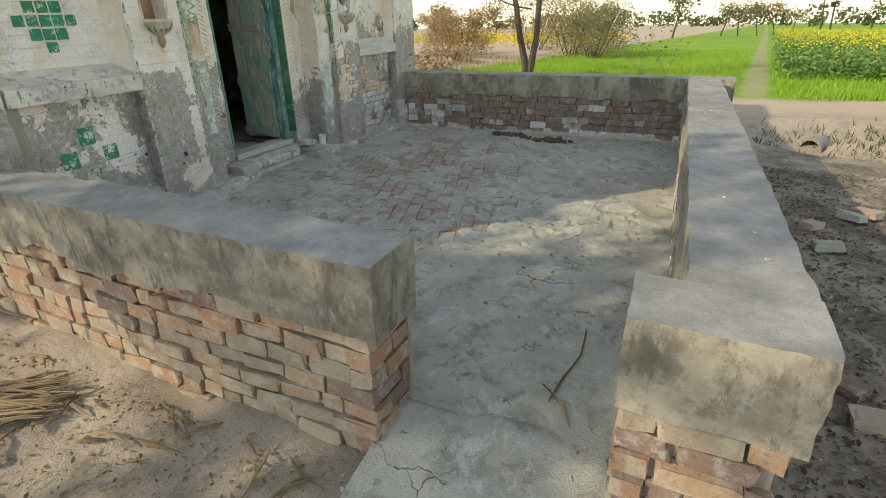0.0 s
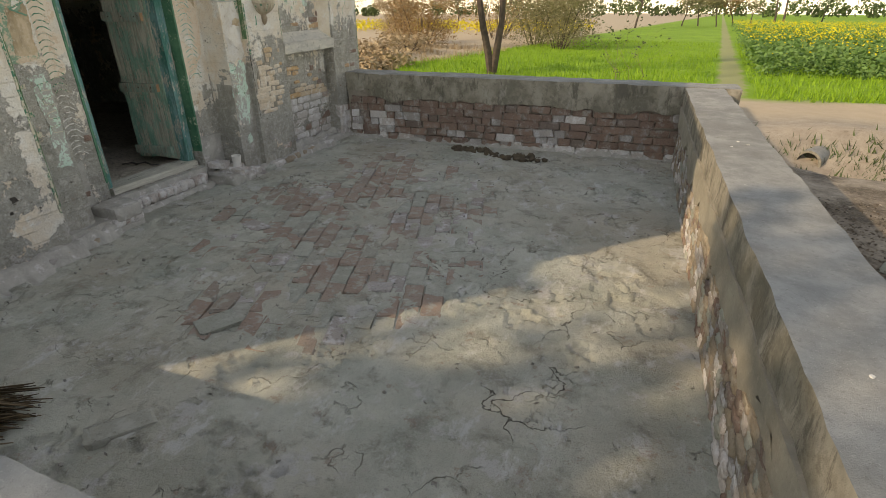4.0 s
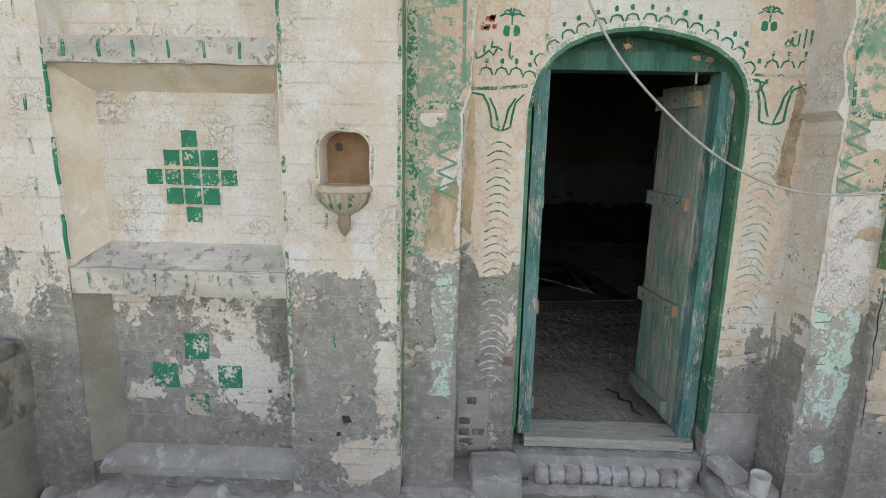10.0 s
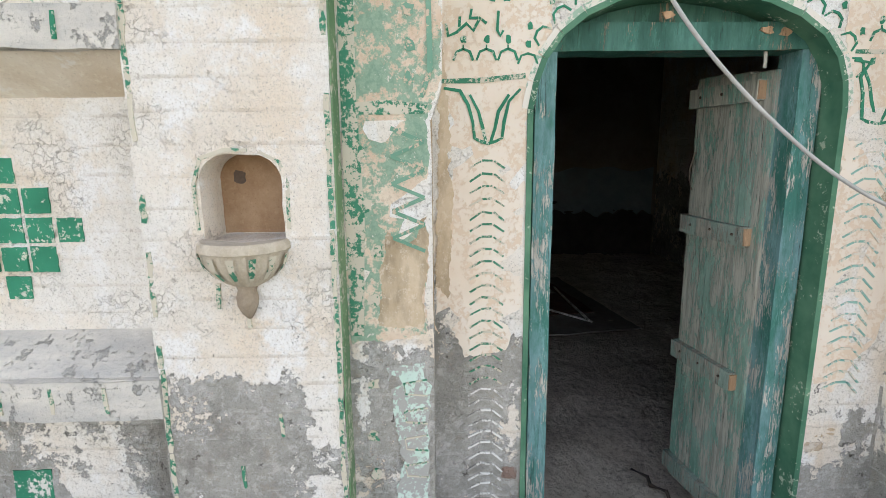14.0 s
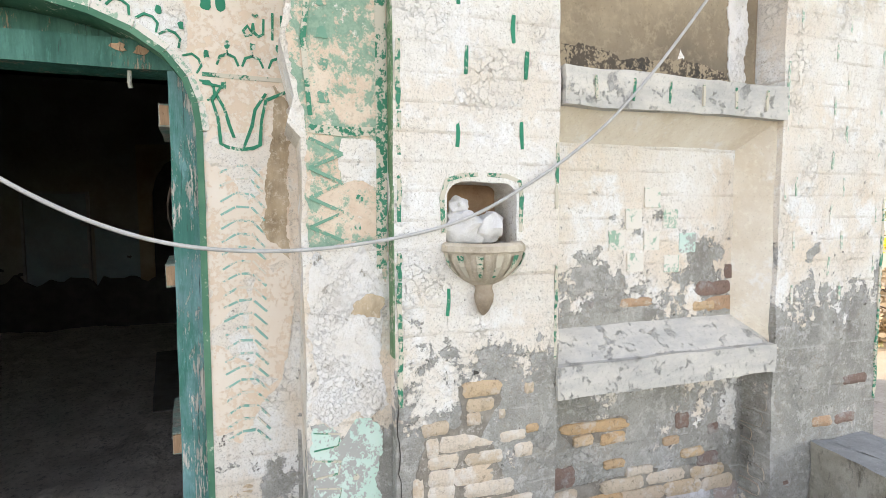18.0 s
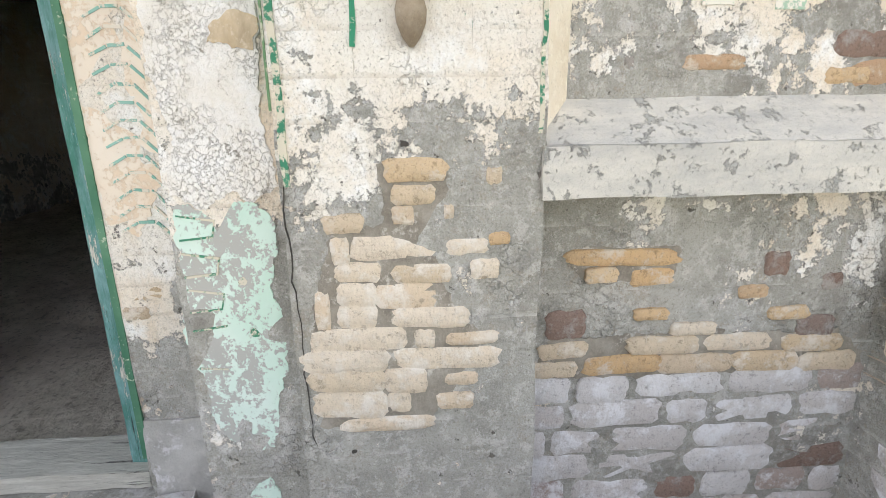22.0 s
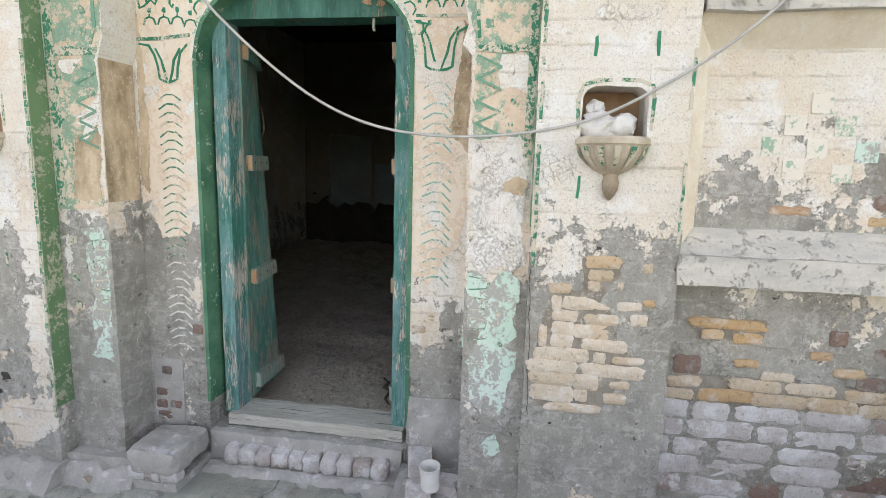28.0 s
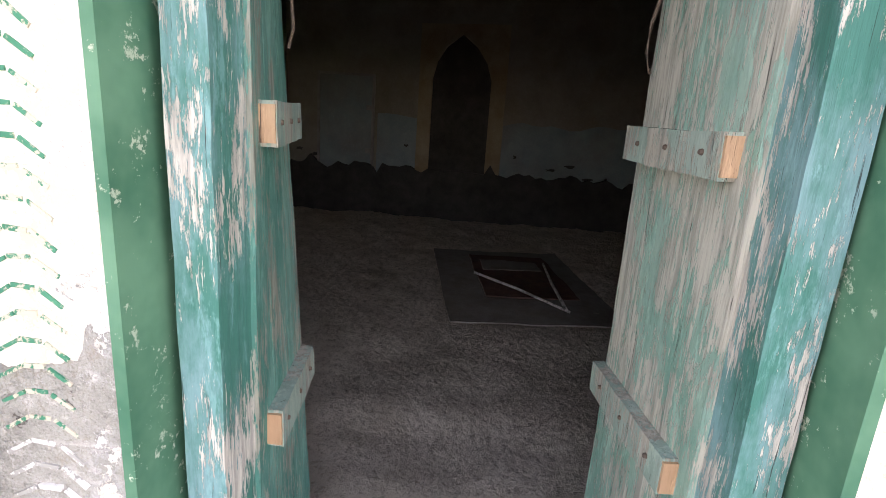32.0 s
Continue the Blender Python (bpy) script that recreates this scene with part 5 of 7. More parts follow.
wpart("salt_crust", slab(bmesh.new(), -0.30, -0.2865, 3.545, 3.70, 0.16, 0.50, step=0.02, amp=0.003, scale=12), SALTED, wall, "white salt crust eating into the plaster")
brick_face(e, (-0.284, 3.55), (0, 1), (1, 0), 0.14, 0.18, 5, loose_mat(BRICK_RED, PAVER_GREY, 0.4), 45, course=0.058, size=0.10, proud=0.003, depth=0.03, thick=0.8, stone=True, keep=lambda u, z: u < 0.17 - 0.28 * (z - 0.18))
wpart("salt_crust", slab(bmesh.new(), -0.30, -0.281, 4.825, 5.07, 0.08, 0.42, step=0.014, amp=0.012, scale=11), SALTED, wall, "crumbling salt-white plaster at the foot of the jamb")

# ---- painted ornament ----
random.seed(4)
def squares(rows, size, x, material, name="painted_square"):
    for y, z in rows:
        bm = bmesh.new()
        blot(bm, y, z, size * random.uniform(0.93, 1.04), size * random.uniform(0.93, 1.04), x, n=24, rough=0.07)
        wpart(name, bm, material, wall, smooth=False)


U = 0.0862
squares([(2.30 + U * i, 1.56 + U * j) for j in (-2, -1, 0, 1, 2) for i in (-2, -1, 0, 1, 2) if abs(i) + abs(j) <= 2 or (abs(i) == 1 and abs(j) == 1)], 0.076, -0.168, GREEN)
squares([(2.30, 0.77), (2.14, 0.62), (2.45, 0.62)], 0.125, -0.098, GREEN_WORN)
squares([(2.28, 0.47)], 0.12, -0.098, GREEN_OLD)
squares([(6.31, 1.71), (6.23, 1.635), (6.39, 1.635), (6.16, 1.56), (6.31, 1.555), (6.40, 1.47), (6.24, 1.48)], 0.070, -0.1288, GREEN_PALE)
squares([(6.47, 1.545)], 0.075, -0.128, MINT)


def dashes(rows, length, x, material=GREEN_OLD, width=0.012):
    for y, z in rows:
        bm = stroke(bmesh.new(), [(y + random.uniform(-0.004, 0.004), z + length / 2), (y, z), (y + random.uniform(-0.004, 0.004), z - length / 2)], width, x)
        wpart("painted_dash", bm, material, wall, smooth=False)


dashes([(1.30 + 0.115 * i + (0.058 if j % 2 else 0), 2.32 - 0.09 * j) for j in range(14) for i in range(5) if (i + j) % 2 == 0 and 1.30 + 0.115 * i < 1.76], 0.07, 0.0)
dashes([(6.84 + 0.125 * i + (0.06 if j % 2 else 0), 2.35 - 0.10 * j) for j in range(11) for i in range(4) if (i + j) % 2 == 0], 0.07, 0.0, GREEN_PALE, 0.010)
dashes([(5.52, 1.885), (5.72, 1.885), (5.545, 2.09), (5.735, 2.09), (5.69, 2.19), (5.52, 2.28), (5.49, 1.40), (5.70, 1.40), (5.72, 1.10)], 0.08, 0.0, GREEN, 0.013)
dashes([(1.90 + 0.145 * i, 1.11) for i in range(6)], 0.075, 0.013, GREEN_OLD)
dashes([(1.90 + 0.145 * i, 2.085) for i in range(6)], 0.065, 0.013, GREEN)
dashes([(5.97 + 0.14 * i, 2.045) for i in range(6)], 0.07, 0.013, GREEN_OLD, 0.010)
dashes([(2.955, 1.40), (3.10, 1.02), (2.95, 0.62), (2.98, 0.86), (3.03, 1.345)], 0.07, 0.0, GREEN_OLD)


def edge_line(y, z0, z1, x, material=GREEN_OLD, width=0.014, gap=0.25):
    z = z0
    while z < z1:
        l = random.uniform(0.05, 0.2)
        if random.random() > gap:
            bm = stroke(bmesh.new(), [(y + random.uniform(-0.003, 0.003), min(z + l * k / 4, z1)) for k in range(5)], width, x)
            wpart("painted_edge", bm, material, wall, smooth=False)
        z += l + 0.004


edge_line(2.782, 0.4, 2.6, 0.001, gap=0.35)
edge_line(3.268, 0.3, 2.6, 0.001, gap=0.3)
edge_line(1.805, 1.2, 2.1, 0.001, GREEN, gap=0.3)
edge_line(5.345, 1.0, 2.6, 0.001, GREEN_OLD, gap=0.2)
edge_line(5.842, 1.2, 2.0, 0.001, GREEN_OLD, 0.010, gap=0.2)
edge_line(6.785, 1.7, 2.6, 0.001, GREEN_PALE, 0.010, gap=0.4)
edge_line(7.318, 0.9, 2.6, 0.001, GREEN_OLD, 0.014, gap=0.15)


def panel_wash(name, pts, x, material, lift=0.0016):
    bm = bmesh.new()
    out = []
    for (ya, za), (yb, zb) in zip(pts, pts[1:] + pts[:1]):
        n = max(2, int(math.hypot(yb - ya, zb - za) / 0.006))
        for k in range(n):
            p = Vector((ya + (yb - ya) * k / n, za + (zb - za) * k / n, 0))
            q = noise.noise_vector(p * 8) * 0.013 + noise.noise_vector(p * 23) * 0.009 + noise.noise_vector(p * 61) * 0.007 + noise.noise_vector(p * 140) * 0.004
            out.append((p.x + q.x, p.y + q.y))
    prism(bm, out, x - 0.006, x + lift)
    return wpart(name, bm, material, wall, smooth=False)


doorwall = bpy.data.objects["wall_doorway"]
panel_wash("mortar_bed", [(5.37, 0.57), (5.37, 0.86), (5.42, 1.0), (5.53, 1.02), (5.53, 1.15), (5.66, 1.15), (5.64, 0.96), (5.67, 0.85), (5.74, 0.76), (5.60, 0.56)], 0.0, SHADED_MORTAR, 0.001)
panel_wash("mortar_bed", [(5.88, 0.58), (5.90, 0.69), (6.2, 0.70), (6.5, 0.69), (6.74, 0.69), (6.74, 0.57)], -0.13, SHADED_MORTAR, 0.001)
panel_wash("mortar_bed", [(5.95, 0.88), (6.0, 0.93), (6.22, 0.92), (6.21, 0.83), (6.0, 0.84)], -0.13, SHADED_MORTAR, 0.001)
panel_wash("faded_wash", [(3.29, 1.22), (3.515, 1.25), (3.525, 1.86), (3.555, 1.96), (3.56, 2.2), (3.6, 2.5), (3.29, 2.6)], -0.09, SAGE)
panel_wash("mint_wash", [(3.40, 0.56), (3.50, 0.55), (3.515, 1.16), (3.39, 1.14), (3.43, 0.9)], -0.09, MINT)
panel_wash("faded_wash", [(5.10, 1.56), (5.27, 1.58), (5.32, 1.46), (5.325, 2.6), (5.05, 2.6), (5.085, 2.26), (5.06, 2.12), (5.09, 1.97), (5.1, 1.86)], -0.05, SAGE)
panel_wash("mint_wash", [(5.10, 1.07), (5.20, 1.06), (5.27, 1.08), (5.305, 1.02), (5.29, 0.88), (5.31, 0.74), (5.27, 0.60), (5.25, 0.50), (5.18, 0.47), (5.13, 0.55), (5.10, 0.70)], -0.05, MINT)
panel_wash("mint_wash", [(5.17, 0.36), (5.23, 0.40), (5.25, 0.33), (5.19, 0.30)], -0.05, MINT)
panel_wash("peach_wash", [(3.54, 1.18), (3.60, 1.20), (3.64, 1.10), (3.82, 1.12), (3.825, 1.9), (3.85, 2.02), (3.9, 2.12), (3.9, 2.6), (3.58, 2.6), (3.56, 1.9)], -0.29, BLUSH)
panel_wash("peach_wash", [(4.83, 0.98), (4.90, 0.94), (4.96, 1.04), (5.03, 1.12), (5.07, 1.3), (5.065, 2.6), (4.78, 2.6), (4.80, 2.06), (4.83, 1.96)], -0.29, BLUSH)
panel_wash("mud_stain", [(3.375, 1.28), (3.51, 1.27), (3.52, 1.60), (3.46, 1.52), (3.40, 1.56)], -0.09, MUD_STAIN, 0.0026)
panel_wash("mud_stain", [(3.545, 1.35), (3.58, 1.30), (3.60, 1.55), (3.58, 2.0), (3.56, 2.10)], -0.29, MUD_STAIN, 0.0026)
wpart("mud_stain", slab(bmesh.new(), -0.286, -0.094, 3.526, 3.5335, 1.27, 2.02, step=0.05, amp=0.001), MUD_STAIN, wall, "brown rain stain down the side of the column")
panel_wash("chalk_wash", [(5.105, 1.09), (5.12, 1.20), (5.10, 1.33), (5.11, 1.55), (5.18, 1.50), (5.25, 1.57), (5.31, 1.44), (5.30, 1.25), (5.315, 1.10), (5.26, 1.07), (5.22, 1.10), (5.17, 1.06)], -0.05, CHALK_SKIN, 0.005)
panel_wash("bared_render", [(5.22, 1.37), (5.30, 1.36), (5.31, 1.42), (5.26, 1.43)], -0.05, MUD_STAIN, 0.007)
panel_wash("mud_stain", [(4.99, 1.62), (5.06, 1.50), (5.07, 2.0), (5.03, 2.05)], -0.29, MUD_STAIN, 0.0026)
wpart("soot_wash", slab(bmesh.new(), -0.13, -0.1165, 5.862, 6.758, 2.095, 2.94, step=0.06, amp=0.001), SOOT, wall, "soot-blackened ochre plaster")

panel_wash("soot_band", [(5.87, 2.11), (6.62, 2.11), (6.60, 2.17), (6.40, 2.20), (6.15, 2.18), (5.95, 2.22), (5.87, 2.26)], -0.1165, SOOT_BLACK, 0.003)
panel_wash("chalk_wash", [(6.63, 2.12), (6.70, 2.13), (6.71, 2.7), (6.64, 2.7), (6.61, 2.4)], -0.1165, CHALK_SKIN, 0.004)

# scroll work on the two columns
def ornament(strokes, x, material, width, parent=None, name="painted_scroll"):
    bm = bmesh.new()
    for pts in strokes:
        stroke(bm, pts, width, x, random.uniform(0.0015, 0.0040))
    wpart(name, bm, material, parent or wall, smooth=False)


def zigzag(y0, y1, z0, z1, n):
    return [[(y0 if k % 2 else y1, z0 + (z1 - z0) * k / n), (y1 if k % 2 else y0, z0 + (z1 - z0) * (k + 1) / n)] for k in range(n)]


XL, XR = -0.0882, -0.0482
COLUMN_GREEN = paint_mat("rubbed_green_brushwork", (0.13, 0.30, 0.21), (0.19, 0.36, 0.26), (0.60, 0.48, 0.36), 0.55)
ornament(zigzag(3.42, 3.51, 1.50, 1.84, 9), XL, COLUMN_GREEN, 0.013)
ornament([[(3.30, 1.89), (3.40, 1.895), (3.52, 1.89)]], XL, GREEN_OLD, 0.035)
ornament([[(3.505, 1.92), (3.53, 1.99), (3.525, 2.3), (3.55, 2.6)]], XL, COLUMN_GREEN, 0.014)
ornament([[(3.31, 1.25), (3.315, 1.6), (3.31, 1.9), (3.315, 2.6)]], XL, GREEN_OLD, 0.05)
ornament([[(3.51, z), (3.44, z - 0.012), (3.445, z - 0.046), (3.51, z - 0.052)] for z in (1.11, 1.02, 0.93, 0.84)], XL, GREEN_OLD, 0.006)
ornament([[(5.11, 1.885), (5.2, 1.88), (5.29, 1.885)]], XR, GREEN_OLD, 0.028)
ornament([[(5.115, 2.6), (5.12, 2.3), (5.10, 2.12), (5.115, 1.92)]], XR, GREEN_OLD, 0.014)
ornament(zigzag(5.11, 5.20, 1.58, 1.86, 7), XR, COLUMN_GREEN, 0.012)
ornament([[(5.107, z), (5.182, z - 0.012), (5.174, z - 0.046), (5.107, z - 0.052)] for z in (1.045, 0.965, 0.885)] + [[(5.107, 0.79), (5.18, 0.80)], [(5.107, 0.70), (5.17, 0.695)]], XR, GREEN_OLD, 0.005)
ornament([[(5.305, 1.5), (5.31, 1.9), (5.305, 2.6)]], XR, GREEN_OLD, 0.035)
for j in range(7):
    for y, x in ((3.475, XL), (5.15, XR)):
        bm = bmesh.new()
        blot(bm, y, 1.97 + 0.085 * j, 0.035, 0.04, x, n=10, rough=0.4)
        wpart("painted_dot", bm, COLUMN_GREEN, wall, smooth=False)
for y, z in ((3.345, 1.63), (3.37, 1.5), (3.36, 1.36), (3.34, 1.78), (3.345, 0.93), (3.35, 1.1), (3.35, 0.8)):
    bm = bmesh.new()
    blot(bm, y, z, 0.04, 0.045, XL, n=10, rough=0.5)
    wpart("painted_dot", bm, GREEN_OLD, wall, smooth=False)
for y, z in ((5.24, 1.80), (5.245, 1.70), (5.24, 1.62), (5.225, 0.90), (5.235, 0.78)):
    bm = bmesh.new()
    blot(bm, y, z, 0.022, 0.026, XR, n=10, rough=0.5)
    wpart("painted_dot", bm, GREEN_OLD, wall, smooth=False)

XD = -0.288
SAGE_DARK = paint_mat("dull_sage_paint", (0.10, 0.20, 0.10), (0.16, 0.27, 0.14), (0.42, 0.42, 0.32), 0.6)
def goblet(y0, y1, zt, zb, yl, yr):
    m = (y0 + y1) / 2
    ornament([[(yl, zt), (yl + 0.05, zt - 0.008), (y0 - 0.02, zt - 0.05), (y0 - 0.006, zt - 0.10), (y0, zb + 0.01), (y0 + 0.02, zb), (m, zb - 0.006), (y1 - 0.02, zb), (y1, zb + 0.01), (y1 + 0.006, zt - 0.10), (y1 + 0.02, zt - 0.04), (yr, zt - 0.004)],
              [(y0 - 0.015, zt - 0.02), (y0 + 0.012, zt - 0.07), (y0 + 0.025, zt - 0.12), (m - 0.008, zb)],
              [(y1 + 0.02, zt - 0.02), (y1 - 0.012, zt - 0.07), (y1 - 0.022, zt - 0.12), (m + 0.008, zb)]], XD, GREEN, 0.010, doorwall, "painted_capital")


goblet(3.665, 3.75, 1.965, 1.805, 3.57, 3.805)
goblet(4.875, 4.985, 2.04, 1.855, 4.83, 5.08)
ornament([[(3.56, 1.985), (3.68, 1.987), (3.82, 2.0)], [(4.83, 2.065), (4.95, 2.063), (5.10, 2.062)]], XD, GREEN_OLD, 0.016, doorwall, "painted_line")


TURQ = paint_mat("faded_turquoise_paint", (0.16, 0.38, 0.31), (0.30, 0.52, 0.45), (0.70, 0.64, 0.54), 0.8)


def chevrons(yc, half, z0, z1, n, material, lean):
    for k in range(n):
        z = z0 + (z1 - z0) * k / (n - 1)
        bm = bmesh.new()
        j = random.uniform(-0.004, 0.004)
        stroke(bm, [(yc - half, z - 0.022 + j), (yc - half * 0.35, z)], 0.008, XD)
        stroke(bm, [(yc - half * 0.3, z + 0.002), (yc + half * 0.3, z + 0.001 + j)], 0.009, XD)
        stroke(bm, [(yc + half * 0.4, z), (yc + half, z - lean + j)], 0.008, XD)
        wpart("painted_chevron", bm, material, doorwall, smooth=False)


chevrons(3.705, 0.055, 1.745, 1.02, 19, GREEN_OLD, 0.024)
chevrons(3.705, 0.060, 0.98, 0.58, 11, CHALK, 0.030)
chevrons(4.93, 0.062, 1.80, 0.98, 21, TURQ, 0.04)

# dark colour laid on the surface for the shade inside cracks and holes
GAP_SHADE = stone_like("painted_crack_shade", (0.05, 0.045, 0.04), (0.09, 0.08, 0.07), (0.04, 0.035, 0.03), 30)


def crack(y0, z0, y1, z1, x, seed, width=0.005):
    rnd = random.Random(seed)
    n = max(4, int(math.hypot(y1 - y0, z1 - z0) / 0.03))
    pts = [(y0 + (y1 - y0) * k / n + rnd.gauss(0, 0.0035), z0 + (z1 - z0) * k / n + rnd.gauss(0, 0.004)) for k in range(n + 1)]
    wpart("crack", stroke(bmesh.new(), pts, width, x, 0.003, 0.2), GAP_SHADE, wall, smooth=False)


crack(5.337, 1.12, 5.352, 0.52, 0.0, 1, 0.002)
for y, z, w in ((3.03, 0.475, 0.05), (2.99, 0.40, 0.025), (5.575, 1.185, 0.018), (5.77, 1.13, 0.022), (2.74, 0.53, 0.03), (2.64, 0.55, 0.02), (5.44, 0.5, 0.012)):
    bm = bmesh.new()
    blot(bm, y, z, w, w * 0.8, 0.0 if y > 2.77 else -0.1, 0.003, n=11, rough=0.45)
    wpart("hole", bm, GAP_SHADE, wall, "small hole in the plaster, its dark inside painted on", smooth=False)

# little flowers round the arch
def arch_point(s, out):
    """A point out metres outside the arch, s from 0 to 1 along it."""
    seg = [math.dist(p, q) for p, q in zip(ARCH, ARCH[1:])]
    d = s * sum(seg)
    for (p, q), l in zip(zip(ARCH, ARCH[1:]), seg):
        if d <= l or (q == ARCH[-1]):
            k = min(1, d / l)
            dy, dz = (q[0] - p[0]) / l, (q[1] - p[1]) / l
            return p[0] + dy * l * k - dz * out, p[1] + dz * l * k + dy * out, -dz, dy
        d -= l


for k in range(17):
    y, z, ny, nz = arch_point(0.10 + 0.82 * k / 16, 0.05)
    if k < 1:
        ny, nz = 0, 1
    ty, tz = nz, -ny
    bm = bmesh.new()
    stroke(bm, [(y + ty * a - 0 * ny + ny * b, z + tz * a + nz * b) for a, b in ((-0.03, -0.012), (-0.02, 0.012), (0, 0.018), (0.02, 0.012), (0.03, -0.012))], 0.007, XD)
    blot(bm, y + ny * 0.045, z + nz * 0.045, 0.018, 0.026, XD, n=9, rough=0.4)
    wpart("painted_flower", bm, GREEN, doorwall, smooth=False)
for y, z in ((3.63, 2.06), (3.70, 2.06), (3.765, 2.06), (4.90, 2.11), (4.97, 2.11), (5.045, 2.11)):
    bm = bmesh.new()
    stroke(bm, [(y + a, z + b) for a, b in ((-0.03, -0.015), (-0.02, 0.01), (0, 0.018), (0.02, 0.01), (0.03, -0.015))], 0.008, XD)
    stroke(bm, [(y, z + 0.015), (y, z + 0.03)], 0.005, XD)
    blot(bm, y, z + 0.045, 0.02, 0.026, XD, n=9, rough=0.4)
    wpart("painted_flower", bm, GREEN, doorwall, smooth=False)
bm = bmesh.new()
for y in (3.715, 3.76):
    blot(bm, y, 2.235, 0.032, 0.05, XD, n=12, rough=0.2)
for y in (4.845, 4.885):
    blot(bm, y, 2.27, 0.03, 0.045, XD, n=12, rough=0.2)
wpart("painted_block", bm, GREEN, doorwall, smooth=False)
RED = paint_mat("faded_red_paint", (0.40, 0.06, 0.05), (0.48, 0.12, 0.09), (0.72, 0.58, 0.45), 0.9)
bm = bmesh.new()
for k in range(9):
    blot(bm, 3.64 + random.uniform(-0.05, 0.05), 2.27 + random.uniform(-0.03, 0.03), 0.03, 0.025, XD, n=8, rough=0.6)
wpart("painted_blossom", bm, RED, doorwall, smooth=False)
# small painted palms above the pots
for py, pz in ((3.738, 2.29), (4.865, 2.315)):
    fan = [[(py, pz - 0.03), (py, pz + 0.01)]]
    for a in (-80, -45, -15, 15, 45, 80):
        r = radians(a)
        fan.append([(py, pz + 0.01), (py + math.sin(r) * 0.03, pz + 0.012 + math.cos(r) * 0.028), (py + math.sin(r) * 0.055, pz + math.cos(r) * 0.03)])
    ornament(fan, XD, GREEN, 0.008, doorwall, "painted_palm")
# brush lettering beside the arch, right to left
ornament([[(5.055, 2.255), (5.057, 2.20), (5.066, 2.175), (5.075, 2.185), (5.072, 2.215)], [(5.03, 2.26), (5.028, 2.18)], [(5.004, 2.24), (5.002, 2.195), (4.988, 2.187), (4.975, 2.198), (4.974, 2.225)], [(4.974, 2.225), (4.968, 2.19), (4.952, 2.186), (4.946, 2.20), (4.958, 2.215), (4.968, 2.20)], [(4.972, 2.25), (4.98, 2.243), (4.988, 2.25)]], XD, GREEN, 0.009, doorwall, "painted_lettering")
ornament([[(3.735, 2.185), (3.732, 2.13), (3.742, 2.115), (3.75, 2.13)], [(3.70, 2.15), (3.68, 2.165), (3.66, 2.13), (3.64, 2.15), (3.61, 2.125), (3.585, 2.115), (3.578, 2.15)], [(3.655, 2.19), (3.65, 2.165), (3.675, 2.165)], [(3.62, 2.17), (3.618, 2.14)]], XD, GREEN, 0.010, doorwall, "painted_lettering")
ornament([[(1.95, 2.20), (1.99, 2.17), (2.03, 2.20), (2.06, 2.17), (2.10, 2.19)], [(2.12, 2.30), (2.14, 2.18), (2.18, 2.16), (2.20, 2.22)], [(2.32, 2.17), (2.36, 2.21), (2.40, 2.18), (2.45, 2.2), (2.5, 2.17)], [(2.27, 2.29), (2.31, 2.29)]], -0.138, GREEN_PALE, 0.016, wall, "painted_lettering")

for y0, y1, x0, z0 in ((3.2795, 3.284, -0.088, 0.35), (5.3265, 5.331, -0.048, 1.25)):
    bm = slab(bmesh.new(), x0, 0.0015, y0, y1, z0, 2.7, step=0.05, amp=0.001)
    wpart("painted_return", bm, SAGE_DARK, wall)
# green edge of the arch and the jambs
ring = [(3.84, 0.30)] + ARCH + [(4.815, 0.30)]
bm = bmesh.new()
for (ya, za), (yb, zb) in zip(ring, ring[1:]):
    l = math.hypot(yb - ya, zb - za)
    ny, nz = (zb - za) / l, -(yb - ya) / l
    quads = [[(x, y + ny * d, z + nz * d) for y, z in ((ya, za), (yb, zb)) for d in ((-0.012, 0.006))] for x in (BACK + 0.06, -0.284)]
    v = [[bm.verts.new(p) for p in row] for row in quads]
    b, a = v
    bm.faces.new((a[0], a[1], a[3], a[2]))
    bm.faces.new((a[1], b[1], b[3], a[3]))
    bm.faces.new((b[0], a[0], a[2], b[2]))
    bm.faces.new((b[1], b[0], b[2], b[3]))
bmesh.ops.recalc_face_normals(bm, faces=bm.faces[:])
wpart("painted_arch_edge", bm, GREEN_EDGE, doorwall, smooth=False)
bm = bmesh.new()
for (ya, za), (yb, zb) in zip(ARCH, ARCH[1:]):
    l = math.hypot(yb - ya, zb - za)
    ny, nz = -(zb - za) / l, (yb - ya) / l
    o = [(ya + ny * 0.010, za + nz * 0.010), (yb + ny * 0.010, zb + nz * 0.010), (yb + ny * 0.030, zb + nz * 0.030), (ya + ny * 0.030, za + nz * 0.030)]
    prism(bm, o, -0.296, -0.2865)
wpart("painted_arch_band", bm, GREEN_PALE, doorwall, smooth=False)

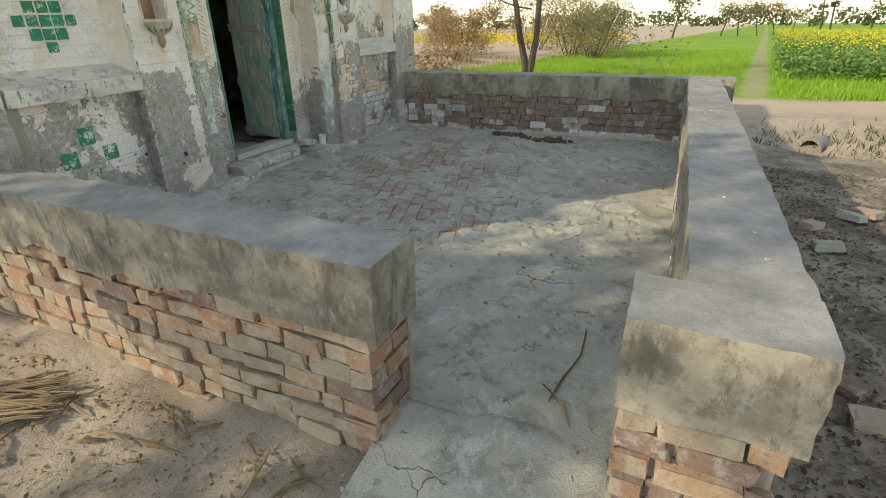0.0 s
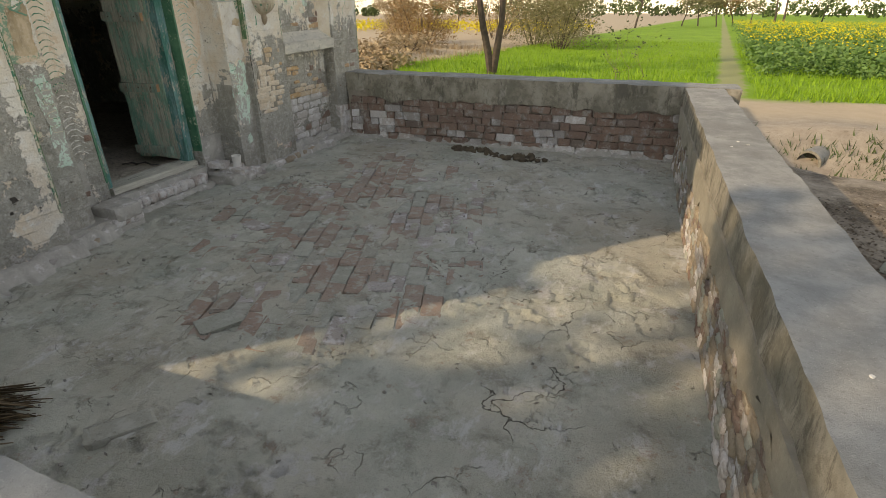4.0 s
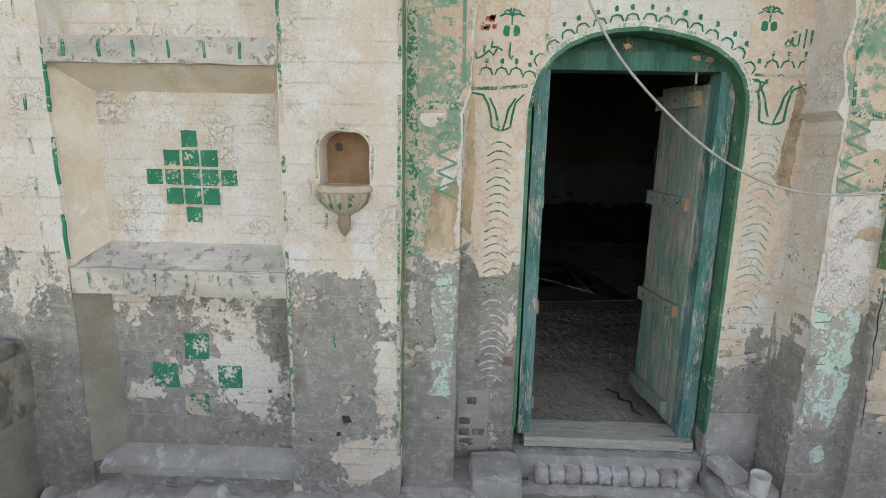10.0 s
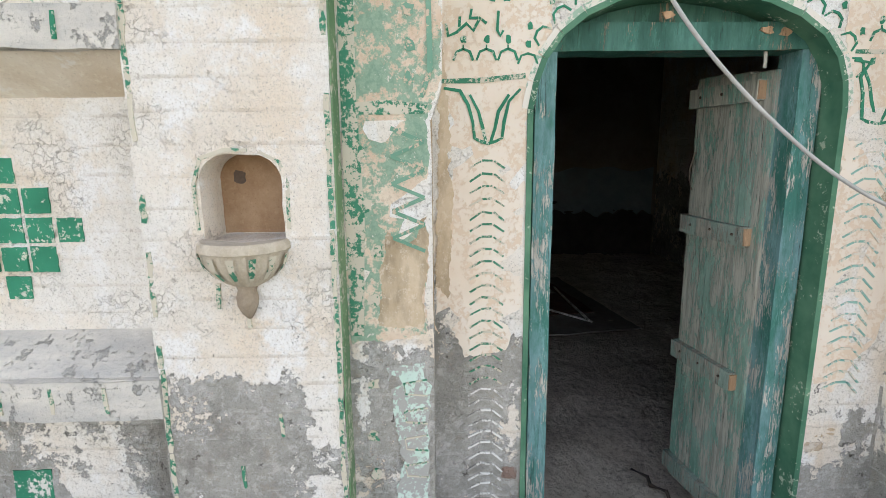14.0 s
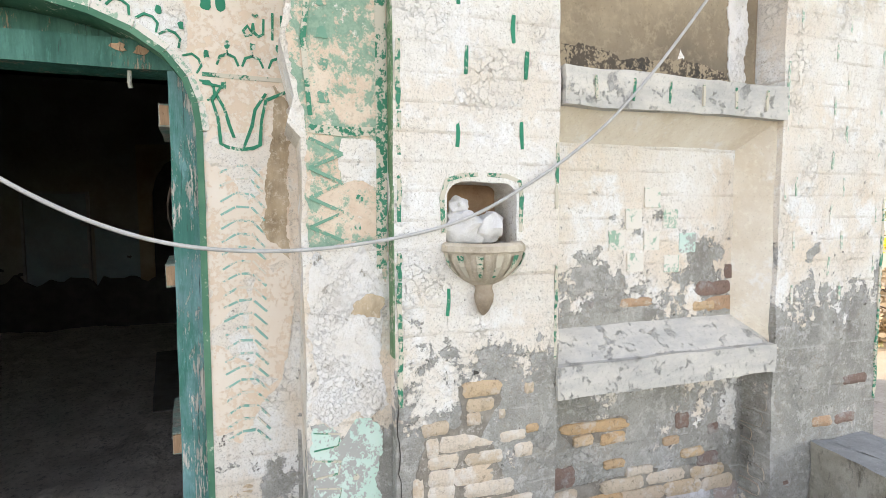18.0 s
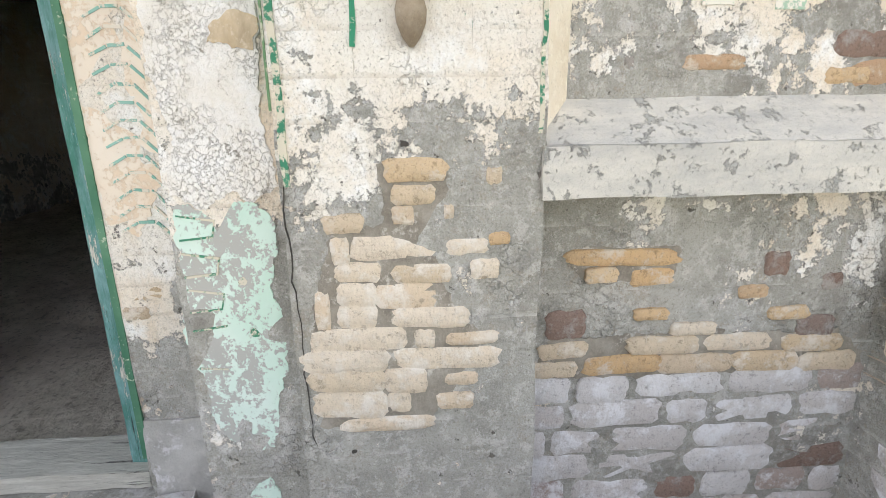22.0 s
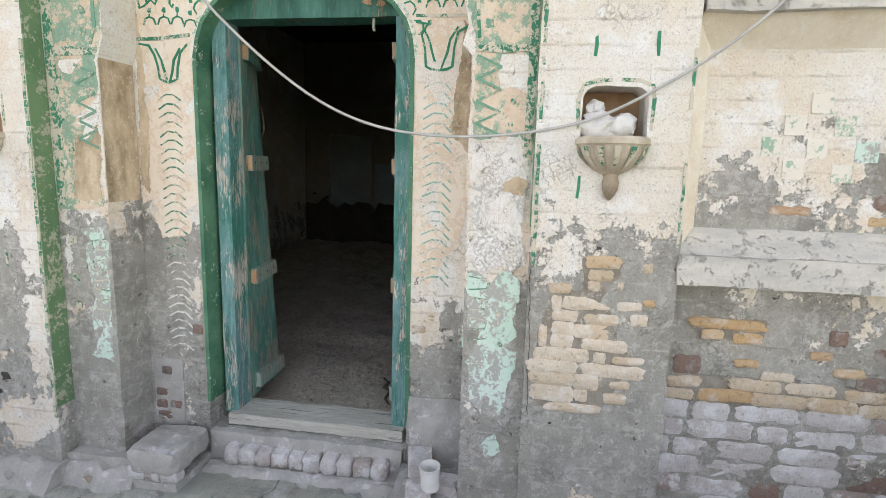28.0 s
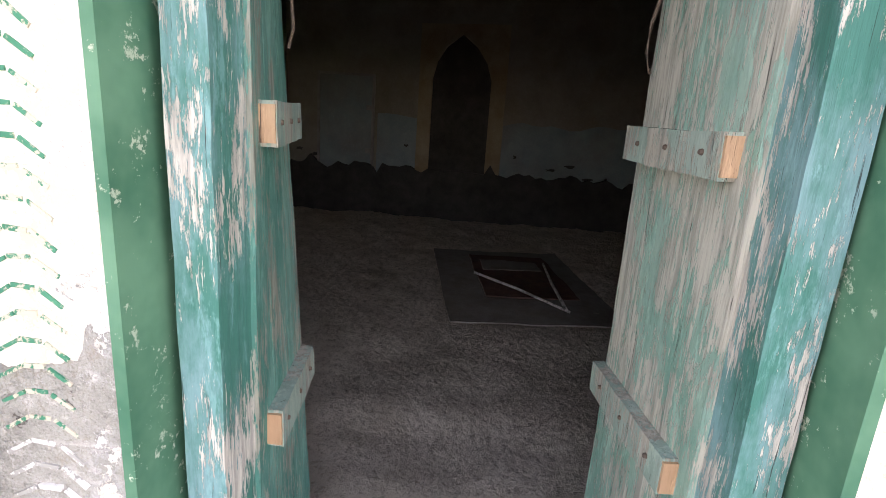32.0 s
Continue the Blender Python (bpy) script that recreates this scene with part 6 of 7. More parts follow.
# ---- door ----
frame_things = empty("door_frame", -0.42, 4.33, 0.17, "worn teal painted timber door frame with weathered sill", "door frame", kind="structure")
def frame_bits():
    e = frame_things
    wpart("post", slab(bmesh.new(), -0.49, -0.375, 3.868, 3.935, 0.212, 2.09, step=0.05, amp=0.003), TEAL_FRAME, e)
    wpart("post", slab(bmesh.new(), -0.49, -0.375, 4.725, 4.80, 0.212, 2.09, step=0.05, amp=0.003), TEAL_FRAME, e)
    wpart("lintel", slab(bmesh.new(), -0.50, -0.37, 3.86, 4.805, 2.085, 2.17, step=0.06, amp=0.004), LINTEL_SHADE_GREEN, e)
    bm = bmesh.new()
    prism(bm, [(3.86, 2.165), (4.80, 2.165)] + [(y, z - 0.008) for y, z in ARCH[::-1] if z > 2.1], -0.47, -0.42)
    # the lintel's dark green here paints the shadow under the arch
    wpart("tympanum", bm, LINTEL_SHADE_GREEN, e)
    wpart("sill", slab(bmesh.new(), -0.52, -0.335, 3.90, 4.79, 0.165, 0.220, step=0.02, amp=0.006, scale=9), WOOD_SILL, e, "grey weathered timber sill, split at its edge")
    bm = bmesh.new()
    for y, z in ((4.60, 2.145), (4.66, 2.14), (4.28, 2.19)):
        blot(bm, y, z, 0.05, 0.03, -0.368, n=10, rough=0.5)
    wpart("bared_wood", bm, TIMBER_TIP, e, smooth=False)
    bm = tube(bmesh.new(), [(-0.40, 4.62, 2.09), (-0.395, 4.62, 2.05), (-0.40, 4.622, 2.035)], 0.006, 6)
    wpart("peg", bm, WOOD_GREY, e)


frame_bits()


def leaf(label, hinge, free, face, paint, twist=0.0):
    """One door leaf; face: the side, along its normal, that carries the battens; twist: how far its free edge has warped at the top."""
    d = Vector((free[0] - hinge[0], free[1] - hinge[1], 0))
    w = d.length
    turn = math.degrees(math.atan2(d.y, d.x))
    e = empty("door_leaf", hinge[0], hinge[1], 0.24, label, "door", group="door leaves")
    e.rotation_euler = (0, 0, radians(turn))
    x = 0.0
    for k, pw in enumerate((0.30, 0.36, 0.34)):
        bm = slab(bmesh.new(), x + 0.002, x + pw * w - 0.002, -0.016, 0.016, 0.0 + 0.01 * (k % 2), 1.80 + 0.01 * k, step=0.06, amp=0.003)
        part("plank", bm, paint, e)
        x += pw * w
    for z, tilt in ((0.04, 0.0), (0.60, -0.004), (1.175, 0.004), (1.70, 0.0)):
        bm = slab(bmesh.new(), 0.05, w + (0.008 if face > 0 else -0.004), 0.014 * face if face > 0 else -0.046, 0.046 if face > 0 else -0.014, z, z + 0.075, step=0.04, amp=0.004)
        b = part("batten", bm, paint if z > 1.6 else WOOD_TEAL, e)
        if z < 0.1:
            continue
        bm = slab(bmesh.new(), 0.044, 0.052, 0.016 if face > 0 else -0.044, 0.044 if face > 0 else -0.016, z + 0.006, z + 0.069, step=0.03, amp=0.002)
        part("split_end", bm, TIMBER_TIP, b, "raw orange split timber end")
        for q in (0.25, 0.55, 0.85):
            bm = bmesh.new()
            bmesh.ops.create_cone(bm, cap_ends=True, segments=8, radius1=0.006, radius2=0.004, depth=0.006)
            for v in bm.verts:
                v.co = Vector((w * q + v.co.x, (0.048 + v.co.z) * (1 if face > 0 else -1), z + 0.04 + v.co.y))
            part("nail", bm, IRON, b)
    bm = tube(bmesh.new(), [(w - 0.03, 0.03 * face, 1.36), (w - 0.025, 0.042 * face, 1.40), (w - 0.03, 0.042 * face, 1.46), (w - 0.035, 0.03 * face, 1.52)], 0.004, 6)
    part("hasp", bm, IRON, e, "hanging rusty iron hasp")
    for ob in e.children_recursive:
        for v in ob.data.vertices:
            v.co.y += twist * v.co.x / w * v.co.z / 1.8
    return e


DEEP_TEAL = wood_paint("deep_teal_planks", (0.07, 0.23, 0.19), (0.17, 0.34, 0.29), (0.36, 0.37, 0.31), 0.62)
WOOD_TEAL = wood_paint("bleached_teal_batten", (0.24, 0.34, 0.29), (0.34, 0.42, 0.36), (0.46, 0.43, 0.36), 0.7)
leaf("worn teal plank door leaf standing open inwards", (-0.47, 4.728), (-0.90, 4.672), 1, TEAL_LEAF)
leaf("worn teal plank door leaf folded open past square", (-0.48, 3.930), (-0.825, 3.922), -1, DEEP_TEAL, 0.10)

# ---- niches with fluted bowls ----
def bowl(name, yc, zt, r, x, label, seed):
    e = empty(name, x, yc, zt, label, "wall niche bowl", group="wall niche bowls")
    bm = bmesh.new()
    prof = [(0.004, 0.98), (-0.004, 1.05), (-0.020, 1.06), (-0.026, 1.0), (-0.045, 0.96), (-0.068, 0.86), (-0.090, 0.70), (-0.108, 0.50), (-0.120, 0.30), (-0.124, 0.22)]
    n = 66
    rings = []
    for z, k in prof:
        ring = []
        for i in range(n + 1):
            a = math.pi * i / n
            flute = 1 + (0.055 * abs(math.sin(a * 11)) - 0.03 if z < -0.03 else 0.012 * math.cos(a * 22))
            ring.append(bm.verts.new((math.sin(a) * r * k * flute, -math.cos(a) * r * k * flute, z)))
        rings.append(ring)
    for r1, r2 in zip(rings, rings[1:]):
        for i in range(n):
            bm.faces.new((r1[i], r2[i], r2[i + 1], r1[i + 1]))
    c = bm.verts.new((0.02, 0, -0.004))
    for i in range(n):
        bm.faces.new((c, rings[0][i], rings[0][i + 1]))
    bm.faces.new(rings[-1])
    part("bowl", bm, BOWL, e, "fluted lime stucco half bowl with traces of green")
    bm = tube(bmesh.new(), [(0.010, 0, -0.118), (0.012, 0, -0.132), (0.014, 0, -0.150), (0.014, 0, -0.172), (0.010, 0, -0.196), (0.006, 0, -0.212)], [0.030, 0.024, 0.029, 0.027, 0.017, 0.005], 14)
    part("finial", bm, FINIAL, e, "brown stained pendant tip")
    for k in range(7):
        bm = bmesh.new()
        a = math.pi * (k + 0.5) / 7
        for z0, z1, q0, q1 in ((-0.030, -0.062, 1.0, 0.90), (-0.062, -0.094, 0.90, 0.66)):
            d = 0.085
            vs = []
            for z, q, w in ((z0, q0, d), (z1, q1, d * 0.7)):
                for s in (-1, 1):
                    vs.append(bm.verts.new((math.sin(a + s * w) * r * q * 1.075, -math.cos(a + s * w) * r * q * 1.075, z)))
            bm.faces.new((vs[0], vs[1], vs[3], vs[2]))
        part("painted_petal", bm, GREEN_OLD, e, smooth=False)
    return e


bowl("niche_bowl", 3.037, 1.552, 0.112, 0.0, "fluted stucco bowl below the empty arched niche", 1)
bowl("niche_bowl", 5.595, 1.570, 0.118, 0.0, "fluted stucco bowl below the niche holding a white rag", 2)
f = bmesh.new()
for y0, y1, z, r in ((2.93, 3.145, 1.775, 0.075), (5.485, 5.705, 1.745, 0.045)):
    for s, yc in ((1, y0), (-1, y1)):
        pts = [(yc, z + 0.01), (yc, z - r)] + [(yc + s * r * (1 - math.cos(a)), z - r + r * math.sin(a)) for a in (0.3, 0.6, 0.9, 1.2, 1.45)] + [(yc + s * r, z + 0.01)]
        prism(f, pts, -0.14, 0.001)
wpart("niche_corner", f, PLASTER, wall, smooth=False)
f = boxes((-0.156, -0.146, 2.925, 3.15, 1.55, 1.78), (-0.165, -0.157, 5.48, 5.71, 1.57, 1.75), step=0.05, amp=0.002)
wpart("niche_back", f, NICHE, wall, "ochre stained back of the niche")
bm = bmesh.new()
for y, z in ((2.985, 1.71), ):
    blot(bm, y, z, 0.035, 0.04, -0.145, n=12, rough=0.2)
wpart("stain", bm, IRON, wall, smooth=False)
ornament([[(5.475, 1.60), (5.47, 1.70), (5.485, 1.75), (5.53, 1.765), (5.58, 1.768)], [(5.61, 1.768), (5.67, 1.765), (5.715, 1.75), (5.722, 1.70), (5.718, 1.60)]], 0.001, GREEN_OLD, 0.014)
ornament([[(2.92, 1.58), (2.917, 1.70), (2.94, 1.765), (3.0, 1.785), (3.06, 1.785)], [(3.09, 1.78), (3.14, 1.755), (3.158, 1.70), (3.155, 1.58)]], 0.001, GREEN_OLD, 0.010)


def rag():
    e = empty("cloth_rag", -0.06, 5.58, 1.568, "crumpled soiled white rag stuffed into the niche", "cloth")
    rnd = random.Random(3)
    for nm, c, s, tw in (("wad", (0.02, -0.03, 0.045), (0.06, 0.075, 0.055), 0), ("fold", (0.03, 0.05, 0.045), (0.045, 0.05, 0.05), 1), ("twist", (0.02, -0.045, 0.105), (0.03, 0.035, 0.035), 2)):
        bm = bmesh.new()
        bmesh.ops.create_icosphere(bm, subdivisions=3, radius=1)
        for v in bm.verts:
            k = 1 + 0.40 * noise.noise(v.co * 1.7 + Vector((tw * 5, 0, 0))) - 0.28 * abs(noise.noise(v.co * 3.1 + Vector((tw, 3, 0))))
            v.co = Vector((v.co.x * s[0] * k + c[0], v.co.y * s[1] * k + c[1], max(0.0, v.co.z * s[2] * k + c[2])))
        part(nm, bm, CLOTH, e)
    for k in range(4):
        bm = tube(bmesh.new(), [(0.02, 0.05 + 0.012 * k, 0.01), (0.0, 0.07 + 0.01 * k, 0.03 + 0.01 * k), (-0.03, 0.09, 0.05 + 0.012 * k)], 0.004, 5)
        part("twig", bm, STRAW, e)


rag()

# ---- cable across the doorway ----
pts = [(0.10, 3.80, 2.72), (0.12, 3.90, 2.41), (0.125, 4.03, 2.145), (0.115, 4.2, 1.963), (0.11, 4.35, 1.83), (0.108, 4.5, 1.715), (0.11, 4.65, 1.632), (0.105, 4.8, 1.583), (0.08, 4.95, 1.566), (0.05, 5.1, 1.563), (0.03, 5.25, 1.577), (0.02, 5.4, 1.60), (0.018, 5.55, 1.64), (0.022, 5.7, 1.72), (0.02, 5.9, 1.84), (0.016, 6.1, 2.01), (0.014, 6.35, 2.298), (0.012, 6.6, 2.627), (0.012, 6.7, 2.76)]
cv = bpy.data.curves.new("cable", "CURVE")
cv.dimensions, cv.bevel_depth, cv.bevel_resolution, cv.resolution_u = "3D", 0.005, 3, 8
sp = cv.splines.new("NURBS")
sp.points.add(len(pts) - 1)
sp.use_endpoint_u, sp.order_u = True, 4
for p, q in zip(sp.points, pts):
    p.co = (*q, 1)
cv.materials.append(CABLE)
tagged(new("cable", cv), "grey electric cable sagging across the front wall", "cable")

# ---- inside the room ----
e = empty("prayer_niche", RX, 3.91, 0.16, "tall pointed prayer niche in the dim rear wall", "niche", kind="structure")
bm = bmesh.new()
inn = [(3.54, 0.2), (3.54, 1.95), (3.59, 2.15), (3.70, 2.33), (3.89, 2.48), (4.08, 2.34), (4.21, 2.16), (4.28, 1.95), (4.28, 0.2)]
out = [(3.37, 0.2), (3.37, 1.95), (3.37, 2.2), (3.37, 2.58), (3.89, 2.60), (4.47, 2.62), (4.47, 2.2), (4.47, 1.95), (4.47, 0.2)]
for k in range(8):
    prism(bm, [out[k], out[k + 1], inn[k + 1], inn[k]], RX, RX + 0.07)
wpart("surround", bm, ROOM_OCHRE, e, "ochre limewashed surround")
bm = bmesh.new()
# flat black sheet paints the shade of the niche's depth
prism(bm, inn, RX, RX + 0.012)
wpart("recess", bm, ROOM_DARK, e, "flat recess sheet, coloured black in place of its shade")
e = empty("dado", RX, 4.3, 0.16, "damp blue limewashed dado with crumbled base", "dado", kind="structure")
bm = bmesh.new()
for y0, y1 in ((2.84, 3.36), (4.48, 6.9)):
    n = int((y1 - y0) / 0.12)
    top = [(y0 + (y1 - y0) * k / n, 1.46 + 0.08 * noise.noise(Vector((k * 0.4, y0, 0)))) for k in range(n + 1)]
    prism(bm, [(y0, 0.6), (y1, 0.6)] + top[::-1], RX, RX + 0.008)
wpart("blue_band", bm, ROOM_BLUE, e)
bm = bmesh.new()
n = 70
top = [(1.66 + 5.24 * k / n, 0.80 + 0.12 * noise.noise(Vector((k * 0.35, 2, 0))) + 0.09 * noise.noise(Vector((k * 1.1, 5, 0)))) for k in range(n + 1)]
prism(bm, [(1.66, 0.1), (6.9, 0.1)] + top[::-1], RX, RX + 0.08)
wpart("crumbled_base", bm, ROOM_DARK, e, "black crumbled plaster with a ragged upper edge")
for k in range(16):
    bm = bmesh.new()
    y = 1.8 + 5.0 * ((k * 0.381) % 1)
    blot(bm, y, 0.95 + 0.14 * math.sin(k * 2.3), 0.10 + 0.08 * math.sin(k), 0.05, RX + 0.008, 0.004, n=12, rough=0.6)
    wpart("plaster_scar", bm, ROOM_DARK, e)
e = empty("wall_cupboard", RX, 2.45, 0.6, "shallow shut cupboard in the rear wall", "cupboard")
wpart("door", boxes((RX, RX + 0.03, 2.08, 2.77, 0.66, 1.92), step=0.1, amp=0.003), ROOM_BLUE, e)
wpart("frame", boxes((RX, RX + 0.055, 2.05, 2.08, 0.6, 1.95), (RX, RX + 0.055, 2.77, 2.80, 0.6, 1.95), (RX, RX + 0.055, 2.08, 2.77, 1.92, 1.95), step=0.1, amp=0.003), CEMENT, e)
for z in (0.95, 1.5):
    wpart("hinge", boxes((RX + 0.03, RX + 0.06, 2.70, 2.80, z, z + 0.06), step=0.05, amp=0.002), CEMENT, e)
e = empty("prayer_rug", -3.9, 4.62, 0.17, "threadbare red prayer rug lying on the dusty floor", "rug")
for nm, x0, x1, y0, y1, z0, m in (("border", -0.95, 0.95, -0.62, 0.62, 0.012, RUG_EDGE), ("field", -0.75, 0.45, -0.30, 0.42, 0.022, CARPET), ("band", -0.55, -0.25, -0.22, 0.30, 0.029, RUG_EDGE)):
    bm = slab(bmesh.new(), x0, x1, y0, y1, z0, z0 + 0.01, step=0.08, amp=0.012, scale=3)
    part(nm, bm, m, e)
e.rotation_euler = (0, 0, radians(9))
for pts, lab in (([(-3.95, 4.29, 0.215), (-3.6, 4.62, 0.222), (-3.18, 4.98, 0.215)], "pale thin stick lying across the rug"), ([(-3.2, 4.96, 0.222), (-3.8, 4.92, 0.228), (-4.4, 4.91, 0.222)], "second pale stick meeting the first on the rug")):
    thing("stick", tube(bmesh.new(), pts, [0.012, 0.012, 0.01], 6), CHALK, lab, "stick", "sticks on the rug")
bm = tube(bmesh.new(), [(-1.0, 4.52, 0.185), (-0.92, 4.57, 0.195), (-0.86, 4.56, 0.19), (-0.80, 4.61, 0.20), (-0.72, 4.60, 0.188), (-0.66, 4.64, 0.186)], [0.006, 0.009, 0.010, 0.009, 0.008, 0.004], 7)
thing("twig", bm, BARK, "dark crooked twig lying inside the door", "twig")

# ---- floor: worn brick and small litter ----
e = floor
rnd = random.Random(77)
th = radians(108)
for i in range(-9, 10):
    for j in range(-12, 13):
        u, v = (i + (0.5 if j % 2 else 0)) * 0.238, j * 0.120
        x, y = 1.45 + math.cos(th) * u - math.sin(th) * v, 4.65 + math.sin(th) * u + math.cos(th) * v
        if 0.15 < x < 3.6 and bared(x, y) > 0.20:
            mat = rnd.choice((PAVER, PAVER, PAVER, PAVER, PAVER, PAVER_GREY, PAVER_GREY, PAVER_GREY, PAVER_GREY, PAVER_SALT))
            one_brick(e, (x + rnd.uniform(-0.006, 0.006), y + rnd.uniform(-0.006, 0.006), -0.037 + rnd.uniform(-0.004, 0.006)), (0.234, 0.115, 0.07), 108, mat, rnd, "paver", tilt=0.9)
for y, x, w, h in ((4.1, 0.86, 0.22, 0.12), (4.7, 1.38, 0.2, 0.11), (3.55, 1.35, 0.16, 0.1), (5.6, 1.65, 0.2, 0.12), (2.95, 1.55, 0.22, 0.16), (2.2, 1.75, 0.26, 0.12), (5.2, 2.3, 0.18, 0.1), (3.6, 2.2, 0.15, 0.1)):
    one_brick(e, (x, y, -0.020), (w, h, 0.062), rnd.uniform(0, 180), rnd.choice((PAVER_SALT, PAVER_GREY)), rnd, "cement_flake")

bm = bmesh.new()
rnd = random.Random(5)
for k in range(420):
    x, y = rnd.uniform(0.15, 3.85), rnd.uniform(1.7, 6.95)
    s = rnd.uniform(0.004, 0.012)
    m = Matrix.Translation((x, y, s * 0.4)) @ pose(0, 0, 0, rnd.uniform(0, 360), rnd.uniform(0, 360), 0) @ Matrix.Diagonal((s, s * 0.8, s * 0.5, 1))
    bmesh.ops.create_icosphere(bm, subdivisions=1, radius=1, matrix=m) if k < 150 else [bm.faces.new([bm.verts.new(m @ Vector(c)) for c in q]) for q in (((1, 1, 0), (-1, 1, 0), (0, 0, 1.4)), ((-1, 1, 0), (-1, -1, 0), (0, 0, 1.4)), ((-1, -1, 0), (1, -1, 0), (0, 0, 1.4)), ((1, -1, 0), (1, 1, 0), (0, 0, 1.4)))]
thing("grit", bm, CEMENT, "scattered cement grit and pebbles on the floor", "grit", kind="stuff", smooth=False)


def clods(name, x, y, s, n, label, category, material, seed):
    rnd = random.Random(seed)
    e = empty(name, x, y, 0, label, category, "mud heaps")
    for k in range(n):
        a, d = rnd.uniform(0, 6.28), s * math.sqrt(rnd.random())
        r = rnd.uniform(0.010, 0.034)
        bm = bmesh.new()
        bmesh.ops.create_icosphere(bm, subdivisions=2, radius=1)
        off = Vector((k * 3.1, 0, 0))
        for v in bm.verts:
            u = v.co.copy()
            v.co = Vector((math.cos(a) * d * 1.7 + u.x * r * (1 + 0.8 * noise.noise(u * 3 + off)), math.sin(a) * d * 0.6 + u.y * r * (1 + 0.5 * noise.noise(u * 2 - off)), max(-0.005, r * 0.35 + u.z * r * 0.8 * (1 + 0.6 * noise.noise(u * 3 + off)))))
        part("clod", bm, material, e)


clods("mud_heap", 1.70, 6.78, 0.15, 60, "dark dried mud clods heaped near the parapet", "mud heap", DUNG, 6)
clods("mud_heap", 2.25, 6.66, 0.20, 85, "crumbling brown mud clods spread near the parapet", "mud heap", DUNG, 9)


def bundle(name, x, y, z, length, width, n, turn, label, category, material, seed, rise=0.10):
    rnd = random.Random(seed)
    bm = bmesh.new()
    for k in range(n):
        o = rnd.uniform(-1, 1)
        h = rnd.random() * rise
        a = radians(turn + rnd.gauss(0, 13))
        l = length * rnd.uniform(0.5, 1)
        px, py = x - math.sin(radians(turn)) * o * width, y + math.cos(radians(turn)) * o * width
        s = rnd.uniform(-0.2, 0.2) * length
        q = []
        for t in (-0.5, -0.15, 0.2, 0.5):
            q.append((px + math.cos(a) * (l * t + s), py + math.sin(a) * (l * t + s), z + 0.006 + h * (1 - 0.6 * abs(t)) + rnd.uniform(0, 0.012)))
        tube(bm, q, [0.004, 0.006, 0.005, 0.002], 4)
    return thing(name, bm, material, label, category, kind="stuff", smooth=False)


bundle("brushwood", 1.02, 1.88, 0.0, 0.68, 0.16, 300, 26, "dark dry brush stalks heaped on the terrace floor", "brushwood", BRUSH, 4, 0.08)

thing("twig", tube(bmesh.new(), [(3.64, 2.35, 0.012), (3.66, 2.1, 0.014), (3.62, 1.9, 0.012), (3.60, 1.72, 0.010)], [0.003, 0.005, 0.005, 0.003], 5), BRUSH, "long thin dry twig on the cement floor", "twig")
thing("twig", tube(bmesh.new(), [(3.55, 1.82, 0.012), (3.66, 1.72, 0.02), (3.72, 1.60, 0.010)], [0.004, 0.009, 0.003], 5), STRAW, "curled brown dry stalk on the cement floor", "twig")
e = bpy.data.objects["wall_parapet_right"]
rnd = random.Random(41)
for k in range(10):
    bm = bmesh.new()
    x, y, s = rnd.uniform(4.0, 4.25), rnd.uniform(1.7, 5.0), rnd.uniform(0.006, 0.013)
    n = 9
    top = [bm.verts.new((x + math.cos(6.283 * q / n) * s * rnd.uniform(0.6, 1.1), y + math.sin(6.283 * q / n) * s * rnd.uniform(0.5, 1.0), 0.781)) for q in range(n)]
    low = [bm.verts.new((v.co.x, v.co.y, 0.765)) for v in top]
    bm.faces.new(top)
    for q in range(n):
        bm.faces.new((top[q], low[q], low[(q + 1) % n], top[(q + 1) % n]))
    wpart("lime_spot", bm, CHALK, e, smooth=False)

# ---- outdoors ----
def leaves(centres, size, seed, flat=0.4, ratio=0.55):
    """Many small leaves, one quad each, about the given centres (x, y, z, radius, count)."""
    rnd = random.Random(seed)
    verts, faces = [], []
    for x, y, z, r, n in centres:
        for _ in range(n):
            while True:
                p = Vector((rnd.uniform(-1, 1), rnd.uniform(-1, 1), rnd.uniform(-1, 1)))
                if p.length < 1:
                    break
            p = Vector((x, y, z)) + Vector((p.x * r, p.y * r, p.z * r * 0.8))
            s = size * rnd.uniform(0.6, 1.3)
            u = Vector((rnd.gauss(0, 1), rnd.gauss(0, 1), rnd.gauss(0, flat))).normalized()
            w = u.cross(Vector((rnd.gauss(0, 1), rnd.gauss(0, 1), rnd.gauss(0, 1)))).normalized()
            k = len(verts)
            verts += [tuple(p - u * s), tuple(p + w * s * ratio), tuple(p + u * s), tuple(p - w * s * ratio)]
            faces.append((k, k + 1, k + 2, k + 3))
    return verts, faces


def quads(name, data, material, parent=None, label="", category="", kind=""):
    me = bpy.data.meshes.new(name)
    me.from_pydata(data[0], [], data[1])
    me.materials.append(material)
    ob = new(name, me)
    if parent:
        under(ob, parent)
    return tagged(ob, label, category, "", kind)


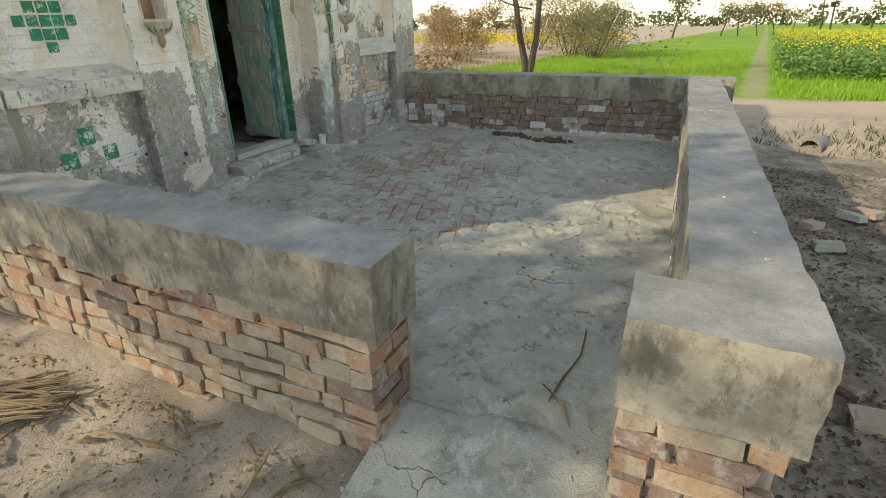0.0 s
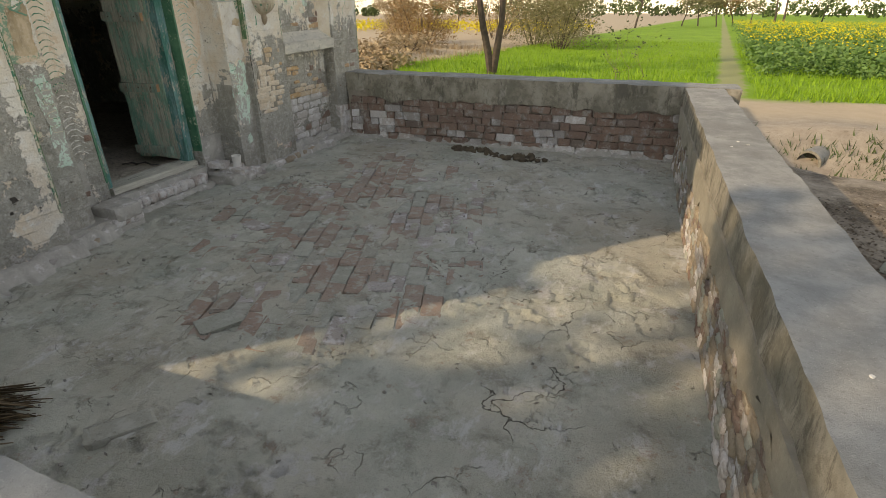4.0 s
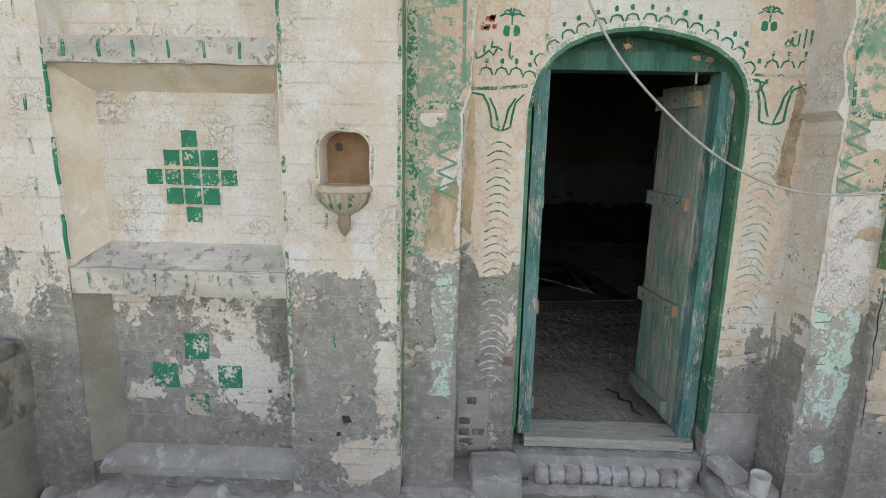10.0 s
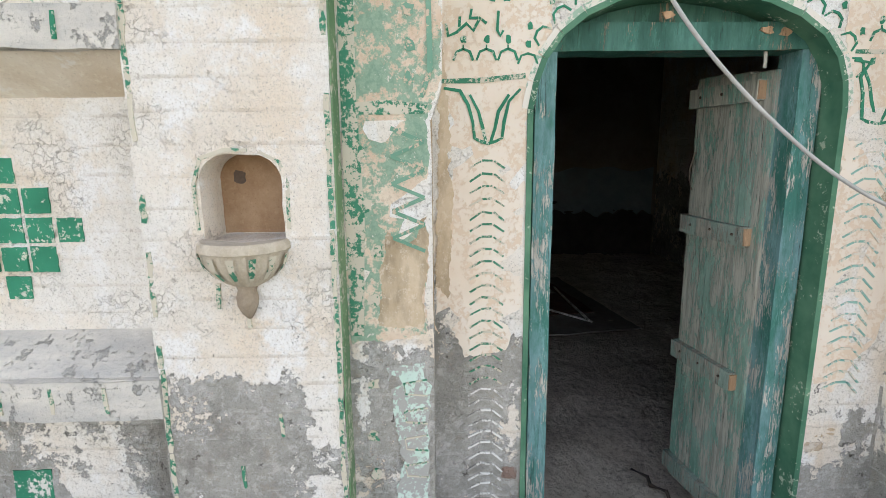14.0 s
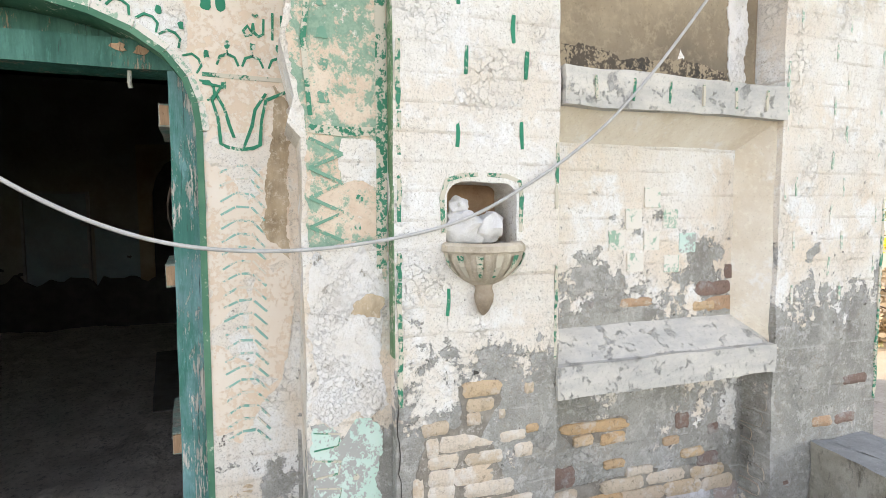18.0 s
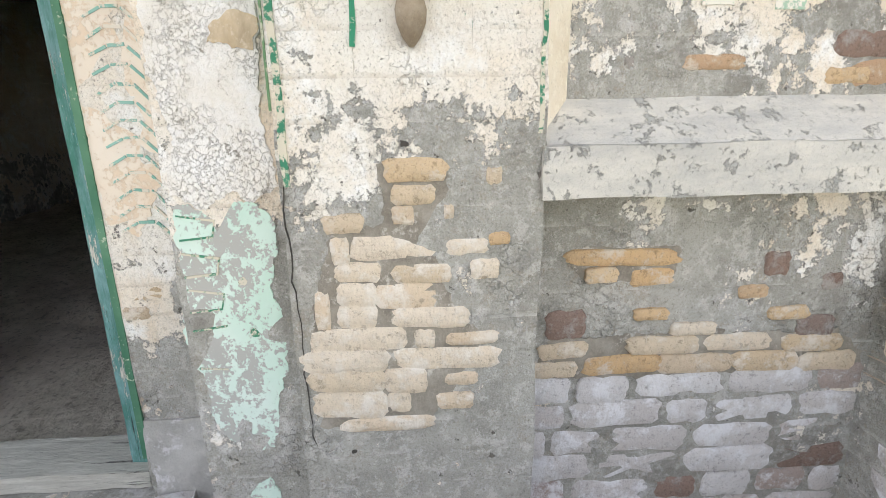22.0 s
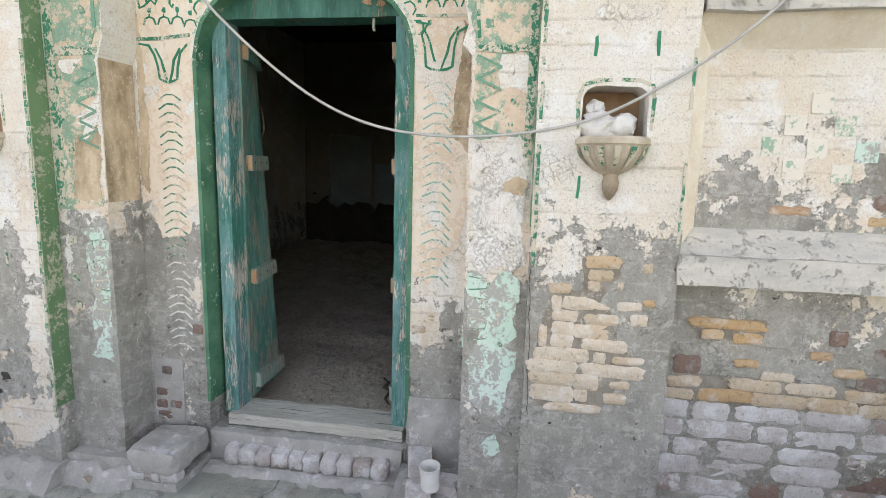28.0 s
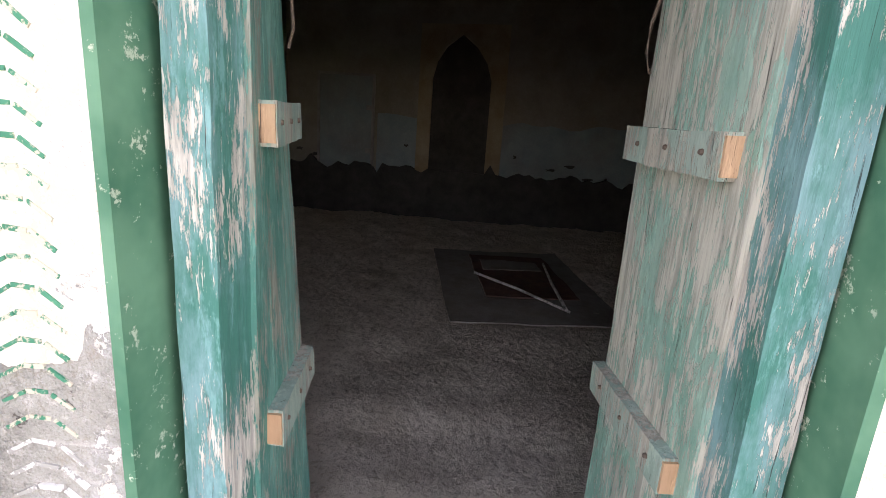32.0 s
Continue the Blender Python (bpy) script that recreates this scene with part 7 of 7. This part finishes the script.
def grow(bm, p, d, length, r, depth, rnd, tips, bend=0.25, split=(2, 3), shrink=0.72, up=0.10):
    pts, radii = [tuple(p)], [r]
    q, v = Vector(p), Vector(d).normalized()
    n = 4
    for k in range(n):
        v = (v + Vector((rnd.gauss(0, bend), rnd.gauss(0, bend), rnd.gauss(0, bend * 0.6) + up)) * 0.6).normalized()
        q = q + v * length / n
        pts.append(tuple(q))
        radii.append(r * (1 - 0.38 * (k + 1) / n))
    tube(bm, pts, radii, 8 if r > 0.05 else 5 if r > 0.015 else 4, 0.25 if r > 0.05 else 0)
    tips.append((tuple(q), depth))
    if depth:
        for _ in range(rnd.randint(*split)):
            w = (v + Vector((rnd.gauss(0, 0.6), rnd.gauss(0, 0.6), rnd.gauss(0, 0.35)))).normalized()
            grow(bm, q, w, length * shrink * rnd.uniform(0.8, 1.15), radii[-1] * 0.75, depth - 1, rnd, tips, bend, split, shrink, up)


def tree(name, x, y, label, stems, depth, seed, leaf_material, leaf, per_tip, cloud, group="", split=(2, 3), shrink=0.72, up=0.10, least=2, limbs=()):
    """stems: rows of (dx, dy, dz, length, radius); limbs: the same, with the height at which they leave the trunk in front."""
    rnd = random.Random(seed)
    z = ground_z(x, y) - 0.1
    e = empty(name, x, y, z, label, "tree", group)
    bm, tips = bmesh.new(), []
    for dx, dy, dz, l, r in stems:
        grow(bm, (x + dx * 0.12, y + dy * 0.12, z), (dx, dy, dz), l, r, depth, rnd, tips, 0.16, split, shrink, up)
    for h, dx, dy, dz, l, r in limbs:
        grow(bm, (x, y, z + h), (dx, dy, dz), l, r, 3, rnd, tips, 0.18, split, 0.68, 0.0)
    wpart("trunk", bm, BARK, e)
    spots = [(*p, cloud * rnd.uniform(0.6, 1.2), max(1, int(per_tip * rnd.uniform(0.3, 1.5)))) for p, d in tips if d < least]
    quads("crown", leaves(spots, leaf, seed), leaf_material, e)
    return e


def bush(name, x, y, r, h, n, leaf, material, label, seed, category="bush", group=""):
    rnd = random.Random(seed)
    z = ground_z(x, y) if abs(x) < 14 and y < 25 else -0.3 - fall(x, y)
    e = empty(name, x, y, z - 0.05, label, category, group)
    bm = bmesh.new()
    spots = []
    for k in range(12):
        a = rnd.uniform(0, 6.28)
        d = r * math.sqrt(rnd.random())
        top = h * rnd.uniform(0.45, 1.0)
        p = (x + math.cos(a) * d, y + math.sin(a) * d, z + top)
        tube(bm, [(x + math.cos(a) * d * 0.2, y + math.sin(a) * d * 0.2, z - 0.1), (x + math.cos(a) * d * 0.6, y + math.sin(a) * d * 0.6, z + top * 0.55), p], [0.03, 0.018, 0.006], 5)
        spots.append((*p, r * rnd.uniform(0.25, 0.5), n // 14))
        spots.append((x + math.cos(a) * d * 0.8, y + math.sin(a) * d * 0.8, z + top * 0.45, r * 0.55, n // 16))
    wpart("trunk", bm, BARK, e)
    quads("crown", leaves(spots, leaf, seed), material, e)
    return e


tree("tree", -0.62, 15.4, "forked dry tree with sparse rusty leaves at the field edge", [(-0.08, 0, 1, 2.7, 0.11), (0.09, 0.05, 1, 2.8, 0.10)], 4, 11, LEAF_RUST, 0.040, 60, 0.34, up=0.07, shrink=0.70, least=3, limbs=((2.0, -1, -0.35, 0.20, 1.5, 0.030), (2.4, -0.9, -0.6, 0.40, 1.4, 0.028), (2.5, 0.8, -0.3, 0.6, 1.2, 0.030), (2.9, -1, 0.2, 0.5, 1.6, 0.030)))
tree("tree", 7.15, 10.1, "dark twin-stemmed tree rooted beside the ditch", [(-0.10, 0.0, 1, 2.4, 0.17), (0.35, -0.1, 1, 2.2, 0.12)], 4, 15, LEAF_RUST, 0.045, 12, 0.4, up=0.06)
tree("tree", -4.05, -7.25, "tall thin-leaved tree standing behind the building", [(0.05, 0.05, 1, 3.2, 0.2), (0.3, -0.2, 1, 2.8, 0.14), (-0.2, 0.3, 1, 2.8, 0.14)], 4, 23, LEAF_GREEN, 0.11, 80, 0.7, up=0.06, shrink=0.72)
for x, y, r, h, n, l, m, s, lab in ((-7.0, 25.0, 1.6, 2.1, 5200, 0.042, LEAF_RUST, 1, "dry rusty thicket on the sandy bank"), (-9.4, 28.0, 1.2, 2.4, 4800, 0.045, LEAF_DRY, 2, "tangled leafless thicket on the sandy bank"), (-9.9, 29.5, 1.0, 2.3, 3600, 0.035, LEAF_DRY, 3, "narrow grey dead thicket beside the fields"), (-0.9, 27.0, 1.7, 2.3, 6000, 0.045, LEAF_OLIVE, 4, "dusty olive scrub at the crop edge"), (-2.6, 30.0, 2.3, 3.2, 6500, 0.05, LEAF_OLIVE, 5, "tall olive scrub at the crop edge"), (-6.5, 36.0, 3.2, 4.2, 5200, 0.055, LEAF_RUST, 6, "rust-leaved thicket behind the scrub")):
    bush("bush", x, y, r, h, n, l, m, lab, s, group="thickets by the field")
for x, y, r, h, s in ((-3.6, 13.9, 0.7, 0.25, 21), (-4.6, 16.4, 1.0, 0.35, 22), (-6.2, 18.6, 1.3, 0.40, 23), (-8.6, 17.4, 1.2, 0.45, 24), (-5.6, 20.8, 1.2, 0.5, 25)):
    bush("dry_shrub", x, y, r, h, 700, 0.07, LEAF_DRY, "low dead straw-coloured shrub on the bank", s, "shrub", "dead shrubs")
for x, y, h, s, m, sp in ((0.6, 62, 5.5, 31, LEAF_GREEN, 1), (5.2, 74, 4.2, 32, LEAF_OLIVE, 1), (7.0, 75, 4.4, 33, LEAF_OLIVE, 1), (8.9, 74, 4.1, 34, LEAF_OLIVE, 1), (10.8, 76, 4.6, 35, LEAF_RUST, 1), (12.6, 75, 3.6, 36, LEAF_OLIVE, 1), (20.5, 112, 9.0, 37, LEAF_GREEN, 0.4), (22.5, 116, 10.0, 38, LEAF_GREEN, 0.4), (29.5, 122, 6.0, 39, LEAF_GREEN, 1.4), (-26, 62, 5.0, 40, LEAF_GREEN, 1.3), (-20, 66, 5.0, 41, LEAF_OLIVE, 1.3), (-32, 60, 4.6, 42, LEAF_OLIVE, 1.3)):
    tree("field_tree", x, y, "small green field tree with a thin pale trunk", [(0.03, 0, 1, h * 0.42, 0.10 * h / 5)], 2, s, m, 0.16 * h / 5, 40, 0.24 * h * sp, "trees along the fields", (3, 4), 0.55, 0.12 if sp >= 1 else 0.5, 3)

# far belt of trees along the horizon
rnd = random.Random(8)
spots = []
for k in range(150):
    x = -190 + k * 2.9 + rnd.uniform(-1, 1)
    h = rnd.uniform(3.0, 7.5)
    y = 210 + rnd.uniform(-12, 12)
    spots.append((x, y, h * 0.45 - 0.3 - fall(x, y), h * 0.55, 90))
quads("tree_belt", leaves(spots, 0.5, 8, 1.0, 0.8), LEAF_GREEN, None, "hazy belt of trees along the horizon", "tree belt", "stuff")


def sprigs(rows, height, width, seed, lean=0.25):
    """Upright blades, one triangle each: rows of (x, y)."""
    rnd = random.Random(seed)
    verts, faces = [], []
    for x, y in rows:
        z = ground_z(x, y) if -14 < x < 20 and y < 25 else -0.30 - fall(x, y)
        h = height * rnd.uniform(0.6, 1.2)
        a = rnd.uniform(0, 6.28)
        k = len(verts)
        dx, dy = math.cos(a) * width, math.sin(a) * width
        verts += [(x - dx, y - dy, z - 0.02), (x + dx, y + dy, z - 0.02), (x + rnd.gauss(0, lean) * h, y + rnd.gauss(0, lean) * h, z + h)]
        faces.append((k, k + 1, k + 2))
    return verts, faces


rnd = random.Random(12)
rows = []
while len(rows) < 26000:
    y = 13.2 + 22 * rnd.random() ** 1.7
    x = rnd.uniform(-9, 14)
    if y > 13.6 and x + (y - 15) * BANK[1] > 0.2 - BANK[0] and abs(x - 4.0 - 0.078 * y) > 0.4:
        rows.append((x, y))
quads("crop", sprigs(rows, 0.13, 0.012, 1), CROP, None, "bright green young wheat covering the field", "crop", "stuff")
rows = []
while len(rows) < 9000:
    y = 17.5 + 55 * rnd.random() ** 1.6
    x = 4.0 + 0.078 * y + 0.6 + (y * 0.55) * rnd.random()
    if y > 18 + 1.2 * noise.noise(Vector((x * 0.4, y * 0.4, 0))):
        rows.append((x, y))
bodies = [(x, y, -0.3 - fall(x, y) + 0.6 * rnd.random(), 0.24, 9 if y < 40 else 4) for x, y in rows]
quads("mustard_plants", leaves(bodies, 0.065, 4, 0.6), MUSTARD_LEAF, None, "leafy green mustard plants in a dense field", "crop", "stuff")
heads = [(x + rnd.gauss(0, 0.1), y, -0.3 - fall(x, y) + rnd.uniform(0.55, 0.85), 0.14, 2 if y < 45 else 3) for x, y in rows if rnd.random() < (0.10 if y < 24 else 0.4 if y < 30 else 0.9)]
quads("mustard_flowers", leaves(heads, 0.035, 5, 0.4, 0.9), MUSTARD, None, "yellow mustard flower heads above the leaves", "flowers", "stuff")
rows = [(rnd.uniform(-34, -3), rnd.uniform(44, 58)) for _ in range(1100)]
spots = [(x, y, rnd.uniform(-0.1, 0.35) - fall(x, y), 0.5, 5) for x, y in rows]
quads("mustard_strip", leaves(spots, 0.10, 6, 0.4, 0.9), MUSTARD, None, "distant strip of yellow mustard in flower", "crop", "stuff")
rows = []
while len(rows) < 5200:
    x, y = rnd.uniform(-14, -1.2), rnd.uniform(11.5, 26)
    if x + (y - 15) * BANK[1] < 0.8 - BANK[0] and noise.noise(Vector((x * 0.6, y * 0.6, 4))) > -0.15:
        rows.append((x, y))
quads("dry_grass", sprigs(rows, 0.26, 0.012, 2, 0.5), LEAF_DRY, None, "dead straw-coloured grass on the sandy bank", "grass", "stuff")
rows = [(rnd.gauss(6.1, 0.7), rnd.gauss(9.15, 0.3)) for _ in range(1100)]
quads("weeds", sprigs([p for p in rows if p[0] > 4.8 and math.hypot(p[0] - 5.55, p[1] - 9.1) > 0.35], 0.10, 0.012, 3, 0.5), LEAF_GREEN, None, "dark green weeds growing in the ditch", "weeds", "stuff")

# sapling behind the parapet
bm = bmesh.new()
rnd = random.Random(2)
tips = []
for k in range(5):
    grow(bm, (3.0, 11.8, -0.35), (rnd.gauss(0, 0.35), rnd.gauss(0, 0.2), 1), 0.75, 0.008, 2, rnd, tips, 0.2)
e = empty("sapling", 3.0, 11.8, -0.35, "thin twiggy weed sapling standing by the track", "sapling")
wpart("stem", bm, LEAF_OLIVE, e)
quads("foliage", leaves([(*p, 0.06, 3) for p, d in tips], 0.03, 2), LEAF_GREEN, e)

# culvert pipe in the ditch
e = empty("culvert_pipe", 5.8, 9.45, -0.5, "concrete culvert pipe end set in the ditch bank", "pipe")
bm = bmesh.new()
n = 24
rings = []
for x, r in ((0, 0.165), (0, 0.13), (0.9, 0.13), (0.9, 0.165)):
    rings.append([bm.verts.new((5.62 + x * 0.5 + math.cos(2 * math.pi * k / n) * r * 0.87, 9.35 + x * 0.87 - math.cos(2 * math.pi * k / n) * r * 0.5, -0.45 + math.sin(2 * math.pi * k / n) * r)) for k in range(n)])
for r1, r2 in zip(rings, rings[1:] + rings[:1]):
    for k in range(n):
        bm.faces.new((r1[k], r1[(k + 1) % n], r2[(k + 1) % n], r2[k]))
wpart("pipe", bm, COPING, e)

# broken brick and litter outside the long parapet
rnd = random.Random(61)
for x, y, l in ((5.02, 4.95, 0.22), (5.05, 4.45, 0.2), (4.95, 2.35, 0.24), (4.85, 2.6, 0.18), (5.5, 5.5, 0.24), (5.37, 5.35, 0.22), (6.2, 7.3, 0.3), (4.8, 3.6, 0.16), (5.3, 3.0, 0.14), (6.6, 6.4, 0.24), (5.8, 4.2, 0.15)):
    b2 = new("broken_brick", rnd.choice(brick_set(rnd.choice((BRICK_RED, MUD_BRICK, PAVER_GREY, MUD_BRICK)))))
    b2.matrix_basis = pose(x, y, ground_z(x, y) + 0.035, rnd.uniform(-8, 8), rnd.uniform(-8, 8), rnd.uniform(0, 180)) @ Matrix.Diagonal((l, 0.11, 0.07, 1))
    tagged(b2, "weathered broken brick lying on the bare earth", "brick", "broken bricks on the earth")


def litter(rows, size, seed):
    rnd = random.Random(seed)
    verts, faces = [], []
    for x, y in rows:
        z = ground_z(x, y) + rnd.uniform(0.004, 0.02)
        s, a = size * rnd.uniform(0.4, 1.4), rnd.uniform(0, 6.28)
        k = len(verts)
        for c in (0, 1, 2, 3):
            b = a + c * 1.571
            q = s * (1 if c % 2 else 0.45)
            verts.append((x + math.cos(b) * q, y + math.sin(b) * q, z + rnd.uniform(-0.3, 0.5) * s))
        faces.append((k, k + 1, k + 2, k + 3))
    return verts, faces


rows = [(4.45 + abs(rnd.gauss(0, 0.8)), rnd.uniform(-0.5, 7.0)) for _ in range(9500)]
quads("leaf_litter", litter(rows, 0.018, 3), LITTER, None, "dark dry leaf litter and crumbs along the parapet", "leaf litter", "stuff")
rows = [(rnd.uniform(-1.0, 3.0), 1.15 - abs(rnd.gauss(0, 0.5))) for _ in range(1500)]
quads("straw_crumbs", litter(rows, 0.014, 4), STRAW, None, "straw crumbs and dry leaf scraps on the earth", "leaf litter", "stuff")
rows = [(rnd.uniform(-2, 8), rnd.uniform(-1.5, 9.0)) for _ in range(4500)]
quads("earth_crumbs", litter([p for p in rows if p[0] > 4.45 or p[1] < 1.2], 0.014, 5), EARTH_CRUMB, None, "loose crumbs and pebbles of dry earth", "earth crumbs", "stuff")
rnd = random.Random(19)
for k in range(48):
    x, y = rnd.uniform(0.6, 2.8), rnd.uniform(0.35, 1.12)
    bm = bmesh.new()
    a, l = rnd.uniform(0, 6.28), rnd.uniform(0.10, 0.28)
    z = ground_z(x, y)
    bend = rnd.uniform(-0.6, 0.6)
    pts = [(x + math.cos(a + bend * t) * l * t, y + math.sin(a + bend * t) * l * t, z + 0.012 + 0.04 * math.sin(3.1 * (t + 0.5)) * rnd.random()) for t in (-0.5, -0.2, 0.1, 0.4, 0.6)]
    tube(bm, pts, [0.003, 0.008, 0.009, 0.006, 0.002], 4)
    thing("dry_leaf", bm, STRAW if k % 3 else LEAF_DRY, "curled dry brown leaf strip on the earth", "leaf", "dry leaf strips", smooth=False)
bundle("straw_heap", 1.20, 0.80, ground_z(1.20, 0.80) + 0.01, 0.46, 0.15, 120, 40, "small heap of dry straw husks on the earth", "straw", LEAF_DRY, 14, 0.06)
